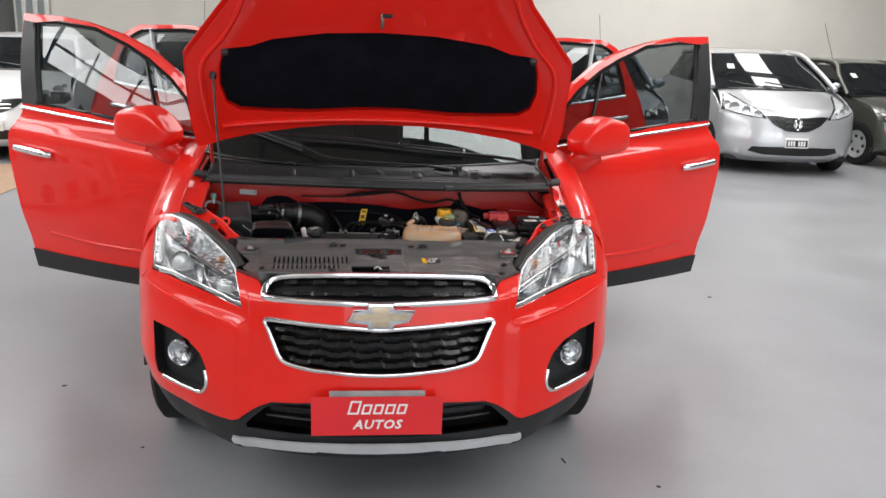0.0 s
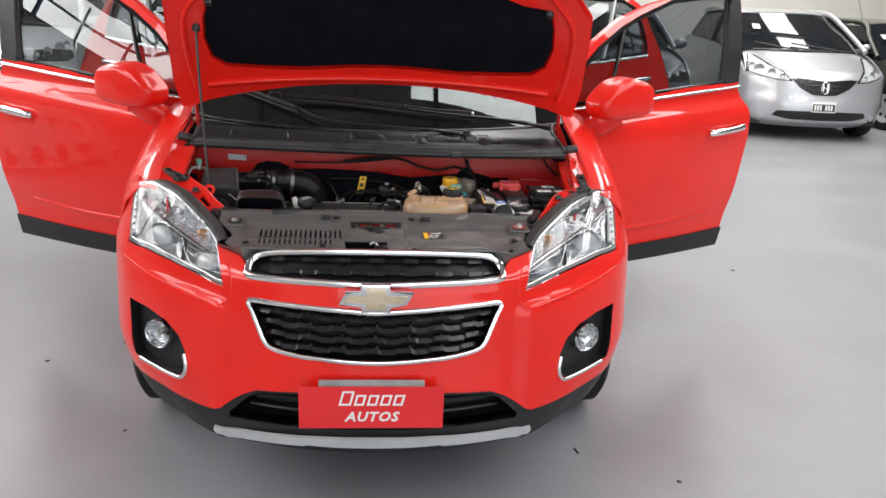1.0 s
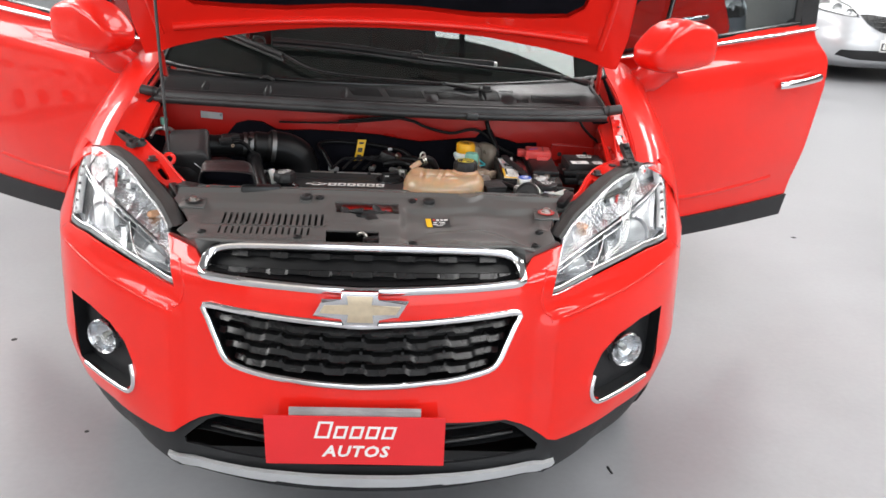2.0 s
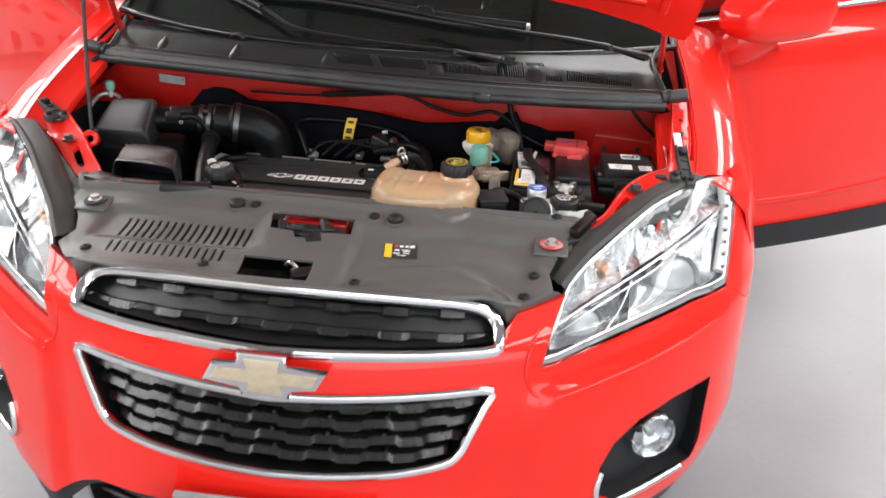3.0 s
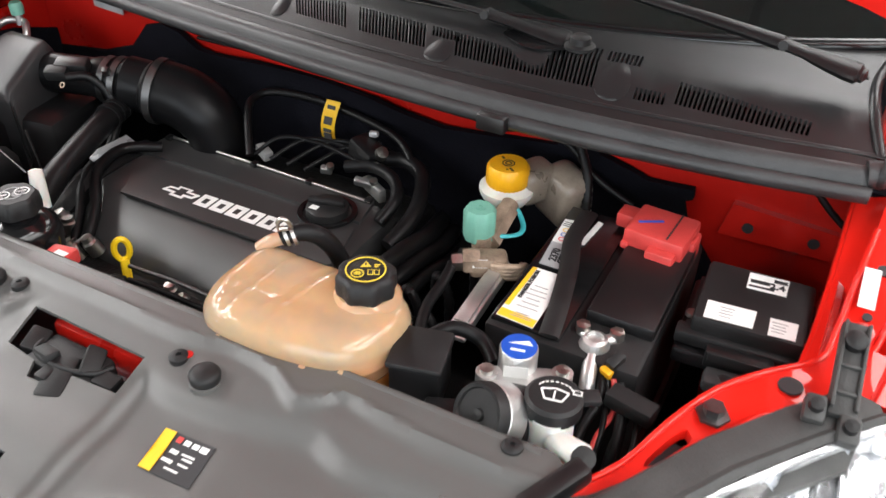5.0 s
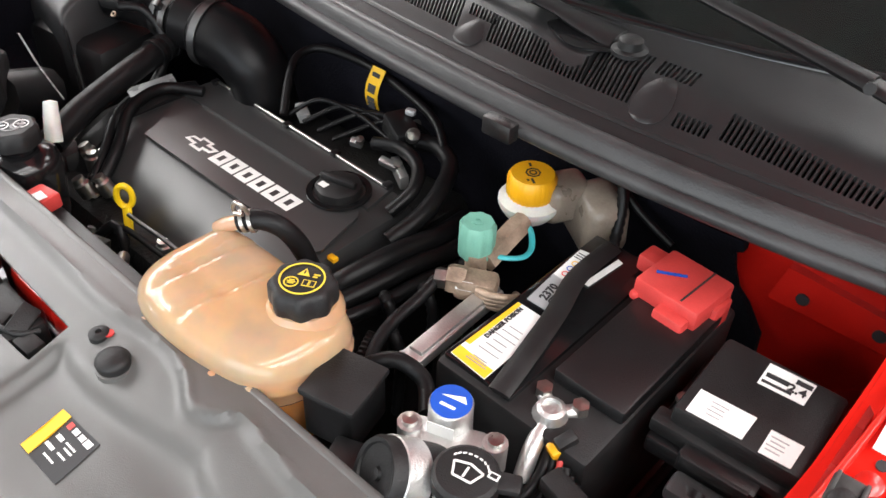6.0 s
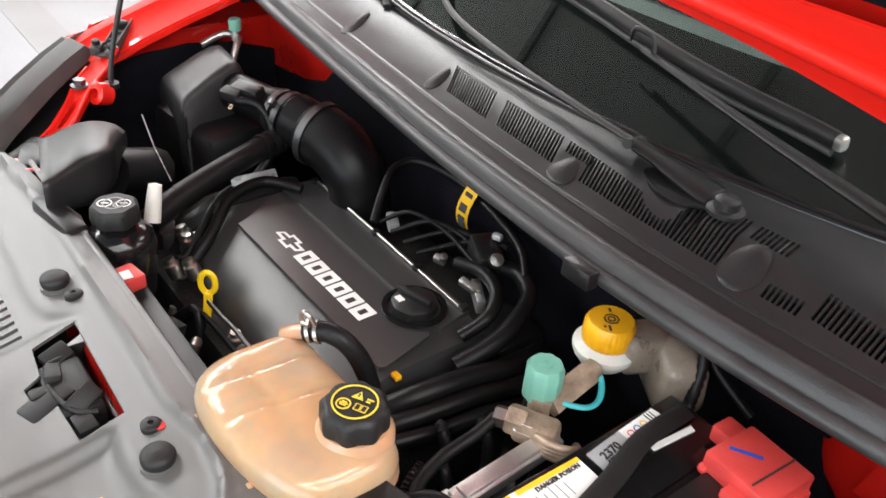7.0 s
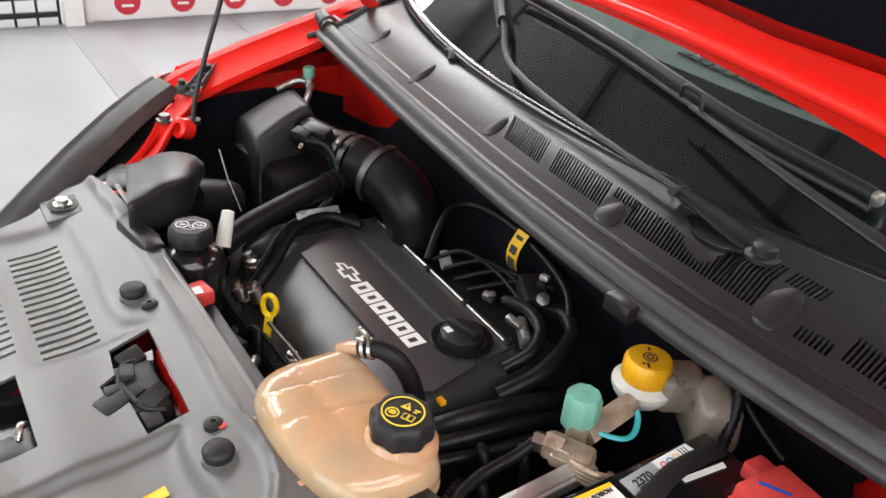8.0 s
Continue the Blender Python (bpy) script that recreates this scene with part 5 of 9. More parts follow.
def radiator_cover():
    loop = [(-0.37, 0.116), (-0.30, 0.106), (-0.15, 0.095), (0.0, 0.092), (0.15, 0.095), (0.30, 0.106), (0.345, 0.116), (0.375, 0.108), (0.40, 0.125), (0.455, 0.166), (0.446, 0.203), (0.47, 0.307), (0.506, 0.375), (0.49, 0.388), (0.41, 0.386), (0.33, 0.384), (0.2, 0.381), (0.06, 0.381), (-0.06, 0.377), (-0.2, 0.378), (-0.26, 0.385), (-0.33, 0.37), (-0.42, 0.362), (-0.47, 0.348), (-0.474, 0.308), (-0.435, 0.25), (-0.412, 0.2), (-0.43, 0.168), (-0.39, 0.12)]
    latch = [(-0.079, 0.317), (0.08, 0.314), (0.082, 0.27), (0.021, 0.267), (0.017, 0.249), (-0.017, 0.247), (-0.026, 0.265), (-0.07, 0.27)]
    gap = [(-0.086, 0.174), (0.038, 0.175), (0.042, 0.110), (-0.079, 0.108)]
    slots = []
    for i in range(17):
        x = -0.338 + 0.0147 * i
        slots.append([(x, 0.205), (x + 0.006, 0.205), (x + 0.002, 0.268), (x - 0.004, 0.268)])
        if i < 15:
            slots.append([(x + 0.004, 0.150), (x + 0.009, 0.150), (x + 0.008, 0.182), (x + 0.003, 0.182)])
    cover = panel("radiator_cover", loop, SHROUD, CAR, "dark grey moulded radiator cover", [latch, gap, *slots], on_shroud, (0, 0, -0.004), 0.0045, 50)
    # skirts down to the bumper at both ends of the grille
    for s in (1, -1):
        top = [on_shroud(s * x, y, -0.001) for x, y in ((0.29, 0.107), (0.345, 0.117), (0.375, 0.110), (0.40, 0.127), (0.455, 0.168))]
        low = [front(s * x, z) + Vector((0, 0.006, -0.004)) for x, z in ((0.29, 0.850), (0.350, 0.838), (0.383, 0.815), (0.415, 0.828), (0.484, 0.838))]
        grid("cover_skirt", [top, [(a + b) / 2 + Vector((0, -0.004, 0.005)) for a, b in zip(top, low)], low], SHROUD, cover, "", (0, 0.003, -0.002), 50)
    rim = [(-0.43, 0.372), (-0.2, 0.376), (0.1, 0.379), (0.3, 0.381), (0.48, 0.382)]
    tube("rib", [on_shroud(x, y, -0.001) for x, y in rim], 0.0045, SHROUD, cover, "", 5, flat=0.6)
    # red body paint that shows beside the buffers
    for x, y in ((-0.160, 0.3165), (0.1475, 0.313), (0.121, 0.333)):
        lathe("paint_gap", [(0.0, 0.0), (0.005, 0.0), (0.005, 0.0012), (0.0, 0.0012)], RED_SHADE, cover, "red body paint showing through", on_shroud(x, y, 0.0006), sides=14)
    tube("front_lip", [on_shroud(x, y, -0.003) for x, y in loop[:9]], 0.004, SHROUD, cover, "", 4)
    for x, y in ((-0.37, 0.154), (-0.147, 0.135), (0.12, 0.133), (0.407, 0.15), (0.421, 0.198), (-0.117, 0.330), (0.114, 0.327), (0.455, 0.374)):
        disc("clip", x, y, 0.010, CAPBLACK, cover)
    for x, y in ((-0.150, 0.320), (0.156, 0.317)):
        disc("clip_seat", x, y, 0.017, SHROUD, cover, 0.003)
        lathe("rubber_buffer", [(0.0, 0.0), (0.015, 0.0), (0.016, 0.007), (0.0145, 0.010), (0.010, 0.012), (0.0, 0.0125)], CAPBLACK, cover, "black rubber buffer", on_shroud(x, y, 0.002), sides=16)
    for x, y in ((-0.422, 0.294), (0.447, 0.287)):
        bm = bm_box(bmesh.new(), (0.062, 0.056, 0.006), pose(*on_shroud(x, y, -0.0005), 8, 0, 0), 0.003)
        part("bolt_plate", bm, SHROUD, cover)
        lathe("bolt_ring", [(0.009, 0.0), (0.021, 0.0), (0.021, 0.0015), (0.009, 0.0015)], RED_SHADE if x > 0 else CAPBLACK, cover, "red paint seen in the bolt hole" if x > 0 else "", on_shroud(x, y, 0.0045), sides=20)
        lathe("bolt", [(0.0, 0.0), (0.014, 0.0), (0.014, 0.003), (0.009, 0.004), (0.009, 0.010), (0.0, 0.010)], STEEL, cover, "", on_shroud(x, y, 0.005), sides=6)
    # label: yellow edge, dark field with pale bars
    tag = panel("cover_label", [(0.152, 0.223), (0.212, 0.224), (0.206, 0.269), (0.147, 0.267)], INK, cover, "black and yellow information label", (), lambda x, y: on_shroud(x, y, 0.0012), (0, 0, -0.0008), 0.02)
    panel("label_edge", [(0.1525, 0.2235), (0.166, 0.2237), (0.1605, 0.2673), (0.1475, 0.2666)], YELLOWPAPER, tag, "", (), lambda x, y: on_shroud(x, y, 0.0018), (0, 0, -0.0005), 0.02)
    for i, (x, y, w, h) in enumerate(((0.1685, 0.262, 0.006, 0.006), (0.178, 0.262, 0.007, 0.005), (0.188, 0.262, 0.007, 0.005), (0.198, 0.262, 0.009, 0.006), (0.172, 0.250, 0.009, 0.004), (0.188, 0.251, 0.015, 0.0018), (0.19, 0.247, 0.012, 0.0018), (0.172, 0.240, 0.012, 0.0035), (0.19, 0.241, 0.012, 0.0018), (0.183, 0.233, 0.016, 0.0018))):
        panel("label_bar", [(x - w / 2, y - h / 2), (x + w / 2, y - h / 2), (x + w / 2, y + h / 2), (x - w / 2, y + h / 2)], LETTER if i else REDPLASTIC, tag, "", (), lambda u, v: on_shroud(u, v, 0.0018), (0, 0, -0.0005), 0.02)
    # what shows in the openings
    box("latch_beam", (0.13, 0.036, 0.05), RED_SHADE, CAR, "red front cross member", at=(0, 0.335, 0.842), bevel=0.008)
    lock = box("bonnet_latch", (0.085, 0.045, 0.034), CAPBLACK, CAR, "black bonnet latch", at=(0.0, 0.285, 0.852), bevel=0.005)
    box("latch_body", (0.03, 0.05, 0.03), CAPBLACK, lock, at=(0.012, 0.262, 0.858), turn=(10, 0, 20), bevel=0.004)
    tube("latch_spring", [(-0.045, 0.30, 0.868), (-0.035, 0.275, 0.872), (0.0, 0.268, 0.874), (0.04, 0.277, 0.872), (0.05, 0.297, 0.868)], 0.0028, CAPBLACK, lock)
    for x, y, z, w, h, a in ((-0.05, 0.288, 0.868, 0.022, 0.03, 20), (-0.018, 0.276, 0.874, 0.03, 0.016, -12), (0.03, 0.29, 0.872, 0.02, 0.034, 35), (0.056, 0.282, 0.864, 0.026, 0.02, 5), (0.0, 0.258, 0.868, 0.016, 0.02, 0)):
        box("latch_plate", (w, h, 0.012), CAPBLACK, lock, at=(x, y, z), turn=(a * 0.5, a, a), bevel=0.003)
    tube("latch_cable", [(-0.03, 0.30, 0.86), (-0.06, 0.29, 0.85), (-0.10, 0.28, 0.83)], 0.004, HOSE, lock)
    box("gap_floor", (0.16, 0.09, 0.004), GLOSSBLACK, CAR, "", at=(-0.02, 0.15, 0.82), bevel=0.0)
    box("gap_block", (0.04, 0.03, 0.03), PLASTIC, CAR, "", at=(0.025, 0.15, 0.838), turn=(0, 0, 25), bevel=0.004)
    tube("gap_hook", [(-0.01, 0.17, 0.85), (0.0, 0.165, 0.858), (0.012, 0.16, 0.85)], 0.004, STEEL, CAR, "")


def bonnet_stop(m):
    """Ribbed plastic stop with two studs at its foot."""
    stop = part("bonnet_stop", bm_box(bmesh.new(), (0.024, 0.092, 0.012), m, 0.003), GASKET, CAR, "black plastic bonnet stop")
    for k in (-1, 1):
        part("stop_rib", bm_box(bmesh.new(), (0.003, 0.085, 0.008), m @ pose(0.0095 * k, 0.002, 0.007), 0.001), GASKET, stop)
    for k in (-1, 0, 1):
        part("stop_rib", bm_box(bmesh.new(), (0.020, 0.003, 0.006), m @ pose(0, 0.026 * k, 0.007), 0.001), GASKET, stop)
    part("stop_knob", bm_lathe(bmesh.new(), [(0.0, 0.0), (0.0095, 0.0), (0.0095, 0.010), (0.007, 0.012), (0.0, 0.012)], 14, m @ pose(0, 0.024, 0.004)), CAPBLACK, stop)
    for x, y in ((-0.021, -0.046), (0.007, -0.057)):
        part("stop_foot", bm_box(bmesh.new(), (0.018, 0.026, 0.016), m @ pose(x, y, 0.002), 0.004), GASKET, stop)
        part("stud", bm_lathe(bmesh.new(), [(0.0, 0.0), (0.0065, 0.0), (0.006, 0.009), (0.0, 0.010)], 12, m @ pose(x, y, 0.008)), CAPBLACK, stop)


def bay_shell():
    """Bulkhead, inner wings and the dark space below."""
    loop = [(-0.70, 0.55), (0.70, 0.55), (0.71, 1.03), (0.5, 1.025), (0, 1.02), (-0.5, 1.025), (-0.71, 1.03)]
    wall = panel("bulkhead", loop, RED_SHADE, CAR, "red painted bulkhead", (), lambda x, z: Vector((x, 0.875 - 0.02 * abs(x) + 0.02 * (z < 0.8), z)), (0, 0.01, 0), 0.08)
    panel("heat_shield", [(-0.66, 0.56), (0.56, 0.56), (0.535, 0.80), (0.495, 0.845), (0.480, 0.894), (0.491, 0.901), (0.490, 0.916), (0.431, 0.912), (0.403, 0.921), (0.361, 0.930), (0.348, 0.952), (0.325, 0.950), (0.30, 0.925), (0.211, 0.915), (0.129, 0.908), (0.06, 0.916), (0.007, 0.924), (-0.116, 0.930), (-0.212, 0.934), (-0.29, 0.932), (-0.314, 0.934), (-0.354, 0.954), (-0.40, 0.957), (-0.436, 0.947), (-0.47, 0.905), (-0.545, 0.881), (-0.66, 0.868)], PAD_SHADE, wall, "black sound pad on the bulkhead", (), lambda x, z: Vector((x, 0.855 - 0.010 * max(0, -x - 0.4) - 0.012 * math.sin(x * 17) * math.sin(z * 21), z)), (0, 0.012, 0), 0.02)
    panel("pressing", [(0.53, 0.865), (0.675, 0.868), (0.68, 0.905), (0.54, 0.912)], RED_SHADE, wall, "", (), lambda x, z: Vector((x, 0.852, z)), (0, 0.012, 0), 0.05)
    for x, z in ((0.564, 0.884), (0.642, 0.887)):
        lathe("hole", [(0.0, 0.0), (0.007, 0.0), (0.007, 0.002), (0.0, 0.002)], INK, wall, "", (x, 0.8515, z), (90, 0, 0), sides=12)
    panel("bulkhead_label", [(-0.54, 0.962), (-0.475, 0.958), (-0.474, 0.978), (-0.54, 0.982)], LAMPGREY, wall, "small grey data label", (), lambda x, z: Vector((x, 0.8555, z)), (0, 0.002, 0), 0.05)
    box("bay_floor", (1.2, 0.62, 0.02), PLASTIC, CAR, "", at=(0, 0.55, 0.42), bevel=0.0)
    for s in (1, -1):
        pts = [(0.40, 0.45), (0.9, 0.45), (0.9, 0.96), (0.62, 0.955), (0.45, 0.905), (0.40, 0.89)]
        panel("inner_wing", pts, RED_SHADE if s > 0 else RED_SHADE, CAR, "inner wing, its red darkened for shade", (), lambda y, z: Vector((s * (0.672 - 0.05 * (z < 0.8) - 0.28 * max(0, 0.5 - y)), y, z)), (s * 0.006, 0, 0), 0.06)
        # red rail with its slot and bolt, and the flange up to the wing
        right = [(0.500, 0.350), (0.513, 0.364), (0.545, 0.402), (0.570, 0.442), (0.598, 0.492), (0.634, 0.528), (0.672, 0.562), (0.679, 0.595), (0.684, 0.649), (0.691, 0.723), (0.694, 0.80), (0.726, 0.80), (0.724, 0.70), (0.720, 0.62), (0.700, 0.545), (0.667, 0.497), (0.641, 0.482), (0.617, 0.452), (0.585, 0.408), (0.545, 0.364), (0.522, 0.340)]
        left = [(-0.505, 0.385), (-0.518, 0.404), (-0.545, 0.432), (-0.580, 0.465), (-0.610, 0.492), (-0.645, 0.521), (-0.662, 0.548), (-0.648, 0.572), (-0.618, 0.566), (-0.585, 0.535), (-0.548, 0.497), (-0.515, 0.462), (-0.487, 0.432), (-0.463, 0.400), (-0.455, 0.385)]
        slot = round2([(0.563, 0.410), (0.570, 0.408), (0.591, 0.433), (0.590, 0.441), (0.583, 0.441)], 3) if s > 0 else round2([(-0.522, 0.440), (-0.534, 0.438), (-0.562, 0.470), (-0.562, 0.479), (-0.552, 0.480)], 3)
        hz = (lambda y: curve1([0.3, 0.36, 0.40, 0.442, 0.492, 0.56, 0.62, 0.65, 0.72, 0.82], [0.875, 0.886, 0.900, 0.923, 0.936, 0.948, 0.966, 0.979, 1.0, 1.035], y)) if s > 0 else (lambda y: curve1([0.38, 0.42, 0.455, 0.475, 0.495, 0.525, 0.56, 0.60], [0.880, 0.886, 0.899, 0.912, 0.927, 0.934, 0.953, 0.965], y))
        rail = panel("wing_rail", right if s > 0 else left, RED, CAR, "red inner wing rail", [slot], lambda x, y: Vector((x, y, hz(y) + (0.002 * math.sin(abs(x) * 90) if s > 0 else 0.15 * (x + 0.49 + 0.9 * (y - 0.40))))), (0, 0, -0.012), 0.02)
        lathe("bolt", [(0.0, 0.0), (0.015, 0.0), (0.015, 0.003), (0.0095, 0.004), (0.0095, 0.012), (0.0, 0.012)], CLAMP, rail, "dull steel hexagon bolt", (0.602, 0.463, 0.932) if s > 0 else (-0.579, 0.490, 0.926), sides=6)
        lathe("hole", [(0.0, 0.0), (0.011, 0.0), (0.011, 0.002), (0.0, 0.002)], INK, rail, "", (0.655, 0.520, 0.9425) if s > 0 else (-0.632, 0.545, 0.949), sides=14)
        # added dark sheet under the slot stands for the shade inside it
        box("slot_shade", (0.05, 0.08, 0.004), INK, rail, at=(0.578, 0.424, 0.878) if s > 0 else (-0.545, 0.459, 0.868), bevel=0.0)
        edges = (right[1:10], right[12:20]) if s > 0 else (left[1:6], left[8:14])
        for run in edges:
            tube("rolled_edge", [(x, y, hz(y) + 0.001 + (0.002 * math.sin(abs(x) * 90) if s > 0 else 0.15 * (x + 0.49 + 0.9 * (y - 0.40)))) for x, y in run], 0.0032, RED, rail, "", 3)
        if s > 0:
            for x, y, r in ((0.705, 0.671, 0.0065), (0.708, 0.722, 0.004), (0.701, 0.618, 0.0045)):
                lathe("hole", [(0.0, 0.0), (r, 0.0), (r, 0.002), (0.0, 0.002)], INK, rail, "", (x, y, hz(y) + 0.003), (18, 0, 0), sides=12)
            lathe("cap_bolt", [(0.0, 0.0), (0.010, 0.0), (0.010, 0.006), (0.006, 0.008), (0.0, 0.008)], RED_SHADE, rail, "", (0.700, 0.600, hz(0.60) + 0.002), (15, 0, 0), sides=12)
            box("sticker", (0.015, 0.048, 0.001), PAPER, rail, "white sticker", at=(0.6965, 0.645, hz(0.645) + 0.006), turn=(18, 0, 2), bevel=0.0)
        bonnet_stop(pose(0.694, 0.530, 0.972, 22, 0, 4) if s > 0 else pose(-0.674, 0.588, 0.958, 8, 0, 53))
        box("side_clip", (0.022, 0.07, 0.02), PLASTIC, CAR, "", at=(0.503, 0.352, 0.895) if s > 0 else (-0.488, 0.375, 0.879), turn=(10, 0, -s * 30), bevel=0.005)
        if s < 0:
            # added near-black sheet puts the deep shade over the left inner wing
            panel("wing_shade", [(0.44, 0.45), (0.86, 0.45), (0.86, 0.90), (0.78, 0.925), (0.70, 0.935), (0.62, 0.93), (0.54, 0.915), (0.48, 0.89), (0.44, 0.86)], PAD_SHADE, CAR, "near-black sheet that shades the left inner wing", (), lambda y, z: Vector((s * (0.655 - 0.05 * (z < 0.8) - 0.28 * max(0, 0.5 - y)), y, z)), (s * 0.004, 0, 0), 0.04)
    panel("wing_liner", [(-0.42, 0.30), (-0.50, 0.335), (-0.60, 0.39), (-0.70, 0.475), (-0.72, 0.52), (-0.70, 0.57), (-0.66, 0.55), (-0.61, 0.50), (-0.545, 0.44), (-0.50, 0.40), (-0.44, 0.375)], PLASTIC, CAR, "black plastic liner beside the rail", (), lambda x, y: Vector((x, y, 0.868 + 0.25 * max(0, y - 0.36))), (0, 0, -0.006), 0.03)
    panel("wing_liner", [(0.46, 0.30), (0.56, 0.345), (0.64, 0.40), (0.715, 0.475), (0.72, 0.51), (0.70, 0.53), (0.66, 0.515), (0.60, 0.44), (0.53, 0.365), (0.48, 0.335)], GASKET, CAR, "dark grey liner between rail and headlamp", (), lambda x, y: Vector((x, y, 0.876 + 0.22 * (y - 0.3))), (0, 0, -0.006), 0.03)
    for s in (1, -1):
        panel("wing_corner", [(s * x, y) for x, y in ((0.706, 0.500), (0.745, 0.522), (0.768, 0.55), (0.76, 0.58), (0.712, 0.58))], RED, CAR, "", (), lambda x, y: Vector((x, y, 0.929 + 0.42 * (y - 0.5) - 0.25 * max(0, abs(x) - 0.72))), (0, 0, -0.006), 0.02)
    # left prop rod socket
    lathe("prop_socket", [(0.008, -0.012), (0.0175, -0.012), (0.0175, 0.010), (0.015, 0.012), (0.008, 0.012)], RED, CAR, "red ring of the prop rod socket", (-0.540, 0.508, 0.926), (70, 0, 20), sides=24)
    lathe("prop_grommet", [(0.0, 0.0), (0.012, 0.0), (0.012, 0.008), (0.0, 0.01)], CAPBLACK, CAR, "", (-0.545, 0.527, 0.930), sides=12)


SEAL = [(-0.66, 0.832), (-0.62, 0.825), (-0.5, 0.808), (-0.3, 0.782), (-0.14, 0.763), (0.0, 0.748), (0.14, 0.738), (0.27, 0.733), (0.40, 0.736), (0.54, 0.748), (0.64, 0.763), (0.675, 0.769)]


def seal_y(x):
    return curve1([p[0] for p in SEAL], [p[1] for p in SEAL], x)


def on_cowl(x, y, up=0.0):
    d = y - seal_y(x)
    z = 1.038 + 0.42 * min(d, 0.08) + 0.20 * max(0, d - 0.08)
    z += 0.006 * math.exp(-((d - 0.07) / 0.02) ** 2)
    return Vector((x, y, z + up))


SLOT_TOP = ([-0.10, 0.15, 0.245, 0.256, 0.290, 0.303, 0.33, 0.42], [0.077, 0.073, 0.067, 0.058, 0.058, 0.094, 0.106, 0.110])
SLOT_LEAN = ([-0.10, 0.10, 0.40, 0.60], [-0.75, -0.5, -0.12, 0.05])


def cowl_slots():
    """Outlines of the slots in the scuttle panel, by their distance behind the bonnet seal."""
    runs = []
    for a, b, lo, hi in ((-0.070, 0.021, 0.042, 0.077), (0.037, 0.407, 0.043, None), (0.412, 0.452, 0.039, 0.053), (0.457, 0.607, None, None)):
        for i in range(int((b - a) / 0.0052)):
            x = a + 0.0052 * i
            k = curve1(*SLOT_LEAN, x)
            p, q = lo, hi
            if a > 0.45:
                u = (x - 0.457) / 0.15
                p, q = 0.043 - 0.010 * u, 0.069 - 0.020 * u
            elif hi is None:
                q = curve1(*SLOT_TOP, x + k * 0.03)
                if 0.140 < x < 0.180:
                    p = 0.060
                elif 0.362 < x < 0.403:
                    p = 0.082
            runs.append((x, k, p, q, p))
    out = []
    for x, k, p, q, base in runs:
        y, xa, xb = seal_y(x), x + k * (p - base), x + k * (q - base)
        out.append([(xa, y + p), (xa + 0.0031, y + p), (xb + 0.0029, y + q), (xb, y + q)])
    return out


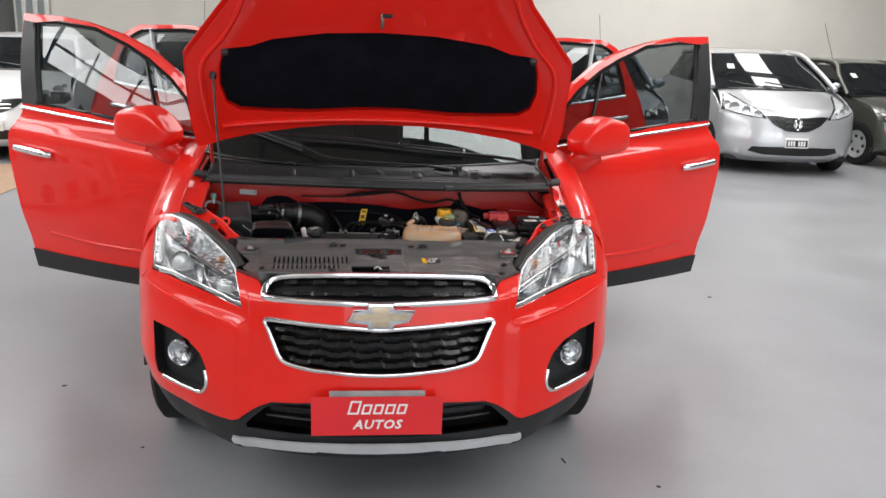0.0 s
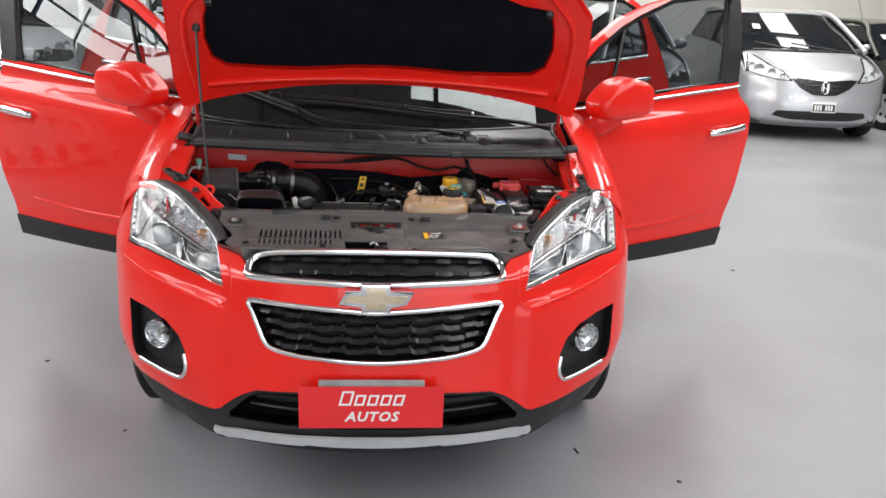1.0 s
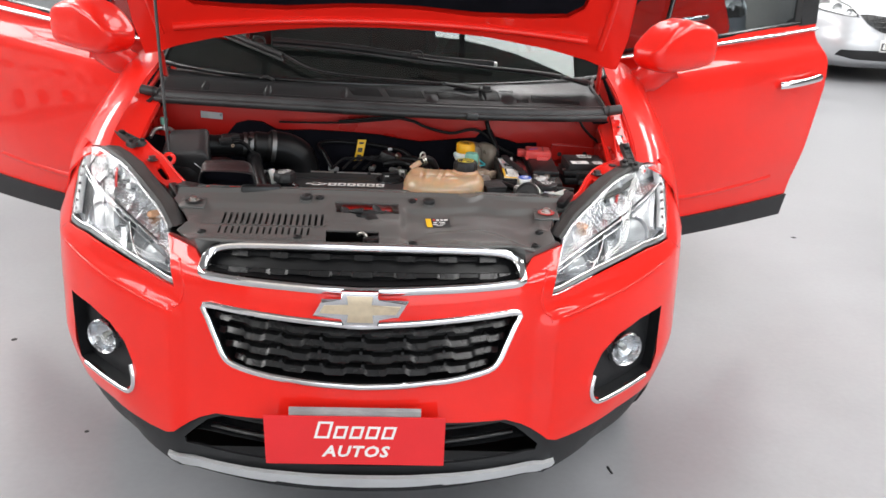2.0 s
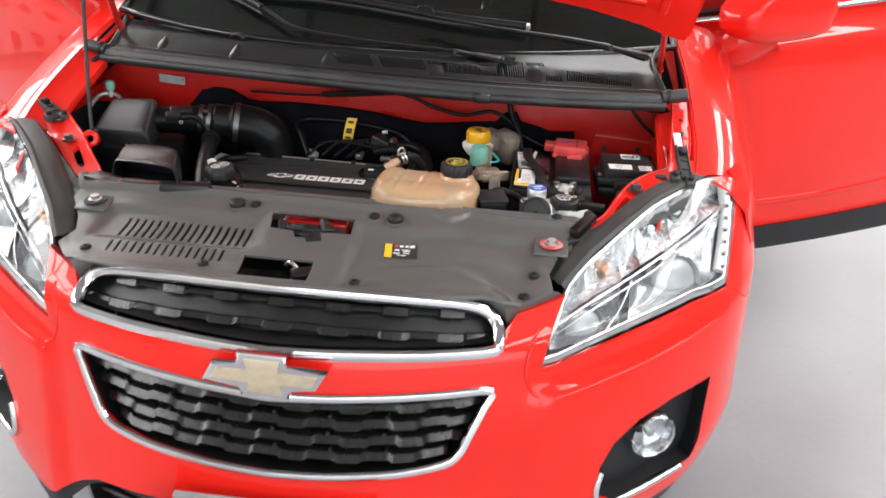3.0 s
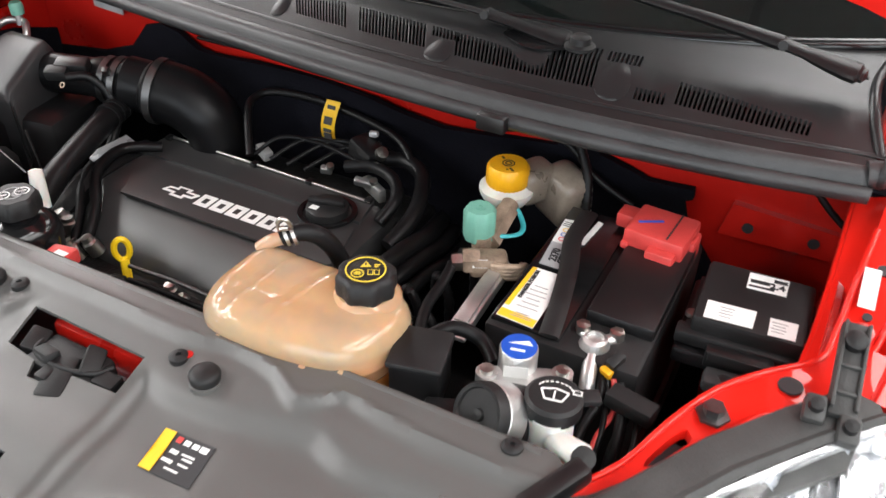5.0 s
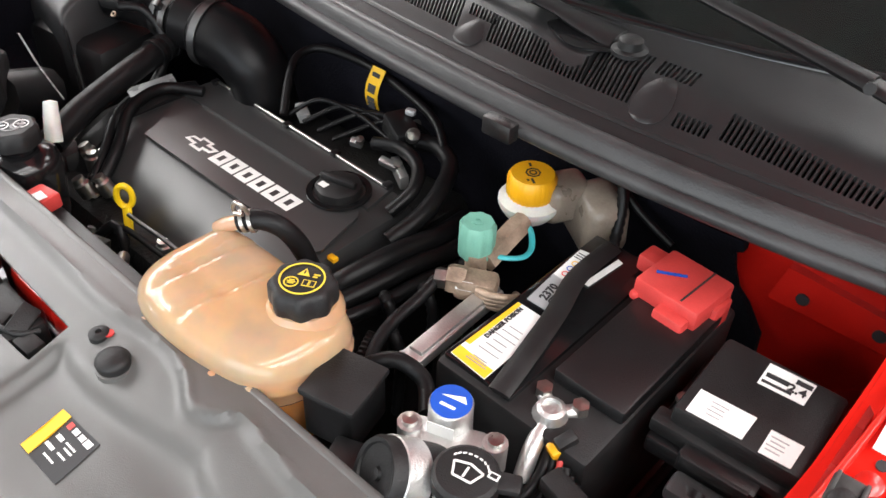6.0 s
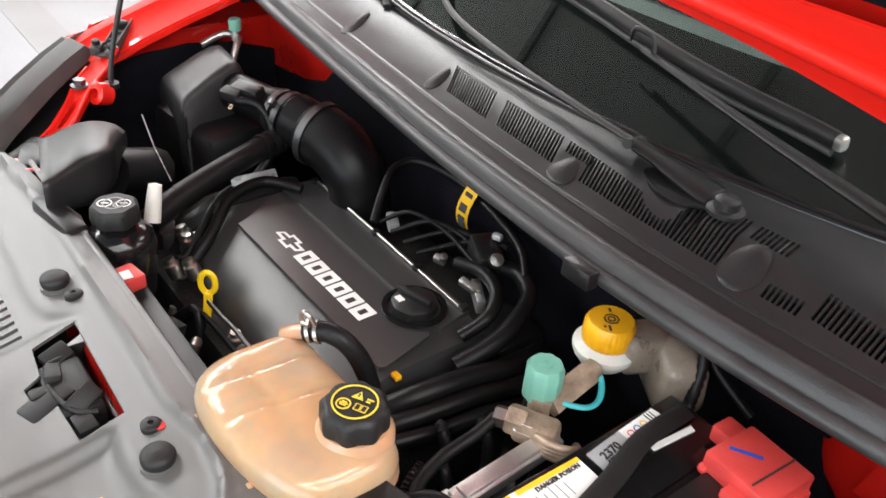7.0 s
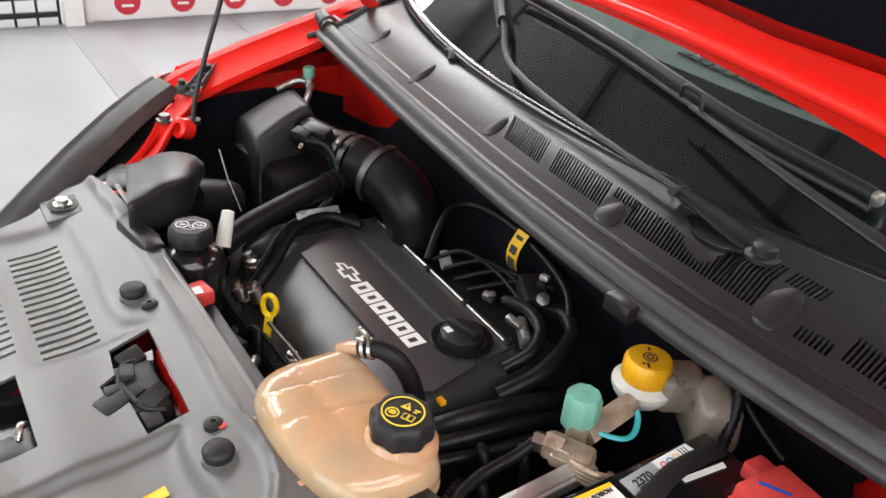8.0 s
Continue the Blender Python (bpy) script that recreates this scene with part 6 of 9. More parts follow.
def cowl():
    back = [(0.657, 0.838), (0.652, 0.91), (0.672, 0.985), (0.60, 0.962), (0.5, 0.925), (0.3, 0.886), (0.0, 0.874), (-0.3, 0.886), (-0.5, 0.925), (-0.60, 0.962), (-0.672, 0.985), (-0.652, 0.91), (-0.656, 0.86)]
    loop = [*[(x, y + 0.004) for x, y in SEAL], *back]
    top = panel("cowl_panel", loop, COWL, CAR, "dark plastic scuttle panel below the windscreen", cowl_slots(), on_cowl, (0, 0, -0.006), 0.03, 30)
    panel("cowl_tray", [(-0.15, 0.76), (0.64, 0.77), (0.64, 0.86), (-0.15, 0.86)], GLOSSBLACK, CAR, "", (), lambda x, y: on_cowl(x, y, -0.022), (0, 0, -0.004), 0.1)
    # moulded half-domes among the slots and along the plain part
    for x, d, rx, ry, h in ((0.160, 0.043, 0.017, 0.016, 0.0025), (0.384, 0.056, 0.019, 0.026, 0.003), (-0.10, 0.047, 0.011, 0.019, 0.0025), (-0.328, 0.040, 0.012, 0.024, 0.0035), (-0.52, 0.045, 0.012, 0.020, 0.003)):
        bm = bmesh.new()
        rings = [[bm.verts.new(on_cowl(x + r * rx * math.cos(a) * (1.0 - 0.35 * r * math.sin(a)), seal_y(x) + d + r * ry * math.sin(a), 0.0012 + h * (1 - r * r) ** 1.3)) for a in [2 * math.pi * k / 20 for k in range(20)]] for r in (1.0, 0.85, 0.65, 0.4, 0.15)]
        rings.insert(0, [bm.verts.new(v.co - Vector((0, 0, 0.004))) for v in rings[0]])
        for p, q in zip(rings, rings[1:]):
            for k in range(20):
                bm.faces.new((p[k], p[(k + 1) % 20], q[(k + 1) % 20], q[k]))
        bm.faces.new(rings[-1])
        part("cowl_dome", bm, COWL, top, "", 60)
    # raised step that borders the slots
    tube("cowl_ridge", [on_cowl(x, seal_y(x) + 0.024, -0.001) for x in [-0.70 + 0.07 * i for i in range(21)]], 0.004, COWL, top, "", 3, flat=0.5)
    lathe("cowl_pin", [(0.0, 0.0), (0.019, 0.0), (0.019, 0.004), (0.013, 0.006), (0.0125, 0.014), (0.010, 0.016), (0.0, 0.016)], CAPBLACK, top, "black round cowl pin", on_cowl(0.324, seal_y(0.324) + 0.101), sides=20)
    tube("cowl_hook", [on_cowl(-0.362, seal_y(-0.362) + 0.104, 0.004), on_cowl(-0.340, seal_y(-0.340) + 0.100, 0.010), on_cowl(-0.318, seal_y(-0.318) + 0.090, 0.003)], 0.007, CAPBLACK, top, "small black clip", 4, flat=0.6)
    # shade of the pocket round the wiper spindle, drawn as a flat black sheet
    panel("wiper_pocket_shade", round2([(0.225, seal_y(0.225) + 0.094), (0.265, seal_y(0.265) + 0.073), (0.302, seal_y(0.302) + 0.080), (0.312, seal_y(0.312) + 0.100), (0.28, seal_y(0.28) + 0.112), (0.24, seal_y(0.24) + 0.112)], 4), GLOSSBLACK, top, "flat black sheet for the shade of the pocket round the wiper spindle", (), lambda x, y: on_cowl(x, y, 0.0015), (0, 0, -0.002), 0.02)
    # rubber seal: a rounded top roll, a groove and a lower lip
    prof = ((0.006, 1.036), (0.001, 1.045), (-0.006, 1.0485), (-0.012, 1.047), (-0.017, 1.042), (-0.0185, 1.035), (-0.020, 1.032), (-0.0235, 1.034), (-0.028, 1.0325), (-0.032, 1.028), (-0.031, 1.021), (-0.026, 1.016), (-0.014, 1.017))
    line = spline([(x, y, 0) for x, y in SEAL], 5)
    lip = grid("bonnet_seal", [[Vector((p.x, p.y + k, z)) for k, z in prof] for p in line], RUBBER, CAR, "thick black rubber bonnet seal", (0, 0.004, -0.003), 50)
    for s in (1, -1):
        x, y = (0.678, 0.769) if s > 0 else (-0.662, 0.832)
        tube("seal_end", [(x - s * 0.012, y - 0.010, 1.040), (x + s * 0.008, y - 0.006, 1.043), (x + s * 0.042, y + 0.0, 1.047)], 0.0145, RUBBER, lip, "", 3)
        lathe("seal_collar", [(0.0150, -0.003), (0.0165, -0.003), (0.0165, 0.003), (0.0150, 0.003)], CAPBLACK, lip, "", (x + s * 0.002, y - 0.007, 1.0425), (0, 90, 0), sides=18)
        # well between the scuttle panel and the wing, its shade put into near-black sheets
        panel("cowl_well_shade", [(s * 0.648, 0.80), (s * 0.722, 0.80), (s * 0.722, 1.16), (s * 0.66, 1.16), (s * 0.648, 1.0)], PAD_SHADE, top, "near-black sheet for the shade in the well beside the scuttle panel", (), lambda u, v: Vector((u, v, 1.0 + 0.12 * (v - 0.8))), (0, 0, -0.006), 0.08)
        panel("well_wall", [(0.81, 0.99), (1.16, 1.0), (1.16, 1.125), (1.0, 1.082), (0.90, 1.055), (0.81, 1.028)], PAD_SHADE, top, "", (), lambda v, z: Vector((CX + s * (0.716 - 0.05 * max(0, v - 0.95)), v, z)), (-s * 0.004, 0, 0), 0.08)
        tube("well_edge", [on_cowl(s * 0.675, 0.79, -0.002), on_cowl(s * 0.657, 0.838, -0.002), on_cowl(s * 0.652, 0.91, 0.0), on_cowl(s * 0.672, 0.985, 0.004)], 0.006, COWL, top, "", 4)
    box("seal_clip", (0.036, 0.016, 0.020), PLASTIC, lip, at=(0.276, 0.695, 1.026), bevel=0.003)

    # wipers: a flat tapered arm, a thin rod and the blade
    def wiper(pivot, elbow, joint, tip, blade, thick):
        p, e = Vector(pivot), Vector(elbow)
        way = (p - e).normalized()
        arm = tube("wiper_arm", [p + way * 0.024, p + way * 0.012, p, p.lerp(e, 0.5), e], [0.004] * 2 + [0.015] * 2 + [0.022] * 4 + [0.0225, 0.021, 0.020, 0.018, 0.016] + [0.013] * 4, WIPER, CAR, "black wiper arm", 4, flat=0.42)
        lathe("hinge_pin", [(0.0, -0.015), (0.0055, -0.015), (0.0055, 0.015), (0.0, 0.015)], CAPBLACK, arm, "", e, (80, 0, 8), sides=12)
        run = spline([elbow, *tip, joint], 6)
        n = len(run)
        part("rod", bm_tube(bmesh.new(), run, [thick + (0.005 - thick) * min(1, i / (n * 0.75)) for i in range(n)], 10, flat=0.6), WIPER, arm)
        tube("blade", blade, 0.0085, WIPER, arm, "black wiper blade", 6, flat=1.2)
        tube("blade_rubber", [Vector(q) - Vector((0, 0.004, 0.012)) for q in blade], 0.004, RUBBER, arm, "", 6)
        box("blade_end", (0.020, 0.014, 0.016), STEEL, arm, "bright blade end", at=blade[0], turn=(10, 0, -10), bevel=0.004)
        tube("blade_hook", [Vector(joint) + Vector((-0.024, 0.004, 0.004)), Vector(joint) + Vector((-0.018, 0.0, 0.020)), Vector(joint) + Vector((0.010, -0.002, 0.018)), Vector(joint) + Vector((0.016, -0.002, 0.0))], 0.0022, WIPER, arm, "", 3, flat=1.5)
    wiper((0.290, 0.849, 1.078), (0.195, 0.843, 1.092), (-0.378, 0.995, 1.170), [(-0.025, 0.864, 1.098), (-0.193, 0.892, 1.110), (-0.286, 0.944, 1.139)], [(-0.60, 1.135, 1.213), (-0.50, 1.07, 1.190), (-0.378, 0.997, 1.160), (-0.30, 0.95, 1.141)], 0.006)
    wiper((0.617, 0.846, 1.110), (0.547, 0.853, 1.122), (0.115, 0.930, 1.152), [(0.46, 0.862, 1.131), (0.32, 0.888, 1.138), (0.20, 0.912, 1.146)], [(0.352, 0.952, 1.137), (0.318, 0.953, 1.139), (0.163, 0.957, 1.147), (-0.072, 0.988, 1.166), (-0.22, 1.003, 1.174), (-0.34, 1.015, 1.178)], 0.0135)


def engine():
    xs = [-0.312, -0.306, -0.29, -0.265, -0.24, -0.2, -0.15, -0.1, 0.0, 0.09, 0.118, 0.128]
    prof = [(0.497, 0.70), (0.502, 0.755), (0.510, 0.780), (0.525, 0.796), (0.548, 0.811), (0.573, 0.823), (0.60, 0.830), (0.66, 0.831), (0.70, 0.83), (0.735, 0.829), (0.742, 0.80), (0.745, 0.74)]
    rows = []
    for y, z in prof:
        rows.append([Vector((x, y + (0.05 * ((x + 0.2) / 0.11) ** 2 * 0.4 if x < -0.2 and y < 0.6 else 0), z - 0.5 * max(0, -0.14 - x) ** 2 * min(1, max(0, (0.595 - y) / 0.06)) - (0.0 if -0.3 < x < 0.1 else 0.008 if -0.308 < x < 0.12 else 0.035))) for x in xs])
    cover = lifted(grid("engine_cover", rows, ENGINECOVER, CAR, "black plastic engine cover with pale lettering", (0, 0, -0.01), 50), "engine cover")
    plate = panel("cover_plate", [(-0.239, 0.582), (-0.246, 0.60), (-0.288, 0.666), (-0.276, 0.671), (0.091, 0.671), (0.098, 0.664), (0.116, 0.59), (0.112, 0.583), (-0.15, 0.582)], ENGINECOVER, cover, "satin black centre plate", (), lambda x, y: Vector((x, y, 0.8345)), (0, 0, -0.004), 0.1, 30)
    rear = panel("rear_cover", [(-0.30, 0.683), (0.095, 0.683), (0.085, 0.737), (-0.295, 0.74)], ENGINECOVER, cover, "", (), lambda x, y: Vector((x, y, 0.835)), (0, 0, -0.006), 0.1, 30)
    tube("seam_rod", [(-0.288, 0.735, 0.838), (-0.1, 0.732, 0.838), (0.084, 0.728, 0.838)], 0.0022, STEEL, cover)
    for x in (-0.285, -0.12, -0.02, 0.08):
        box("seam_clip", (0.01, 0.012, 0.006), PLASTIC, cover, at=(x, 0.732, 0.838), bevel=0.001)
    # the trade lettering as plain blocks, the cross as a plain outline
    x = -0.124
    for i in range(6):
        slanted_frame("letter_bar", x, 0.6085, 0.0236, 0.0270, 0.0072, 0.0, LETTER, plate, pose(0, 0, 0.8346, 0, 0, 0.5))
        x += 0.0272
    cross = [(-0.03, -0.006), (-0.024, 0.006), (-0.011, 0.0065), (-0.012, 0.0125), (0.012, 0.0125), (0.011, 0.0065), (0.03, 0.006), (0.024, -0.006), (0.011, -0.0065), (0.012, -0.0125), (-0.012, -0.0125), (-0.011, -0.0065)]
    prism("emblem_outline", cross, 0.0006, LETTER, plate, "pale outline of a plain cross", pose(-0.163, 0.6215, 0.8346))
    prism("emblem_inner", inset2(cross, 0.0042), 0.0004, ENGINECOVER, plate, "", pose(-0.163, 0.6215, 0.8351))
    cap = lathe("oil_cap", [(0.0, 0.0), (0.030, 0.0), (0.029, 0.010), (0.024, 0.014), (0.0, 0.014)], CAPBLACK, cover, "black oil filler cap", (0.045, 0.681, 0.836), lobes=8, lobe=0.02, sides=32)
    box("cap_grip", (0.052, 0.010, 0.010), CAPBLACK, cap, at=(0.045, 0.681, 0.853), turn=(0, 0, 15), bevel=0.003)
    box("cap_mark", (0.012, 0.009, 0.0006), LETTER, cap, at=(0.036, 0.664, 0.8505), bevel=0.0)
    lathe("cap_well", [(0.033, 0.0), (0.042, 0.0), (0.041, 0.003), (0.034, 0.003)], GLOSSBLACK, cover, "", (0.045, 0.681, 0.8358), sides=32)
    box("orange_tab", (0.012, 0.008, 0.006), YELLOW, cover, at=(0.124, 0.600, 0.822), bevel=0.001)
    box("data_plate", (0.068, 0.026, 0.001), LAMPGREY, cover, "worn pale data plate", at=(-0.325, 0.650, 0.847), turn=(0, -8, 72), bevel=0.0)
    for x, y, z in ((-0.288, 0.524, 0.80), (-0.262, 0.515, 0.776), (-0.084, 0.50, 0.776), (-0.31, 0.56, 0.80), (-0.33, 0.60, 0.80)):
        lathe("bolt", [(0.0, -0.02), (0.010, -0.02), (0.010, 0.0), (0.007, 0.002), (0.007, 0.008), (0.0, 0.009)], STEEL, cover, "bright flange bolt", (x, y, z), sides=12)
    # engine block and head below the cover
    block = box("engine_block", (0.5, 0.30, 0.34), DIRTY, CAR, "dark engine block below its cover", at=(-0.09, 0.62, 0.60), bevel=0.02)
    box("manifold", (0.44, 0.09, 0.08), DIRTY, block, at=(-0.08, 0.79, 0.76), bevel=0.02)
    box("timing_cover", (0.06, 0.25, 0.28), PLASTIC, block, at=(-0.345, 0.62, 0.66), bevel=0.02)
    for i in range(5):
        tube("runner", [(-0.25 + 0.09 * i, 0.75, 0.72), (-0.25 + 0.09 * i, 0.80, 0.765), (-0.25 + 0.09 * i, 0.84, 0.72)], 0.022, PLASTIC, block, "", 4)
    # dipstick
    ring = [(-0.157 + 0.0060 * math.cos(a), 0.4985 + 0.0075 * math.cos(a), 0.815 + 0.0165 * math.sin(a)) for a in [2 * math.pi * k / 18 for k in range(18)]]
    bm = bm_tube(bmesh.new(), ring, 0.0042, 8, True, up=(0, 1, 0))
    bm_tube(bm, [(-0.155, 0.497, 0.800), (-0.150, 0.492, 0.78), (-0.142, 0.484, 0.755)], 0.0062, 8, flat=0.7)
    bm_lathe(bm, [(0.0, 0.0), (0.013, 0.0), (0.0135, 0.004), (0.011, 0.010), (0.0, 0.012)], 14, pose(-0.140, 0.482, 0.745, 0, -12, 0))
    lifted(part("dipstick", bm, DIPYELLOW, CAR, "yellow ring-topped dipstick in the engine"), "dipstick")
    tube("dipstick_tube", [(-0.139, 0.481, 0.748), (-0.13, 0.475, 0.70), (-0.125, 0.48, 0.62)], 0.006, STEEL, CAR, "", 4)


def coolant_tank():
    outline = [(0.110, 0.372), (0.092, 0.402), (0.090, 0.440), (0.100, 0.474), (0.130, 0.492), (0.20, 0.496), (0.268, 0.494), (0.296, 0.474), (0.301, 0.436), (0.290, 0.398), (0.262, 0.376), (0.205, 0.364), (0.150, 0.362)]
    loop = round2(outline, 4)
    cx, cy, n = 0.20, 0.430, len(loop)

    def depth(x, y):
        """How far a point lies inside the outline."""
        best = 1.0
        for (ax, ay), (bx, by) in zip(loop, loop[1:] + loop[:1]):
            ex, ey = bx - ax, by - ay
            t = min(max(((x - ax) * ex + (y - ay) * ey) / (ex * ex + ey * ey), 0), 1)
            best = min(best, math.hypot(x - ax - t * ex, y - ay - t * ey))
        return best

    def crown(x, y):
        """Domed top: soft shoulders, moulded grooves, a raised corner under the nozzle."""
        d = min(depth(x, y) / 0.034, 1)
        z = 0.905 + 0.027 * math.sqrt(max(0, 1 - (1 - d) ** 2))
        z += 0.007 * math.exp(-((x - 0.118) / 0.026) ** 2 - ((y - 0.474) / 0.024) ** 2)
        for gx, lean in ((0.142, 0.10), (0.190, 0.16)):
            u = (x - gx - lean * (y - 0.43)) / 0.0032
            z -= 0.0035 * math.exp(-u * u) * min(1, d * 1.6)
            z += 0.0016 * math.exp(-((abs(u) - 2.0) / 0.8) ** 2) * d
        v = (y - 0.418 - 0.08 * (x - 0.2)) / 0.0035
        z -= 0.0022 * math.exp(-v * v) * edge(-x, -0.205, 0.006) * d
        z -= 0.0022 * edge(x, 0.195, 0.004) * edge(-y, -0.432, 0.005) * d
        return Vector((x, y, z))

    tank = lifted(panel("coolant_tank", loop, TANK, CAR, "amber stained plastic coolant tank with a black cap", (), crown, (0, 0, -0.002), 0.006, 60), "coolant tank")

    def shell(name, rings, mat, label):
        bm = bmesh.new()
        vs = [[bm.verts.new((cx + (x - cx) * k, cy + (y - cy) * k, z)) for x, y in loop] for k, z in rings]
        for a, b in zip(vs, vs[1:]):
            for j in range(n):
                bm.faces.new((a[j], a[(j + 1) % n], b[(j + 1) % n], b[j]))
        return bm
    upper = shell("upper_shell", ((0.985, 0.872), (0.992, 0.884), (1.010, 0.886), (1.012, 0.890), (0.996, 0.892), (1.0, 0.899), (0.998, 0.9045)), TANK, "")
    part("upper_shell", upper, TANK, tank, "amber side wall with its weld seam", 50)
    low = shell("lower_shell", ((0.86, 0.80), (0.95, 0.812), (0.978, 0.835), (0.984, 0.871)), TANKLOW, "")
    part("lower_shell", low, TANKLOW, tank, "orange stained lower half", 50)
    for x, y in ((0.135, 0.3615), (0.185, 0.3600), (0.235, 0.3665), (0.272, 0.3800)):
        bm = bm_box(bmesh.new(), (0.010, 0.008, 0.030), pose(x, y, 0.884), 0.003)
        part("tank_rib", bm, TANK, tank)
    c = (0.251, 0.461, 0.928)
    lathe("tank_neck", [(0.037, -0.012), (0.0365, 0.0), (0.033, 0.005), (0.031, 0.008), (0.0, 0.008)], TANK, tank, "clear filler neck", c, sides=28)
    cap = lathe("cap", [(0.0, 0.006), (0.0295, 0.006), (0.0305, 0.013), (0.0300, 0.026), (0.0265, 0.031), (0.024, 0.0318), (0.0, 0.0318)], CAPBLACK, tank, "black scalloped filler cap", c, lobes=8, lobe=0.05, sides=64)
    top_z = c[2] + 0.0322
    lathe("cap_print", [(0.0192, 0.0), (0.0208, 0.0), (0.0208, 0.0005), (0.0192, 0.0005)], YELLOWPRINT, cap, "yellow printed warning signs", (c[0], c[1], top_z), sides=36)
    m = pose(c[0], c[1], top_z, 0, 0, 30)
    prism("cap_sign", [(-0.0055, 0.004), (0.0055, 0.004), (0.0, 0.0135)], 0.0005, YELLOWPRINT, cap, "", m)
    prism("cap_sign", [(-0.0007, 0.0062), (0.0007, 0.0062), (0.0007, 0.0105), (-0.0007, 0.0105)], 0.0003, CAPBLACK, cap, "", m @ pose(0, 0, 0.0005))
    for a, b in ((0.002, 0.0078), (0.0083, 0.0140)):
        prism("cap_sign", [(a, -0.009), (b, -0.009), (b, -0.001), (a, -0.001)], 0.0005, YELLOWPRINT, cap, "", m)
        prism("cap_sign", [(a + 0.0009, -0.0081), (b - 0.0009, -0.0081), (b - 0.0009, -0.0019), (a + 0.0009, -0.0019)], 0.0003, CAPBLACK, cap, "", m @ pose(0, 0, 0.0004))
    lathe("cap_sign", [(0.0055, 0.0), (0.0068, 0.0), (0.0068, 0.0005), (0.0055, 0.0005)], YELLOWPRINT, cap, "", m @ Vector((-0.0080, -0.0065, 0)), sides=20)
    for w, y in ((0.006, -0.0085), (0.008, -0.0065), (0.005, -0.0045)):
        prism("cap_sign", [(-0.008 - w / 2, y), (-0.008 + w / 2, y), (-0.008 + w / 2, y + 0.0012), (-0.008 - w / 2, y + 0.0012)], 0.0005, YELLOWPRINT, cap, "", m)
    for k in range(2):
        prism("cap_sign", [(0.0085, 0.0065 - 0.003 * k), (0.0145 - 0.002 * k, 0.0065 - 0.003 * k), (0.0145 - 0.002 * k, 0.0082 - 0.003 * k), (0.0085, 0.0082 - 0.003 * k)], 0.0005, YELLOWPRINT, cap, "", m)
    hose = tube("tank_hose", [(0.131, 0.480, 0.945), (0.145, 0.493, 0.950), (0.162, 0.507, 0.942), (0.174, 0.520, 0.915), (0.178, 0.530, 0.87), (0.176, 0.535, 0.80)], 0.0105, HOSE, CAR, "black coolant hose", 6)
    tube("tank_nozzle", [(0.108, 0.470, 0.930), (0.119, 0.475, 0.939), (0.132, 0.482, 0.945)], 0.008, TANK, tank, "", 3)
    for o in (-0.004, 0.004):
        lathe("hose_clamp", [(0.0108, -0.0018), (0.0122, -0.0018), (0.0122, 0.0018), (0.0108, 0.0018)], STEEL, hose, "steel hose clamp", (0.138 + o * 0.7, 0.486 + o * 0.7, 0.948), (0, 75, 45), sides=18)
    tube("clamp_ear", [(0.132, 0.478, 0.957), (0.131, 0.476, 0.966), (0.136, 0.477, 0.974), (0.142, 0.480, 0.970), (0.143, 0.484, 0.960)], 0.0024, STEEL, hose, "", 3)
    tube("clamp_ear", [(0.136, 0.474, 0.962), (0.146, 0.476, 0.965)], 0.0022, STEEL, hose, "", 2)


def brake_reservoir():
    c = (0.267, 0.776, 0.0)
    body = lifted(lathe("brake_reservoir", [(0.0, 0.868), (0.020, 0.868), (0.027, 0.874), (0.034, 0.884), (0.0365, 0.890), (0.0365, 0.895), (0.030, 0.899), (0.025, 0.903), (0.0, 0.903)], WHITEPLASTIC, CAR, "milky brake fluid reservoir with a yellow cap", c, sides=28), "fluid reservoir")
    cap = lathe("cap", [(0.0, 0.900), (0.0270, 0.900), (0.0282, 0.905), (0.0278, 0.924), (0.0245, 0.929), (0.0, 0.929)], YELLOW, body, "yellow ribbed cap", c, lobes=30, lobe=0.014, sides=90)
    for r in (0.0088, 0.0046):
        lathe("cap_mark", [(r - 0.0016, 0.0), (r, 0.0), (r, 0.0005), (r - 0.0016, 0.0005)], INK, cap, "", (c[0], c[1], 0.9292), sides=8 if r > 0.005 else 16)
    for x, y, w in ((-0.012, 0.010, 0.006), (0.010, -0.013, 0.009), (0.005, -0.0155, 0.003)):
        box("cap_mark", (w, 0.0026, 0.0005), INK, cap, at=(c[0] + x, c[1] + y, 0.9294), turn=(0, 0, -35), bevel=0.0)
    # stained tank body that slopes away behind the filler
    bm = bm_box(bmesh.new(), (0.050, 0.058, 0.050), pose(0.292, 0.806, 0.896, 0, 6, -28), 0.012, 0.9, 4)
    part("reservoir_neck", bm, SMOKE, body, "smoky plastic neck of the reservoir")
    bm = bm_box(bmesh.new(), (0.078, 0.062, 0.075), pose(0.331, 0.822, 0.880, 4, 10, -28), 0.018, 0.82, 4)
    part("reservoir_body", bm, SMOKE, body, "brown stained clear tank body")


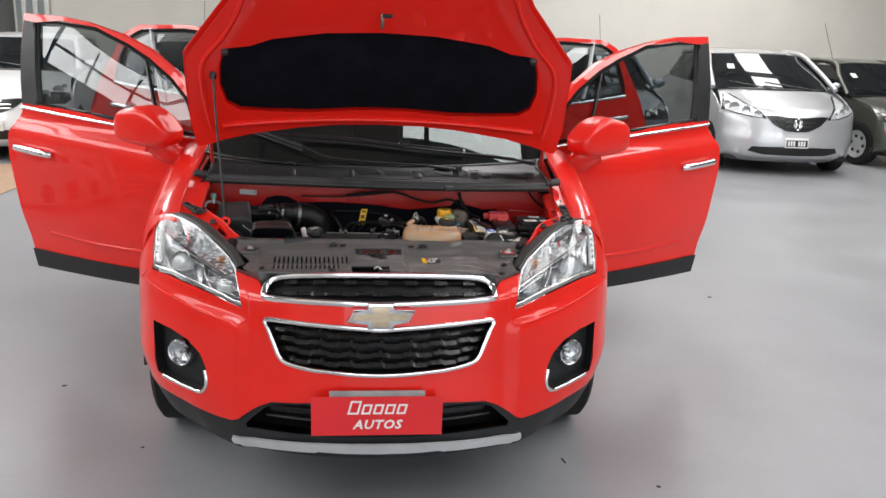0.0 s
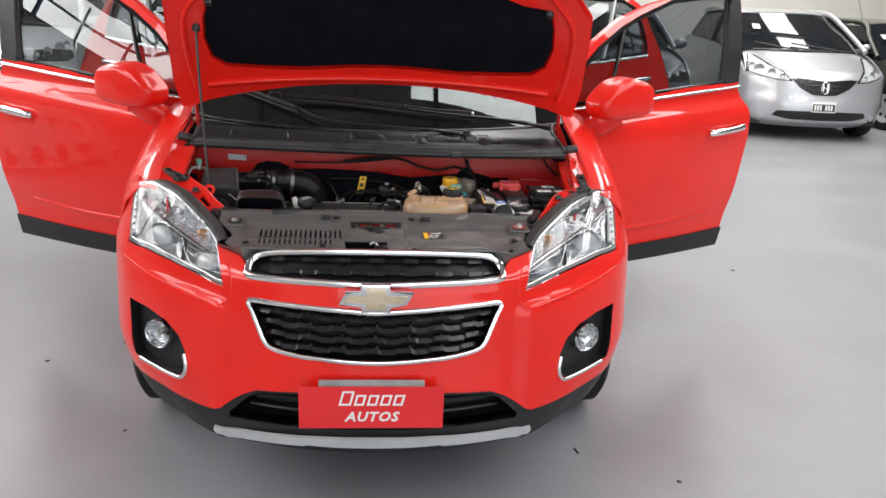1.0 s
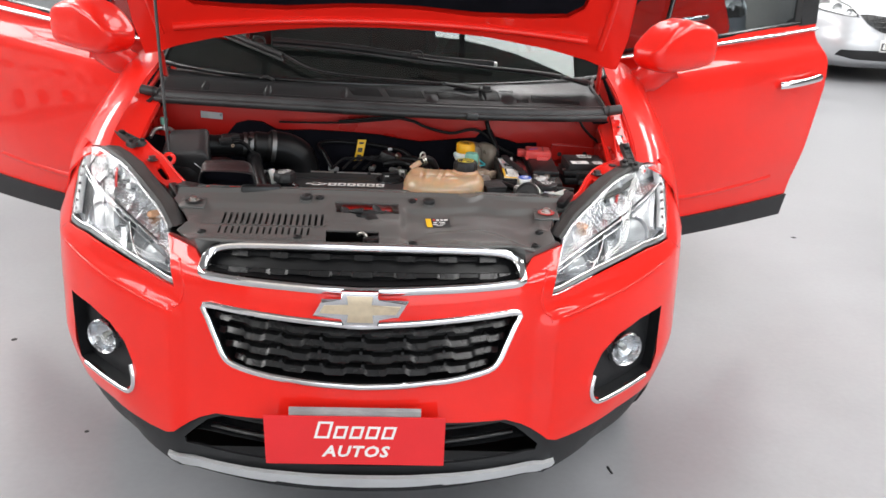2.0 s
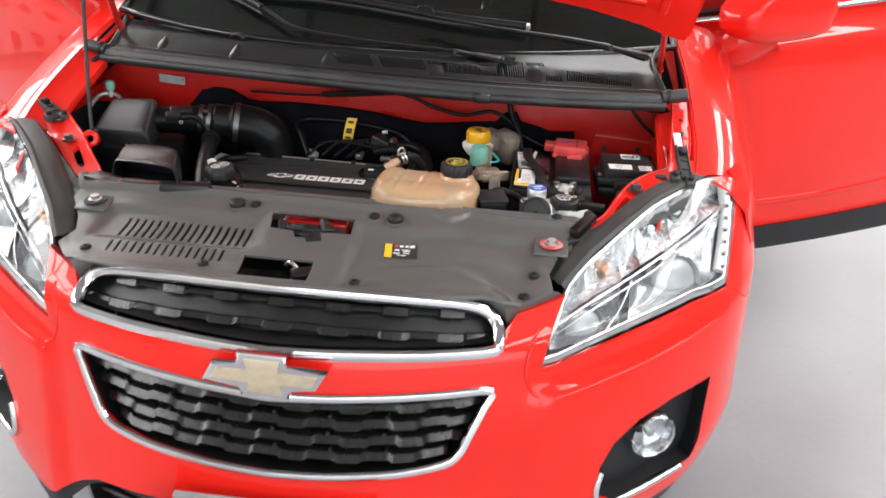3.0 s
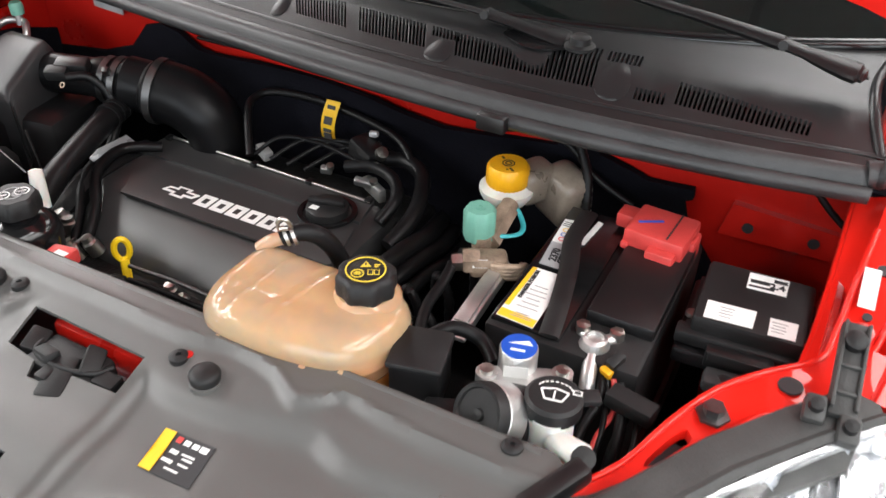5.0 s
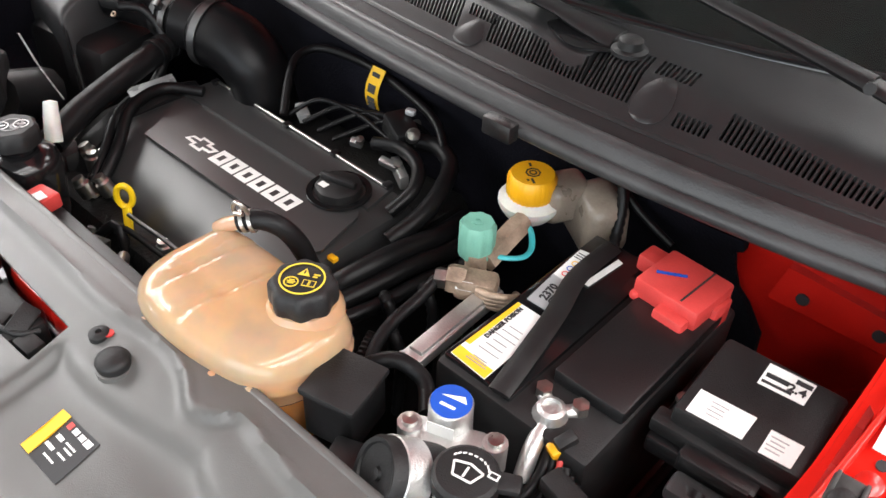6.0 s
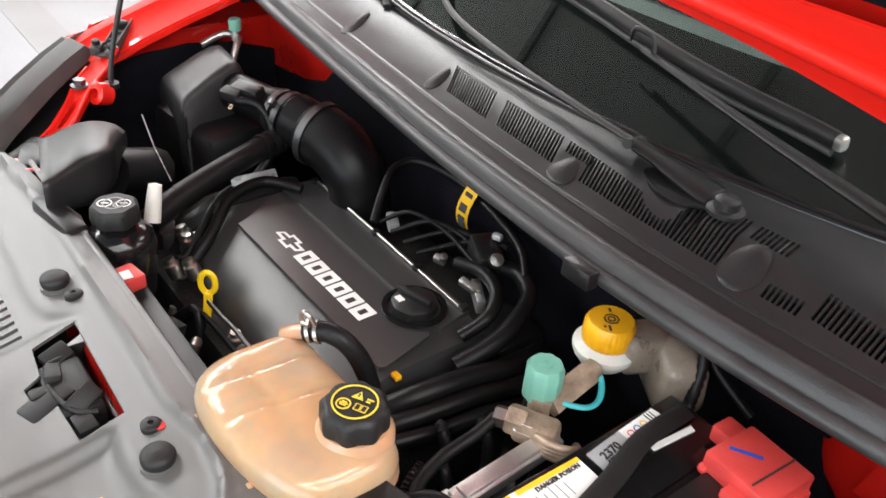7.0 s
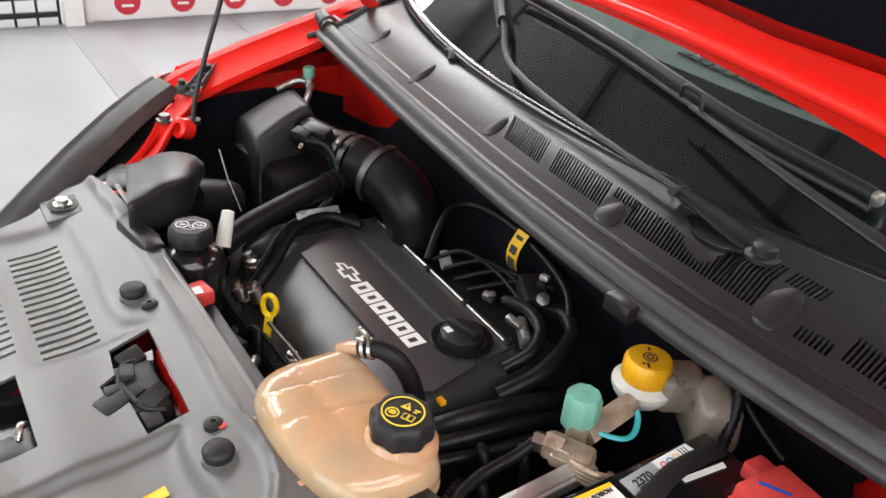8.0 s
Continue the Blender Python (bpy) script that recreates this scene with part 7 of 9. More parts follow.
def gas_valve():
    """Brass filling valve with green caps and its line, beside the battery."""
    base = lifted(box("gas_valve", (0.046, 0.030, 0.028), BRASS, CAR, "weathered brass gas valve with green caps", at=(0.306, 0.640, 0.872), turn=(0, 0, 28), bevel=0.007), "gas valve")
    lathe("brass_nut", [(0.0, -0.010), (0.0145, -0.010), (0.016, -0.006), (0.016, 0.006), (0.0145, 0.010), (0.0, 0.010)], BRASS, base, "", (0.288, 0.630, 0.876), (0, 90, 30), sides=6)
    lathe("steel_nut", [(0.0, -0.008), (0.0105, -0.008), (0.0115, -0.004), (0.0115, 0.004), (0.0105, 0.008), (0.0, 0.008)], STEEL, base, "", (0.275, 0.622, 0.874), (0, 90, 32), sides=6)
    lathe("brass_stem", [(0.0, 0.86), (0.012, 0.86), (0.012, 0.892), (0.0, 0.892)], BRASS, base, "", (0.286, 0.662, 0), sides=16)
    part("brass_arm", bm_tube(bmesh.new(), spline([(0.293, 0.668, 0.880), (0.292, 0.69, 0.886), (0.291, 0.724, 0.895)], 4), 0.0145, 6), BRASS, base, "hexagonal brass arm")
    lathe("brass_tip", [(0.0, 0.0), (0.0115, 0.0), (0.0115, 0.012), (0.009, 0.014), (0.0, 0.014)], BRASS, base, "", (0.291, 0.722, 0.895), (-72, 0, 0), sides=14)
    lathe("green_cap", [(0.0, 0.884), (0.0185, 0.884), (0.0195, 0.888), (0.0195, 0.920), (0.0165, 0.9255), (0.0, 0.9255)], GREENCAP, base, "pale green ribbed cap", (0.279, 0.669, 0), lobes=9, lobe=0.035, sides=54)
    lathe("cap_dimple", [(0.003, 0.0), (0.0065, 0.0), (0.0065, 0.001), (0.003, 0.001)], GREENCAP, base, "", (0.279, 0.669, 0.9256), sides=14)
    tube("tether", [(0.296, 0.731, 0.902), (0.306, 0.730, 0.890), (0.318, 0.715, 0.884), (0.320, 0.698, 0.884), (0.310, 0.683, 0.886), (0.297, 0.675, 0.887)], 0.0034, TEAL, base, "teal plastic tether", 6, flat=0.7)
    for k in range(4):
        tube("copper_coil", [(0.316, 0.630, 0.878 - 0.005 * k), (0.332, 0.630, 0.882 - 0.005 * k), (0.345, 0.640, 0.880 - 0.005 * k), (0.348, 0.656, 0.872 - 0.005 * k), (0.338, 0.667, 0.862 - 0.005 * k)], 0.0042, BRASS, base, "", 4)
    box("valve_tag", (0.018, 0.0006, 0.010), PAPER, base, at=(0.303, 0.6235, 0.880), turn=(-20, 0, 28), bevel=0.0)
    tube("gas_hose", [(0.270, 0.618, 0.872), (0.272, 0.590, 0.864), (0.273, 0.55, 0.858), (0.284, 0.515, 0.855), (0.298, 0.496, 0.848), (0.300, 0.485, 0.80)], 0.0068, HOSE, base, "grey rubber gas hose", 6)
    bm = bm_tube(bmesh.new(), spline([(0.262, 0.535, 0.845), (0.270, 0.512, 0.835), (0.282, 0.50, 0.82), (0.292, 0.48, 0.79)], 12), 0.0062, 10, ribs=1, rib=0.22)
    part("sheath", bm, HOSE, base, "corrugated sheath")
    bar = bm_box(bmesh.new(), (0.024, 0.135, 0.014), pose(0.322, 0.590, 0.862, 0, 0, 3), 0.003)
    bm_box(bar, (0.017, 0.125, 0.006), pose(0.322, 0.592, 0.871, 0, 0, 3), 0.002)
    bm_box(bar, (0.030, 0.016, 0.006), pose(0.324, 0.520, 0.861, 0, 0, 3), 0.002)
    lathe_m = pose(0.326, 0.519, 0.864)
    bm_lathe(bar, [(0.0, 0.0), (0.006, 0.0), (0.006, 0.004), (0.0, 0.005)], 8, lathe_m)
    part("bracket", bar, ALU, CAR, "cast aluminium bracket beside the battery")


def battery():
    body = bmesh.new()
    bm_box(body, (0.17, 0.262, 0.18), pose(0.440, 0.655, 0.798), 0.006)
    bat = lifted(part("battery", body, CAPBLACK, CAR, "black car battery with pale labels and a red terminal cover"), "battery")
    bm = bm_box(bmesh.new(), (0.074, 0.19, 0.016), pose(0.485, 0.675, 0.895, 0, 0, 0), 0.003)
    part("lid", bm, PLASTIC, bat, "raised black lid")
    box("lid_step", (0.078, 0.245, 0.008), GLOSSBLACK, bat, at=(0.398, 0.655, 0.889), bevel=0.002)
    L = [(0.364, 0.536), (0.407, 0.533), (0.407, 0.608), (0.396, 0.632), (0.366, 0.632)]
    lab = prism("warning_label", L, 0.0008, PAPER, bat, "white and yellow warning label", pose(0, 0, 0.8935))
    prism("label_edge", [(0.3645, 0.5365), (0.4065, 0.5335), (0.4065, 0.546), (0.3645, 0.549)], 0.0003, YELLOWPAPER, lab, "", pose(0, 0, 0.8943))
    prism("label_edge", [(0.3645, 0.5555), (0.370, 0.5555), (0.371, 0.6315), (0.366, 0.6315)], 0.0003, YELLOWPAPER, lab, "", pose(0, 0, 0.8943))
    text("print", "DANGER POISON", 0.0068, INK, lab, pose(0.3745, 0.60, 0.8947, 0, 0, 90), 0.0002)
    for i in range(9):
        y = 0.542 + 0.0032 * (i % 3) if i < 3 else 0.56 + 0.008 * (i - 3)
        box("print_bar", (0.024 - 0.004 * (i % 3), 0.0012, 0.0002), GREYINK, lab, at=(0.389, y, 0.8948), bevel=0.0)
    grey = prism("type_label", [(0.369, 0.642), (0.398, 0.642), (0.387, 0.69), (0.365, 0.69)], 0.0008, LAMPGREY, bat, "grey and white type label", pose(0, 0, 0.8935))
    prism("label_strip", [(0.365, 0.69), (0.387, 0.69), (0.377, 0.745), (0.362, 0.742)], 0.0008, PAPER, grey, "", pose(0, 0, 0.8935))
    text("print", "2370", 0.013, INK, grey, pose(0.379, 0.665, 0.8945, 0, 0, 97), 0.0003)
    text("print", "47P9", 0.010, INK, grey, pose(0.389, 0.661, 0.8945, 0, 0, 97), 0.0003)
    for i, mt in enumerate((REDPAPER, BLUEPAPER, YELLOWPAPER)):
        lathe("label_sign", [(0.003, 0.0), (0.0042, 0.0), (0.0042, 0.0003), (0.003, 0.0003)], mt, grey, "", (0.374 - 0.001 * i, 0.699 + 0.010 * i, 0.8943), sides=14)
    for i in range(3):
        box("print_bar", (0.010, 0.0014, 0.0002), INK, grey, at=(0.369, 0.728 + 0.004 * i, 0.8945), bevel=0.0)
    prism("strip_label", [(0.395, 0.70), (0.402, 0.70), (0.407, 0.755), (0.40, 0.757)], 0.0006, PAPER, bat, "narrow white label", pose(0, 0, 0.8940))
    tube("strap", [(0.426, 0.53, 0.894), (0.42, 0.57, 0.899), (0.405, 0.64, 0.900), (0.388, 0.70, 0.899), (0.384, 0.77, 0.894)], 0.011, CAPBLACK, bat, "black rubber strap", 5, flat=0.3)
    # red terminal cover
    cov = box("terminal_cover", (0.072, 0.066, 0.024), REDPLASTIC, bat, "red plastic terminal cover with a blue pen mark", at=(0.480, 0.744, 0.913), turn=(0, 0, -4), bevel=0.004)
    for size, at in (((0.036, 0.026, 0.020), (0.440, 0.766, 0.907)), ((0.034, 0.020, 0.034), (0.490, 0.708, 0.896)), ((0.010, 0.050, 0.010), (0.447, 0.735, 0.903)), ((0.012, 0.030, 0.030), (0.516, 0.752, 0.899))):
        box("cover_tab", size, REDPLASTIC, cov, at=at, turn=(0, 0, -4), bevel=0.0035)
    box("pen_mark", (0.030, 0.004, 0.0005), BLUEPAPER, cov, at=(0.466, 0.742, 0.9254), turn=(0, 0, 30), bevel=0.0)
    box("cover_seam", (0.002, 0.06, 0.0006), INK, cov, at=(0.494, 0.744, 0.9254), turn=(0, 0, -4), bevel=0.0)
    # earth clamp and sensor plugs
    cl = lathe("earth_clamp", [(0.0, -0.012), (0.015, -0.012), (0.017, 0.0), (0.013, 0.010), (0.009, 0.012), (0.009, 0.008), (0.0, 0.008)], ALU, bat, "bright battery clamp", (0.470, 0.548, 0.886), sides=18)
    for x, y in ((0.452, 0.562), (0.487, 0.568)):
        lathe("nut", [(0.0, -0.006), (0.008, -0.006), (0.008, 0.006), (0.0, 0.007)], STEEL, cl, "", (x, y, 0.892), sides=6)
        tube("clamp_arm", [(0.470, 0.550, 0.886), (x, y, 0.888)], 0.007, ALU, cl, "", 3)
    tube("clamp_tail", [(0.470, 0.545, 0.884), (0.477, 0.515, 0.876), (0.482, 0.498, 0.855)], 0.008, ALU, cl, "", 4)
    box("plug", (0.014, 0.024, 0.02), YELLOW, cl, "orange sensor plug", at=(0.495, 0.533, 0.878), turn=(20, 10, -20), bevel=0.003)
    box("plug", (0.012, 0.020, 0.016), CAPBLACK, cl, at=(0.498, 0.533, 0.889), turn=(20, 10, -20), bevel=0.003)
    box("plug", (0.05, 0.022, 0.018), CAPBLACK, cl, "black wiring plug", at=(0.527, 0.50, 0.872), turn=(0, 0, -12), bevel=0.003)
    for i in range(6):
        x = 0.485 + 0.008 * i
        tube("wire", [(x, 0.53 - 0.003 * i, 0.874), (x + 0.01, 0.50, 0.862 - 0.004 * (i % 3)), (x + 0.012 * (i % 2) + 0.004, 0.465, 0.84), (x + 0.01, 0.43, 0.79)], 0.003 if i % 3 else 0.005, REDPLASTIC if i == 2 else HOSE, cl, "", 4)
    tray = box("battery_tray", (0.21, 0.29, 0.05), PLASTIC, CAR, "", at=(0.427, 0.652, 0.70), bevel=0.006)


def control_unit():
    unit = lifted(box("control_unit", (0.112, 0.108, 0.030), CAPBLACK, CAR, "black control unit with white stickers", at=(0.604, 0.660, 0.9055), turn=(0, 0, 3), bevel=0.005), "control unit")
    box("connector_ledge", (0.128, 0.020, 0.016), CAPBLACK, unit, at=(0.602, 0.608, 0.894), turn=(0, 0, 3), bevel=0.003)
    box("base_plate", (0.124, 0.120, 0.006), CAPBLACK, unit, at=(0.604, 0.660, 0.888), turn=(0, 0, 3), bevel=0.002)
    prof = pose(0, 0, 0.9207, 0, 0, 0)
    for loop, nm in (([(0.590, 0.676), (0.630, 0.680), (0.629, 0.709), (0.588, 0.705)], "white sticker with a dark band"), ([(0.561, 0.606), (0.609, 0.611), (0.608, 0.640), (0.559, 0.635)], "white sticker"), ([(0.624, 0.609), (0.650, 0.612), (0.649, 0.640), (0.622, 0.637)], "white sticker")):
        st = prism("sticker", loop, 0.0006, PAPER, unit, nm, prof)
        x, y = sum(p[0] for p in loop) / 4, sum(p[1] for p in loop) / 4
        if y > 0.66:
            text("print", "2.4", 0.013, INK, st, pose(x + 0.010, y - 0.002, 0.9217, 0, 0, 6), 0.0003)
            for bx, by, bw, bh in ((-0.008, -0.001, 0.020, 0.006), (-0.005, -0.010, 0.026, 0.0035), (0.012, 0.009, 0.014, 0.006)):
                box("print_bar", (bw, bh, 0.0003), INK, st, at=(x + bx, y + by, 0.9215), turn=(0, 0, 6), bevel=0.0)
        else:
            for k in range(4):
                box("print_bar", (0.012 + 0.003 * (k % 2), 0.0012, 0.0003), GREYINK, st, at=(x - 0.004, y - 0.008 + 0.005 * k, 0.9215), turn=(0, 0, 5), bevel=0.0)
    for x, y in ((0.546, 0.640), (0.667, 0.612)):
        lathe("screw", [(0.0, 0.0), (0.007, 0.0), (0.006, 0.004), (0.0, 0.005)], STEEL, unit, "", (x, y, 0.892), sides=10)
    plug = box("unit_plug", (0.066, 0.016, 0.022), PLASTIC, unit, at=(0.606, 0.592, 0.888), turn=(0, 0, 4), bevel=0.003)
    box("plug_lever", (0.058, 0.004, 0.012), CAPBLACK, unit, at=(0.606, 0.583, 0.894), turn=(0, 0, 4), bevel=0.001)
    box("plug_boot", (0.052, 0.026, 0.016), RUBBER, unit, "dark grey plug boot", at=(0.604, 0.570, 0.876), turn=(0, 0, 4), bevel=0.005)
    tube("unit_loom", [(0.60, 0.575, 0.875), (0.60, 0.555, 0.862), (0.585, 0.54, 0.82)], 0.014, HOSE, unit, "", 4)
    box("unit_tray", (0.135, 0.13, 0.02), PLASTIC, CAR, "", at=(0.604, 0.66, 0.872), turn=(0, 0, 3), bevel=0.004)


def gas_regulator():
    body = bmesh.new()
    bm_box(body, (0.072, 0.055, 0.05), pose(0.428, 0.458, 0.865, 0, 0, 25), 0.008)
    bm_lathe(body, [(0.0, 0.86), (0.021, 0.86), (0.0195, 0.895), (0.0195, 0.910), (0.018, 0.912), (0.0, 0.912)], 24, pose(0.413, 0.482, 0))
    for dx, dy in ((-0.036, -0.004), (0.03, 0.03), (0.03, -0.03)):
        bm_lathe(body, [(0.0, 0.86), (0.011, 0.86), (0.011, 0.893), (0.0, 0.894)], 12, pose(0.428 + dx, 0.458 + dy, 0))
    reg = lifted(part("gas_regulator", body, ALU, CAR, "cast aluminium gas regulator with a blue-topped cap"), "gas regulator")
    lathe("blue_disc", [(0.0, 0.0), (0.018, 0.0), (0.018, 0.001), (0.0, 0.001)], BLUEPAPER, reg, "blue sticker with a white sign", (0.413, 0.482, 0.912), sides=24)
    prism("disc_sign", [(-0.011, -0.002), (0.012, 0.004), (0.006, 0.009)], 0.0004, LETTER, reg, "", pose(0.413, 0.484, 0.913))
    prism("disc_sign", [(-0.006, -0.011), (0.008, -0.008), (0.008, -0.005), (-0.006, -0.008)], 0.0004, LETTER, reg, "", pose(0.413, 0.484, 0.913))
    prism("sticker", [(-0.012, 0), (0.012, 0), (0.012, 0.026), (-0.012, 0.026)], 0.0006, PAPER, reg, "", pose(0.419, 0.4625, 0.878, 90, 0, 20))
    for i in range(7):
        prism("print_bar", [(-0.009 + 0.0026 * i, 0.012), (-0.0078 + 0.0026 * i, 0.012), (-0.0078 + 0.0026 * i, 0.022), (-0.009 + 0.0026 * i, 0.022)], 0.0003, INK, reg, "", pose(0.419, 0.4623, 0.878, 90, 0, 20))
    for x, y in ((0.392, 0.454), (0.458, 0.488), (0.458, 0.43)):
        lathe("screw", [(0.0, 0.0), (0.007, 0.0), (0.007, 0.005), (0.0, 0.006)], STEEL, reg, "", (x, y, 0.893), sides=12)
    fm = ((0.418, 0.412, 0.884), (58, 0, -28))
    fil = lifted(lathe("gas_filter", [(0.0, -0.045), (0.029, -0.045), (0.031, -0.040), (0.0315, 0.018), (0.029, 0.0225), (0.0255, 0.0215), (0.0245, 0.019), (0.006, 0.018), (0.005, 0.021), (0.0, 0.0215)], CAPBLACK, CAR, "black round gas filter with a steel band", *fm, sides=36), "gas filter")
    lathe("band", [(0.0318, -0.014), (0.0328, -0.013), (0.0328, 0.009), (0.0318, 0.010)], ALU, fil, "bright steel band with small print", *fm, sides=36)
    for i in range(11):
        a = radians(200 + 14 * i)
        bm = bm_box(bmesh.new(), (0.0016, 0.0035, 0.006), pose(*fm[0], *fm[1]) @ pose(0.0328 * math.cos(a), 0.0328 * math.sin(a), -0.002, 0, 0, math.degrees(a)), 0.0)
        part("print_bar", bm, INK, fil)
    tube("gas_hose", [(0.39, 0.478, 0.88), (0.365, 0.50, 0.885), (0.335, 0.495, 0.893), (0.315, 0.475, 0.885), (0.30, 0.46, 0.86)], 0.008, HOSE, reg, "black rubber hose", 5)
    tube("gas_pipe", [(0.40, 0.44, 0.86), (0.37, 0.42, 0.85), (0.35, 0.39, 0.82)], 0.006, STEEL, reg, "", 4)


def washer_filler():
    neck = bmesh.new()
    bm_lathe(neck, [(0.0, 0.76), (0.028, 0.76), (0.023, 0.85), (0.0225, 0.896), (0.0, 0.896)], 20, pose(0.468, 0.434, 0))
    bm_tube(neck, spline([(0.475, 0.425, 0.87), (0.493, 0.408, 0.885), (0.512, 0.394, 0.898)], 4), 0.0125, 12)
    fill = lifted(part("washer_filler", neck, WHITEPLASTIC, CAR, "white washer filler neck with a black cap"), "washer filler")
    cap = bmesh.new()
    bm_lathe(cap, [(0.0, 0.893), (0.0275, 0.893), (0.0275, 0.908), (0.024, 0.911), (0.0, 0.911)], 28, pose(0.467, 0.440, 0))
    bm_box(cap, (0.03, 0.018, 0.008), pose(0.492, 0.455, 0.905, 0, 0, 30), 0.003)
    lid = part("cap", cap, CAPBLACK, fill, "black washer cap with a white sign")
    m = pose(0.467, 0.440, 0.9112, 0, 0, 12)
    for a, b in (((-0.013, 0.004), (-0.008, -0.008)), ((0.013, 0.004), (0.008, -0.008)), ((-0.008, -0.008), (0.008, -0.008)), ((-0.013, 0.004), (0.0, 0.0075)), ((0.013, 0.004), (0.0, 0.0075)), ((0.0, -0.006), (0.0, 0.004))):
        d = Vector(b) - Vector(a)
        box("cap_sign", (d.length, 0.0018, 0.0005), LETTER, lid, at=m @ Vector(((a[0] + b[0]) / 2, (a[1] + b[1]) / 2, 0.0003)), turn=(0, 0, 12 + math.degrees(math.atan2(d.y, d.x))), bevel=0.0)
    for k in range(9):
        a = radians(20 + 17.5 * k)
        box("cap_sign", (0.003, 0.0014, 0.0005), LETTER, lid, at=m @ Vector((0.016 * math.cos(a), 0.006 + 0.010 * math.sin(a), 0.0003)), turn=(0, 0, 102 + 20 + 17.5 * k), bevel=0.0)
    box("cap_sign", (0.009, 0.006, 0.0005), LETTER, lid, at=m @ Vector((0.0205, 0.007, 0.0003)), turn=(0, 0, 12), bevel=0.0)
    box("cap_sign", (0.006, 0.0036, 0.0003), CAPBLACK, lid, at=m @ Vector((0.0205, 0.007, 0.0006)), turn=(0, 0, 12), bevel=0.0)
    lathe("spout_cap", [(0.0, 0.0), (0.011, 0.0), (0.011, 0.006), (0.0, 0.007)], CAPBLACK, fill, "", (0.5135, 0.3925, 0.897), (25, 15, 0), sides=14)
    relay = lifted(box("relay_box", (0.052, 0.056, 0.06), PLASTIC, CAR, "black relay box beside the coolant tank", at=(0.326, 0.440, 0.876), turn=(0, 0, 14), bevel=0.004), "relay box")
    box("lid", (0.057, 0.061, 0.008), CAPBLACK, relay, at=(0.326, 0.440, 0.902), turn=(0, 0, 14), bevel=0.003)
    box("fuse_box_side", (0.05, 0.03, 0.09), PLASTIC, CAR, "", at=(0.375, 0.408, 0.83), turn=(0, 0, 22), bevel=0.004)


def air_intake():
    """Air box, scoop, ducts and the power steering reservoir on the far side."""
    rows = []
    for y, x0, x1, z in ((0.600, -0.603, -0.455, 0.80), (0.600, -0.603, -0.457, 0.905), (0.601, -0.602, -0.459, 0.917), (0.605, -0.601, -0.461, 0.924), (0.613, -0.600, -0.463, 0.930), (0.635, -0.599, -0.466, 0.941), (0.665, -0.598, -0.471, 0.955), (0.69, -0.597, -0.476, 0.964), (0.705, -0.596, -0.479, 0.964), (0.713, -0.596, -0.480, 0.952), (0.717, -0.596, -0.480, 0.82)):
        rows.append([Vector((x0 + (x1 - x0) * u, y + 0.020 * (1 - u), z - 0.012 * (1 - u) - (0.0 if z < 0.9 else 0.11 if u in (-0.015, 1.015) else 0.010 * max(0, abs(2 * u - 1) - 0.8) ** 2 / 0.04))) for u in (-0.015, 0, 0.02, 0.05, 0.10, 0.25, 0.5, 0.75, 0.90, 0.95, 0.98, 1, 1.015)])
    ab = lifted(grid("air_box", rows, AIRBOX, CAR, "black plastic air filter box", (0, 0.004, -0.01), 60), "air filter box")
    box("air_box_base", (0.18, 0.12, 0.2), PLASTIC, ab, at=(-0.50, 0.665, 0.78), turn=(0, 0, 8), bevel=0.02)
    tube("lid_clip", [(-0.44, 0.600, 0.87), (-0.425, 0.594, 0.845), (-0.415, 0.592, 0.80)], 0.0022, DIRTY, ab, "steel lid clip", 3)
    # scoop: opening to the front, domed duct behind
    scoop = bmesh.new()
    mouth = round2([(-0.428, 0.888), (-0.426, 0.926), (-0.40, 0.933), (-0.35, 0.937), (-0.30, 0.938), (-0.285, 0.930), (-0.286, 0.894), (-0.35, 0.890)], 4)
    n = len(mouth)
    rings = []
    for y, sx, sz in ((0.430, 0.86, 0.80), (0.376, 0.955, 0.90), (0.3665, 0.965, 0.92), (0.366, 1.0, 1.0), (0.370, 1.02, 1.08), (0.376, 1.02, 1.10), (0.382, 0.99, 1.08), (0.40, 0.985, 1.35), (0.42, 0.955, 1.50), (0.44, 0.90, 1.42), (0.457, 0.80, 1.20), (0.470, 0.66, 0.90), (0.478, 0.42, 0.5)):
        back = max(0, y - 0.372)
        rings.append([scoop.verts.new((-0.357 - 0.25 * back + (x + 0.357) * sx, y - 0.24 * (x + 0.34), 0.913 + (z - 0.913) * sz)) for x, z in mouth])
    for a, b in zip(rings[2:], rings[3:]):
        for j in range(n):
            scoop.faces.new((a[j], a[(j + 1) % n], b[(j + 1) % n], b[j]))
    scoop.faces.new(rings[-1])
    # throat is near-black, so the mouth's shade is in its colour
    throat = bmesh.new()
    inner = [[throat.verts.new(v.co) for v in ring] for ring in rings[:3]]
    for ring in rings[:2]:
        for v in ring:
            scoop.verts.remove(v)
    for a, b in zip(inner, inner[1:]):
        for j in range(n):
            throat.faces.new((a[j], a[(j + 1) % n], b[(j + 1) % n], b[j]))
    throat.faces.new(inner[0])
    sc = lifted(part("air_scoop", scoop, COWL, CAR, "dark grey air intake scoop behind the radiator cover", 50), "air scoop")
    part("throat", throat, PAD_SHADE, sc, "mouth of the scoop with its shade in a near-black colour", 50)
    box("scoop_foot", (0.10, 0.03, 0.03), COWL, sc, at=(-0.27, 0.362, 0.892), turn=(0, 0, 8), bevel=0.008)
    box("scoop_foot", (0.07, 0.04, 0.02), COWL, sc, at=(-0.452, 0.382, 0.888), turn=(0, 0, -20), bevel=0.006)
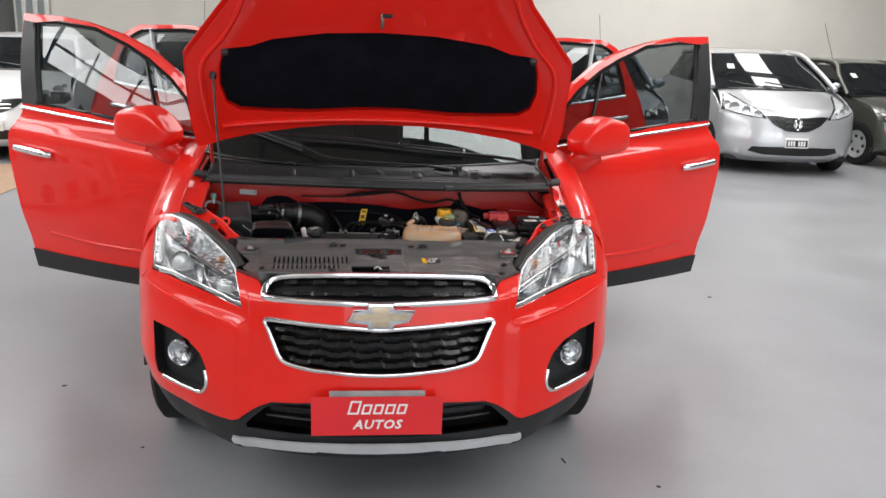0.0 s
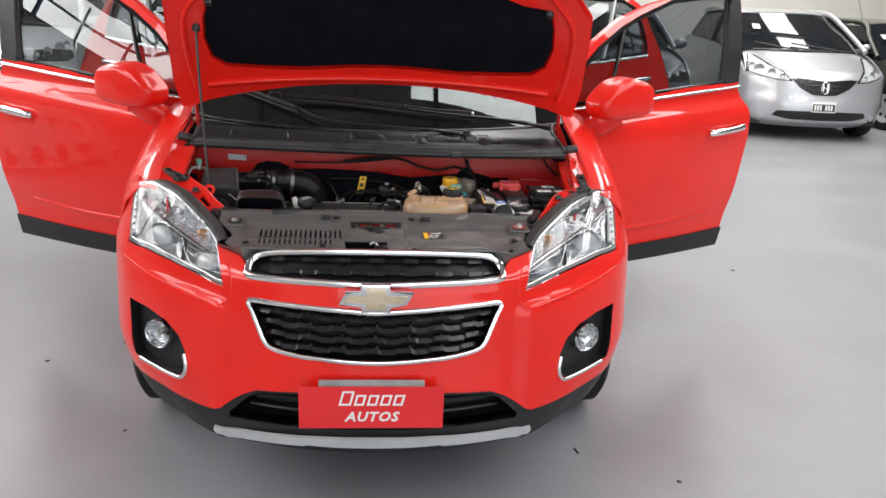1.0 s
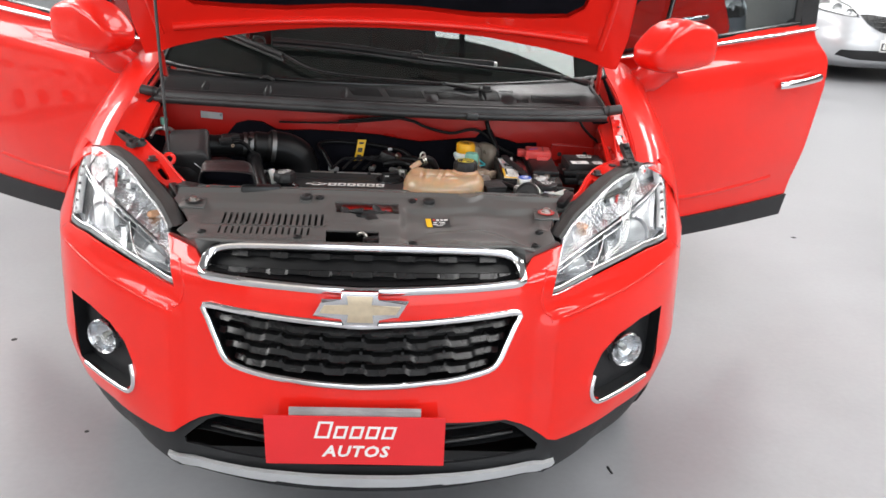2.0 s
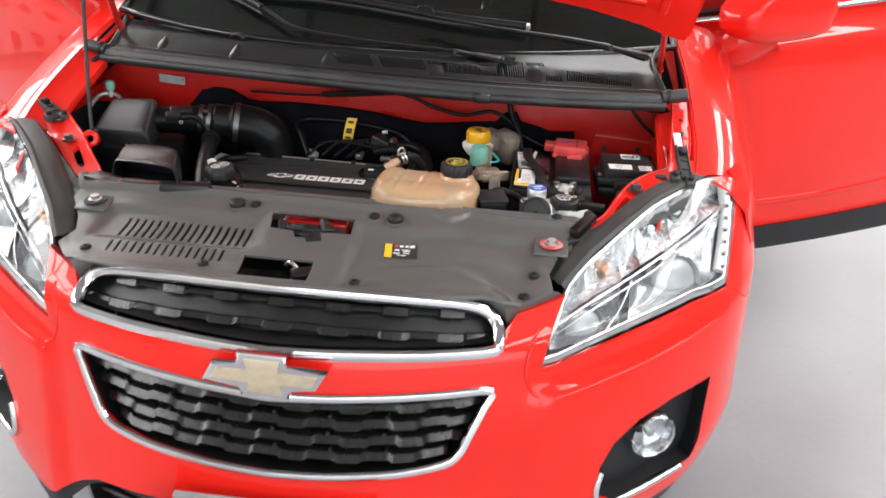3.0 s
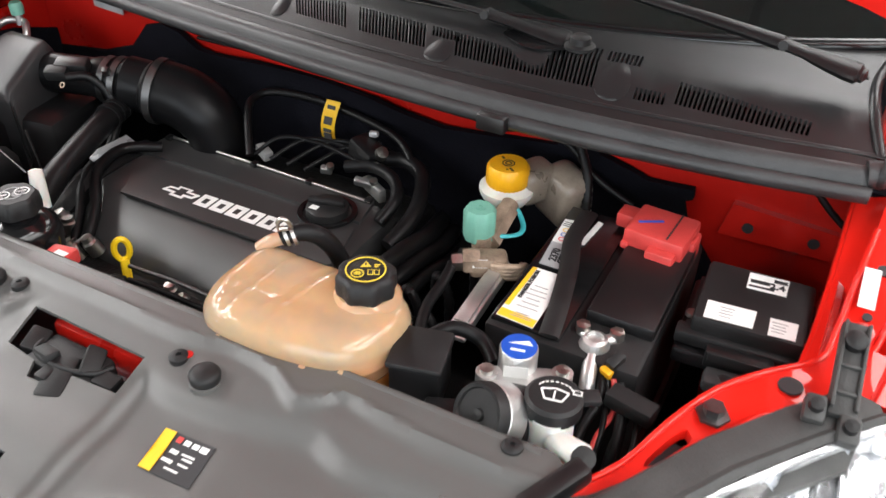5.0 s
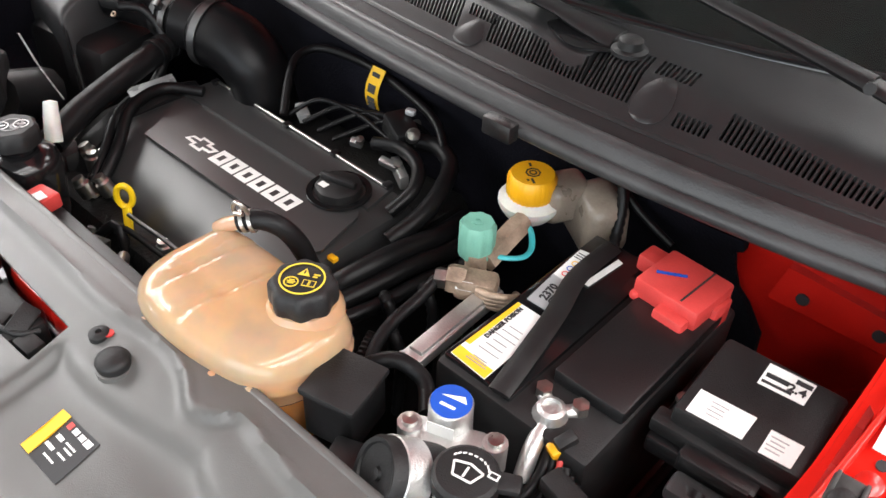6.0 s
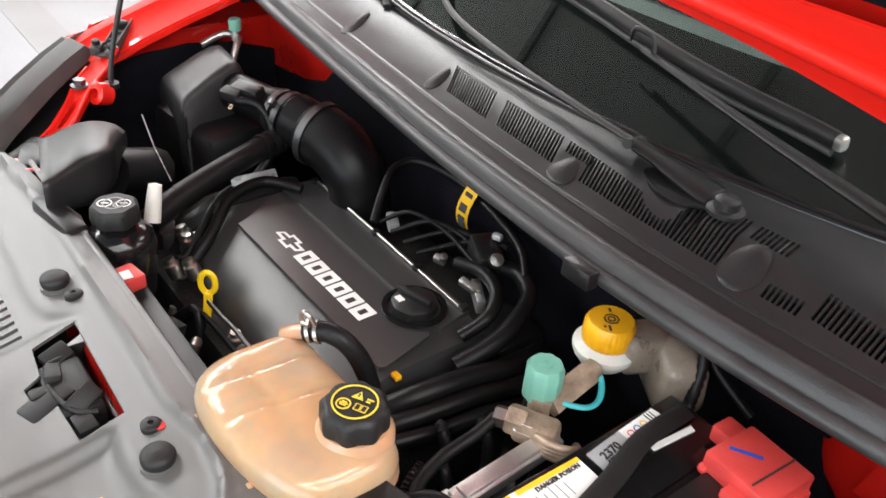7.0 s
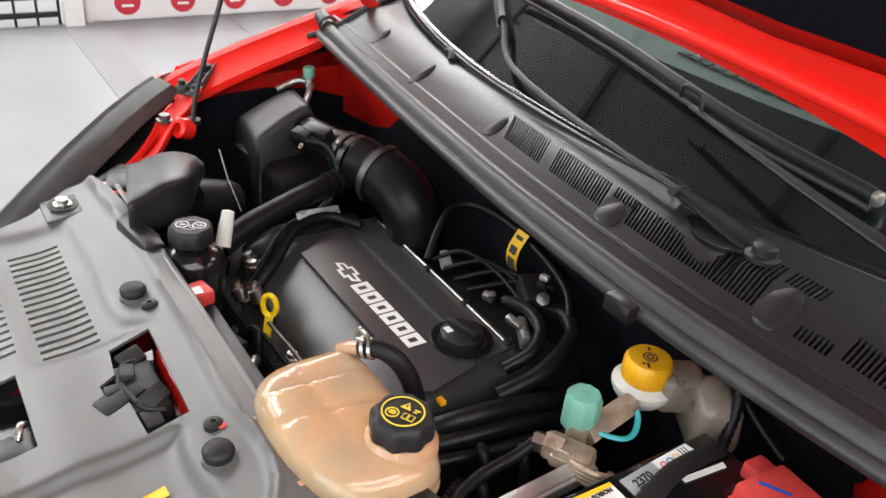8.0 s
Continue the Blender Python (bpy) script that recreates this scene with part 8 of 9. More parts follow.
    tube("red_edge", [(-0.445, 0.357, 0.896), (-0.412, 0.355, 0.896), (-0.40, 0.374, 0.897), (-0.36, 0.374, 0.897), (-0.312, 0.366, 0.896)], 0.004, RED_SHADE, sc, "red metal edge under the scoop", 4, flat=0.6)
    tube("scoop_neck", [(-0.405, 0.465, 0.865), (-0.43, 0.505, 0.845), (-0.45, 0.55, 0.825)], 0.036, PLASTIC, sc, "", 4)
    # power steering reservoir
    ps = lifted(lathe("steering_reservoir", [(0.0, 0.78), (0.034, 0.78), (0.040, 0.83), (0.044, 0.868), (0.041, 0.884), (0.032, 0.893), (0.022, 0.897), (0.022, 0.91), (0.0, 0.91)], GLOSSBLACK, CAR, "black power steering reservoir with a scalloped cap", (-0.218, 0.415, 0), sides=26), "fluid reservoir")
    lathe("cap", [(0.0, 0.905), (0.028, 0.905), (0.029, 0.912), (0.028, 0.924), (0.024, 0.928), (0.0, 0.928)], CAPBLACK, ps, "black scalloped cap", (-0.218, 0.415, 0), lobes=7, lobe=0.04, sides=56)
    lathe("cap_mark", [(0.012, 0.0), (0.014, 0.0), (0.014, 0.0004), (0.012, 0.0004)], GREYINK, ps, "", (-0.218, 0.415, 0.9283), sides=20)
    lathe("cap_mark", [(0.004, 0.0), (0.007, 0.0), (0.007, 0.0004), (0.004, 0.0004)], GREYINK, ps, "", (-0.212, 0.418, 0.9283), sides=14)
    m = pose(-0.218, 0.415, 0.9283, 0, 0, 60)
    for x in (-0.011, 0.011):
        lathe("cap_sign", [(0.0075, 0.0), (0.009, 0.0), (0.009, 0.0004), (0.0075, 0.0004)], LETTER, ps, "white printed sign", m @ Vector((x, 0, 0)), sides=18)
        prism("cap_sign", [(x - 0.004, -0.001), (x + 0.005, -0.001), (x + 0.005, 0.001), (x - 0.004, 0.001)], 0.0004, LETTER, ps, "", m)
    clip = box("red_clip", (0.034, 0.026, 0.02), REDPLASTIC, CAR, "red plastic clip with a white sticker", at=(-0.13, 0.395, 0.878), turn=(0, 0, 10), bevel=0.004)
    box("sticker", (0.016, 0.012, 0.001), PAPER, clip, at=(-0.124, 0.390, 0.8886), bevel=0.0)
    lathe("pressure_sensor", [(0.0, 0.0), (0.011, 0.0), (0.010, 0.03), (0.0085, 0.05), (0.0, 0.052)], WHITEPLASTIC, CAR, "pale grey pressure sensor", (-0.248, 0.467, 0.868), (-18, -20, 0), sides=14)
    # hoses and ducts
    ho = tube("air_hose", [(-0.285, 0.475, 0.845), (-0.305, 0.53, 0.860), (-0.325, 0.60, 0.872), (-0.345, 0.675, 0.882), (-0.360, 0.725, 0.884), (-0.38, 0.77, 0.875)], 0.0185, HOSE, CAR, "thick black rubber hose", 6)
    for p in ((-0.345, 0.675, 0.882), (-0.350, 0.691, 0.8825), (-0.355, 0.707, 0.883)):
        lathe("hose_ring", [(0.0188, -0.004), (0.0205, -0.004), (0.0205, 0.004), (0.0188, 0.004)], PLASTIC, ho, "", p, (0, 90, 112), sides=18)
    duct = lifted(tube("air_duct", [(-0.50, 0.690, 0.918), (-0.42, 0.715, 0.916), (-0.365, 0.735, 0.912), (-0.318, 0.750, 0.904), (-0.262, 0.762, 0.893), (-0.225, 0.768, 0.860), (-0.212, 0.772, 0.78)], [0.030] * 8 + [0.033] * 5 + [0.041] * 5 + [0.0485] * 12 + [0.046] * 7, DUCT, CAR, "large black rubber air duct", 6, sides=24), "air duct")
    for p, r, wd in (((-0.385, 0.7275, 0.9135), 0.0345, 0.005), ((-0.368, 0.734, 0.912), 0.0365, 0.005), ((-0.308, 0.7525, 0.902), 0.0495, 0.006)):
        lathe("duct_clamp", [(r, -wd), (r + 0.002, -wd), (r + 0.002, wd), (r, wd)], CLAMP, duct, "dull steel band clamp", p, (0, 98, 16), sides=32)
    box("clamp_screw", (0.010, 0.010, 0.016), CLAMP, duct, at=(-0.362, 0.705, 0.940), turn=(30, 0, 20), bevel=0.002)
    maf = box("airflow_sensor", (0.050, 0.024, 0.018), PLASTIC, CAR, "black airflow sensor", at=(-0.415, 0.690, 0.944), turn=(15, 0, 25), bevel=0.004)
    box("plug", (0.034, 0.020, 0.018), CAPBLACK, maf, at=(-0.425, 0.668, 0.938), turn=(15, 0, 25), bevel=0.004)
    lathe("yellow_clip", [(0.003, 0.0), (0.0046, 0.0), (0.0046, 0.0016), (0.003, 0.0016)], BRASS, maf, "", (-0.402, 0.655, 0.929), (50, 0, 0), sides=12)
    tube("wire", [(-0.408, 0.668, 0.935), (-0.385, 0.690, 0.932), (-0.362, 0.700, 0.905), (-0.345, 0.690, 0.87), (-0.338, 0.66, 0.84)], 0.007, HOSE, maf, "", 5)
    # refrigerant port
    port = tube("refrigerant_pipe", [(-0.655, 0.72, 0.93), (-0.65, 0.76, 0.945), (-0.625, 0.775, 0.945), (-0.60, 0.76, 0.94), (-0.59, 0.74, 0.90)], 0.006, ALU, CAR, "aluminium refrigerant pipe with a green cap", 5)
    lathe("stem", [(0.0, 0.94), (0.007, 0.94), (0.006, 0.962), (0.0, 0.962)], ALU, port, "", (-0.627, 0.772, 0), sides=12)
    lathe("green_cap", [(0.0, 0.958), (0.0105, 0.958), (0.0115, 0.974), (0.009, 0.978), (0.0, 0.978)], GREENCAP, port, "green dust cap", (-0.627, 0.772, 0), sides=14)


def looms():
    """Wires, hoses and brackets between engine and bulkhead."""
    rnd = random.Random(4)
    tag = lifted(grid("hang_tag", [[Vector((-0.061 + 0.025 * u - 0.013 * v, 0.842 - 0.010 * math.sin(3.0 * v), 0.912 - 0.066 * v)) for u in (0, 0.5, 1)] for v in (0, 0.2, 0.4, 0.6, 0.8, 1)], YELLOWPAPER, CAR, "yellow warning tag on a pipe", (0, 0.0006, 0)), "tag")
    for v in (0.14, 0.40, 0.50, 0.72, 0.84, 0.94):
        box("tag_mark", (0.014, 0.0006, 0.006), INK, tag, at=(-0.0485 - 0.013 * v, 0.8412 - 0.010 * math.sin(3.0 * v), 0.912 - 0.066 * v), turn=(-20, 0, 0), bevel=0.0)
    tube("fuel_pipe", [(-0.13, 0.735, 0.848), (-0.158, 0.772, 0.885), (-0.178, 0.808, 0.896), (-0.16, 0.838, 0.902), (-0.085, 0.852, 0.900), (0.01, 0.842, 0.894), (0.075, 0.826, 0.885), (0.115, 0.80, 0.862)], 0.0062, HOSE, CAR, "black fuel pipe", 6)
    for k in range(4):
        tube("wire", [(-0.13 + 0.03 * k, 0.745, 0.845), (-0.10 + 0.035 * k, 0.775 + 0.012 * k, 0.868), (-0.04 + 0.03 * k, 0.79 + 0.012 * k, 0.866), (0.03 + 0.02 * k, 0.785 + 0.008 * k, 0.858)], 0.0035, HOSE, CAR, "", 5)
    box("injector_plug", (0.03, 0.016, 0.016), GREYINK, CAR, "grey wiring plug", at=(-0.13, 0.768, 0.838), turn=(0, 10, -25), bevel=0.003)
    box("metal_bracket", (0.05, 0.012, 0.02), ALU, CAR, "bare metal bracket", at=(0.068, 0.765, 0.835), turn=(0, 0, -30), bevel=0.002)
    valve = box("purge_valve", (0.05, 0.035, 0.035), PLASTIC, CAR, "black purge valve", at=(0.035, 0.80, 0.868), turn=(0, 15, -20), bevel=0.006)
    lathe("steel_cap", [(0.0, 0.0), (0.010, 0.0), (0.009, 0.012), (0.0, 0.013)], STEEL, valve, "", (0.06, 0.795, 0.873), (20, 40, 0), sides=12)
    box("white_plug", (0.014, 0.010, 0.009), LAMPGREY, valve, at=(0.038, 0.815, 0.892), turn=(0, 0, 20), bevel=0.003)
    tube("vacuum_hose", [(0.060, 0.805, 0.862), (0.092, 0.812, 0.864), (0.128, 0.795, 0.862), (0.150, 0.755, 0.855), (0.158, 0.712, 0.842), (0.150, 0.665, 0.825)], 0.0115, HOSE, CAR, "curved black hose", 6)
    tube("vacuum_hose", [(0.02, 0.765, 0.858), (0.06, 0.775, 0.864), (0.10, 0.765, 0.86), (0.122, 0.735, 0.85), (0.115, 0.70, 0.83)], 0.009, HOSE, CAR, "curved black hose", 6)
    for k in range(3):
        tube("coolant_hose", [(0.14 + 0.022 * k, 0.55 - 0.01 * k, 0.80), (0.165 + 0.02 * k, 0.60, 0.825 - 0.01 * k), (0.175 + 0.02 * k, 0.66, 0.828 - 0.01 * k), (0.18 + 0.02 * k, 0.72, 0.82 - 0.012 * k), (0.165 + 0.02 * k, 0.79, 0.80 - 0.012 * k)], 0.013 - 0.002 * k, HOSE, CAR, "black coolant hose", 6)
    for k, (x, y) in enumerate(((0.215, 0.60), (0.235, 0.64), (0.255, 0.57), (0.24, 0.70))):
        bm = bm_tube(bmesh.new(), spline([(x, y, 0.80), (x + 0.012, y - 0.015, 0.84), (x + 0.03, y - 0.02, 0.815), (x + 0.035, y - 0.03, 0.74)], 10), 0.0058, 9, ribs=1, rib=0.2)
        part("conduit", bm, HOSE, CAR, "corrugated wiring conduit")
    for x, y, z, w, rz in ((0.055, 0.762, 0.842, 0.034, 15), (-0.015, 0.766, 0.842, 0.018, 30), (0.022, 0.835, 0.855, 0.022, 70)):
        lug = box("metal_bracket", (w, 0.011, 0.012), ALU, CAR, "bare metal bracket", at=(x, y, z), turn=(20, 10, rz), bevel=0.003)
        lathe("bolt", [(0.0, 0.0), (0.006, 0.0), (0.006, 0.006), (0.0, 0.007)], STEEL, lug, "", (x + w * 0.4, y, z + 0.005), (15, 10, 0), sides=8)
    tube("front_pipe", [(-0.139, 0.490, 0.80), (-0.10, 0.491, 0.801), (-0.058, 0.494, 0.80), (0.03, 0.495, 0.795)], 0.003, CLAMP, CAR, "thin steel pipe", 4)
    tube("front_pipe", [(-0.135, 0.480, 0.785), (-0.09, 0.482, 0.787), (0.02, 0.486, 0.78)], 0.004, HOSE, CAR, "", 4)
    for x, y, z in ((-0.30, 0.525, 0.805), (-0.24, 0.482, 0.80), (-0.225, 0.503, 0.80)):
        lathe("front_bolt", [(0.0, -0.02), (0.011, -0.02), (0.011, 0.0), (0.008, 0.003), (0.008, 0.010), (0.0, 0.011)], STEEL, CAR, "zinc flange bolt", (x, y, z), (15, -15, 0), sides=10)
    tube("box_wire", [(-0.485, 0.548, 0.905), (-0.44, 0.546, 0.87), (-0.43, 0.546, 0.865), (-0.385, 0.546, 0.84)], 0.0011, LAMPGREY, CAR, "pale frayed wire", 4)
    # cable along the bulkhead
    tube("bulkhead_cable", [(-0.12, 0.835, 0.968), (0.03, 0.835, 0.985), (0.10, 0.835, 0.978), (0.139, 0.835, 0.962), (0.19, 0.835, 0.948), (0.232, 0.835, 0.944), (0.287, 0.835, 0.957), (0.328, 0.835, 0.942), (0.367, 0.835, 0.907), (0.421, 0.835, 0.88)], 0.0045, HOSE, CAR, "black cable along the bulkhead", 6)
    tube("thin_cable", [(-0.30, 0.84, 0.96), (-0.1, 0.838, 0.965), (0.08, 0.836, 0.985)], 0.003, HOSE, CAR, "", 6)
    tube("wing_cable", [(0.610, 0.82, 1.0), (0.622, 0.82, 0.98), (0.647, 0.82, 0.954), (0.680, 0.82, 0.924), (0.690, 0.82, 0.88), (0.692, 0.82, 0.82)], 0.004, HOSE, CAR, "", 5)
    bm = bm_tube(bmesh.new(), spline([(0.33, 0.84, 0.985), (0.34, 0.835, 0.95), (0.36, 0.82, 0.915), (0.37, 0.80, 0.87)], 12), 0.006, 9, ribs=1, rib=0.2)
    part("conduit", bm, HOSE, CAR, "corrugated wiring conduit")
    # assorted small metal and plastic between engine and radiator
    for i in range(26):
        x, y = rnd.uniform(-0.30, 0.09), rnd.uniform(0.40, 0.49)
        z = rnd.uniform(0.66, 0.79)
        if i % 3 == 0:
            tube("small_pipe", [(x, y, z), (x + rnd.uniform(-0.05, 0.05), y + 0.02, z + 0.03), (x + rnd.uniform(-0.08, 0.08), y + rnd.uniform(0.0, 0.05), z - 0.06)], rnd.uniform(0.004, 0.009), (HOSE, HOSE, STEEL)[i % 9 // 3], CAR, "", 4)
        elif i % 3 == 1:
            lathe("small_bolt", [(0.0, 0.0), (0.009, 0.0), (0.009, 0.010), (0.0, 0.012)], STEEL, CAR, "", (x, y, z), (rnd.uniform(-40, 40), rnd.uniform(-40, 40), 0), sides=8)
        else:
            box("small_bracket", (rnd.uniform(0.02, 0.05), 0.02, rnd.uniform(0.02, 0.05)), DIRTY, CAR, at=(x, y, z), turn=(rnd.uniform(-30, 30), rnd.uniform(-30, 30), rnd.uniform(0, 90)), bevel=0.003)
    for x, y, z in ((-0.325, 0.60, 0.82), (-0.305, 0.545, 0.79), (-0.27, 0.515, 0.775), (-0.245, 0.50, 0.77), (-0.06, 0.50, 0.765)):
        lathe("cover_bolt", [(0.0, 0.0), (0.009, 0.0), (0.009, 0.008), (0.006, 0.012), (0.0, 0.012)], STEEL, CAR, "zinc bolt", (x, y, z), (20, -20, 0), sides=8)
    tube("engine_loom", [(-0.24, 0.50, 0.78), (-0.26, 0.55, 0.815), (-0.30, 0.60, 0.84), (-0.31, 0.66, 0.845), (-0.27, 0.70, 0.84)], 0.0085, HOSE, CAR, "taped wiring loom", 6)
    tube("engine_loom", [(-0.255, 0.485, 0.76), (-0.285, 0.54, 0.80), (-0.325, 0.60, 0.832), (-0.335, 0.68, 0.838)], 0.007, HOSE, CAR, "taped wiring loom", 6)
    grid("belt_cover", [[Vector((-0.345 + 0.045 * u, y, z - 0.02 * abs(u - 0.5))) for u in (0, 0.25, 0.5, 0.75, 1)] for y, z in ((0.50, 0.76), (0.53, 0.81), (0.58, 0.835), (0.66, 0.842), (0.72, 0.83), (0.74, 0.78))], PLASTIC, CAR, "curved black belt cover", (0, 0, -0.02))
    box("radiator_fan", (0.62, 0.05, 0.36), PLASTIC, CAR, "black radiator fan frame", at=(-0.02, 0.40, 0.66), bevel=0.01)


def inner_liners():
    for s in (1, -1):
        pts = [Vector((s * 0.70, 0.93 + 0.37 * math.cos(radians(a)), 0.36 + 0.37 * math.sin(radians(a)))) for a in range(0, 181, 15)]
        grid("wheel_liner", [[p + Vector((-s * 0.14 * 0, 0, 0)), p + Vector((s * 0.10, 0, 0)), p + Vector((s * 0.165, 0, 0))] for p in pts], PLASTIC, CAR, "", (0, 0, 0.004))


radiator_cover()
bay_shell()
cowl()
engine()
coolant_tank()
brake_reservoir()
gas_valve()
battery()
control_unit()
gas_regulator()
washer_filler()
air_intake()
looms()
inner_liners()


# ---- the other cars along the back wall ----
def paint(name, colour, metal=0.5):
    return varied(material(name, colour, 0.32, metal, Coat_Weight=1.0, Coat_Roughness=0.04), 2.5, 0.05, 700, 0.05, 0.05)


SILVERCAR = paint("silver_metallic_paint", (0.52, 0.53, 0.55))
GREYCAR = paint("blue_grey_metallic_paint", (0.20, 0.23, 0.26))
LIGHTCAR = paint("light_grey_metallic_paint", (0.36, 0.37, 0.37))
DARKCAR = paint("dark_green_grey_paint", (0.085, 0.09, 0.075), 0.4)
WHITECAR = paint("white_car_paint", (0.74, 0.75, 0.76), 0.0)
CABINDARK = varied(material("dark_car_glass", (0.012, 0.014, 0.016), 0.04, 0.0, Specular_IOR_Level=0.6), 3, 0.2, 50, 0.0, 0.02)


def parked_car(label, m, body_paint, w=0.84, high=1.5, length=3.9, nose=0.72, screen=(0.95, 1.75), lamp="wedge", bars=False, aerial=-0.3, small=1.0):
    """A hatchback that faces local -y, its nose at the origin."""
    root = thing("parked_car", label, "car", m, "cars along the back wall")
    ks = [0, 1, 2, 3, 4, 5, 6, 7]
    prof = [(0.16, 0.18, 0.90), (0.03, 0.26, 0.96), (0.0, 0.42, 1.0), (0.03, 0.58, 1.0), (0.09, nose, 0.98), (0.32, nose + 0.10, 0.94), (0.62, nose + 0.20, 0.90), (screen[0], nose + 0.27, 0.86)]
    bow = [0.40, 0.42, 0.42, 0.40, 0.36, 0.22, 0.10, 0.12]
    drop = [0.0, 0.0, 0.0, 0.0, 0.02, 0.05, 0.06, 0.05]

    def skin(u, k, out=0.0):
        y, z, r = (curve1(ks, [p[i] for p in prof], k) for i in range(3))
        b, d = curve1(ks, bow, k), curve1(ks, drop, k)
        a = abs(u)
        return Vector((w * r * u, y + b * a ** 3.2 - out, z - d * a ** 4 + out * 0.3))

    us = [-1 + i / 12 for i in range(25)]
    grid("nose", [[skin(u, k / 4) for u in us] for k in range(29)], body_paint, root, "", (0, 0.02, -0.01), 50)
    # windscreen, roof and tail
    (y0, y1), zb, zr = screen, nose + 0.27, high - 0.06
    ws = [[Vector(((w * 0.86 - 0.14 * t) * u, y0 + (y1 - y0) * t + 0.13 * abs(u) ** 2.5 * (1 - 0.4 * t), zb - 0.01 + (zr - zb) * (t ** 0.9) - 0.02 * u * u)) for u in us] for t in (0, 0.25, 0.5, 0.75, 1.0)]
    screen_ob = grid("windscreen", ws, CABINDARK, root, "dark windscreen", (0, 0.01, -0.005))
    rf = [[Vector(((w * 0.86 - 0.14) * u * q, y + (0.13 * 0.6 * abs(u) ** 2.5 if y == y1 else 0), z - 0.045 * u ** 4)) for u in us] for y, z, q in ((y1, zr, 1.0), (y1 + 0.3, high - 0.015, 1.03), (y1 + 0.9, high, 1.04), (length - 0.7, high - 0.04, 1.02), (length - 0.35, high - 0.14, 1.0), (length - 0.08, 1.0, 1.15), (length, 0.6, 1.2), (length - 0.05, 0.25, 1.15))]
    grid("roof", rf, body_paint, root, "", (0, 0, -0.02), 50)
    for s in (1, -1):
        edge = [skin(s, k / 2) for k in range(15)]
        low = [(p.y, p.z) for p in edge]
        loop = [(low[0][0] + 0.02, 0.24)] + low[1:] + [(2.2, zb + 0.03), (length - 0.3, zb + 0.06), (length - 0.05, 0.9), (length - 0.05, 0.3)]
        for cy in (length - 0.72, 0.78):
            loop += [(cy + 0.33 * math.cos(radians(a)), 0.30 + 0.33 * math.sin(radians(a))) for a in range(0, 181, 20)]
        xs = lambda y, z: s * w * (curve1([0.3, 0.7, 1.2, 2.5, length], [0.985, 0.995, 1.0, 1.0, 0.95], y) - 0.10 * max(0, z - 0.75))
        side = panel("side", loop, body_paint, root, "", (), lambda y, z: Vector((xs(y, z), y, z)), (-s * 0.02, 0, 0), 0.12)
        win = [(y0 + 0.22, zb + 0.02), (y0 + 0.35, zb + 0.10), (y1 + 0.05, zr - 0.05), (y1 + 0.9, high - 0.10), (length - 0.75, high - 0.14), (length - 0.45, zb + 0.10), (length - 0.6, zb + 0.04)]
        gx = lambda y, z: s * (w * 0.93 - 0.36 * max(0, z - zb))
        panel("side_glass", win, CABINDARK, root, "dark side glass", (), lambda y, z: Vector((gx(y, z), y, z)), (-s * 0.01, 0, 0), 0.2)
        tube("pillar", [(gx(0, zb) + s * 0.005, y0 + 0.12, zb - 0.01), (gx(0, (zb + zr) / 2) + s * 0.012, (y0 + y1) / 2 + 0.12, (zb + zr) / 2 + 0.02), (gx(0, zr) + s * 0.005, y1 + 0.08, zr - 0.01), (gx(0, high - 0.09), y1 + 0.9, high - 0.055), (gx(0, high - 0.12), length - 0.8, high - 0.09)], 0.035, body_paint, root, "", 5)
        tube("door_pillar", [(gx(0, zb) + s * 0.006, 2.15, zb), (gx(0, high - 0.1) + s * 0.006, 2.2, high - 0.09)], 0.03, GLOSSBLACK, root, "", 2)
        for cy in (0.78, length - 0.72):
            mm = pose(s * (w - 0.10), cy, 0.30, 0, 90 * s, 0)
            wh = part("wheel", bm_lathe(bmesh.new(), [(0.20, -0.09), (0.235, -0.10), (0.285, -0.095), (0.30, -0.07), (0.30, 0.07), (0.285, 0.095), (0.235, 0.10), (0.20, 0.09)], 28, mm), TYRE, root, "black tyre on a silver rim")
            rim = part("rim", bm_lathe(bmesh.new(), [(0.0, 0.06), (0.05, 0.065), (0.08, 0.05), (0.15, 0.06), (0.19, 0.085), (0.205, 0.085), (0.205, -0.08), (0.0, -0.08)], 28, mm), SILVER, wh, "silver wheel rim")
            for i in range(6):
                a = math.radians(60 * i + 20)
                lathe("rim_hole", [(0.0, 0.0), (0.026, 0.0), (0.026, 0.004), (0.0, 0.004)], INK, rim, "", mm @ Vector((0.115 * math.cos(a), 0.115 * math.sin(a), 0.058)), (0, 90 * s, 0), sides=10)
        # mirror
        bm = bmesh.new()
        bmesh.ops.create_uvsphere(bm, u_segments=14, v_segments=8, radius=1.0)
        for v in bm.verts:
            v.co = Vector((s * (w + 0.07 * small) + v.co.x * 0.10 * small, y0 + 0.34 + v.co.y * 0.055, zb + 0.05 + v.co.z * 0.07 * small))
        part("mirror", bm, body_paint, root, "", 60)
        # headlamp
        if lamp == "wedge":
            pts = [(0.44, 3.62), (0.62, 3.66), (0.84, 3.86), (0.985, 4.15), (0.99, 5.2), (0.95, 6.5), (0.86, 6.3), (0.62, 4.6)]
        else:
            pts = [(0.52, 3.5), (0.9, 3.45), (0.98, 3.7), (0.97, 4.3), (0.8, 4.35), (0.55, 4.2)]
        pts = [(s * u, k) for u, k in pts]
        hl = panel("headlamp", pts, GRILLE, root, "clear headlamp", (), lambda u, k: skin(u, k, 0.004), (0, 0.01, 0), 0.08)
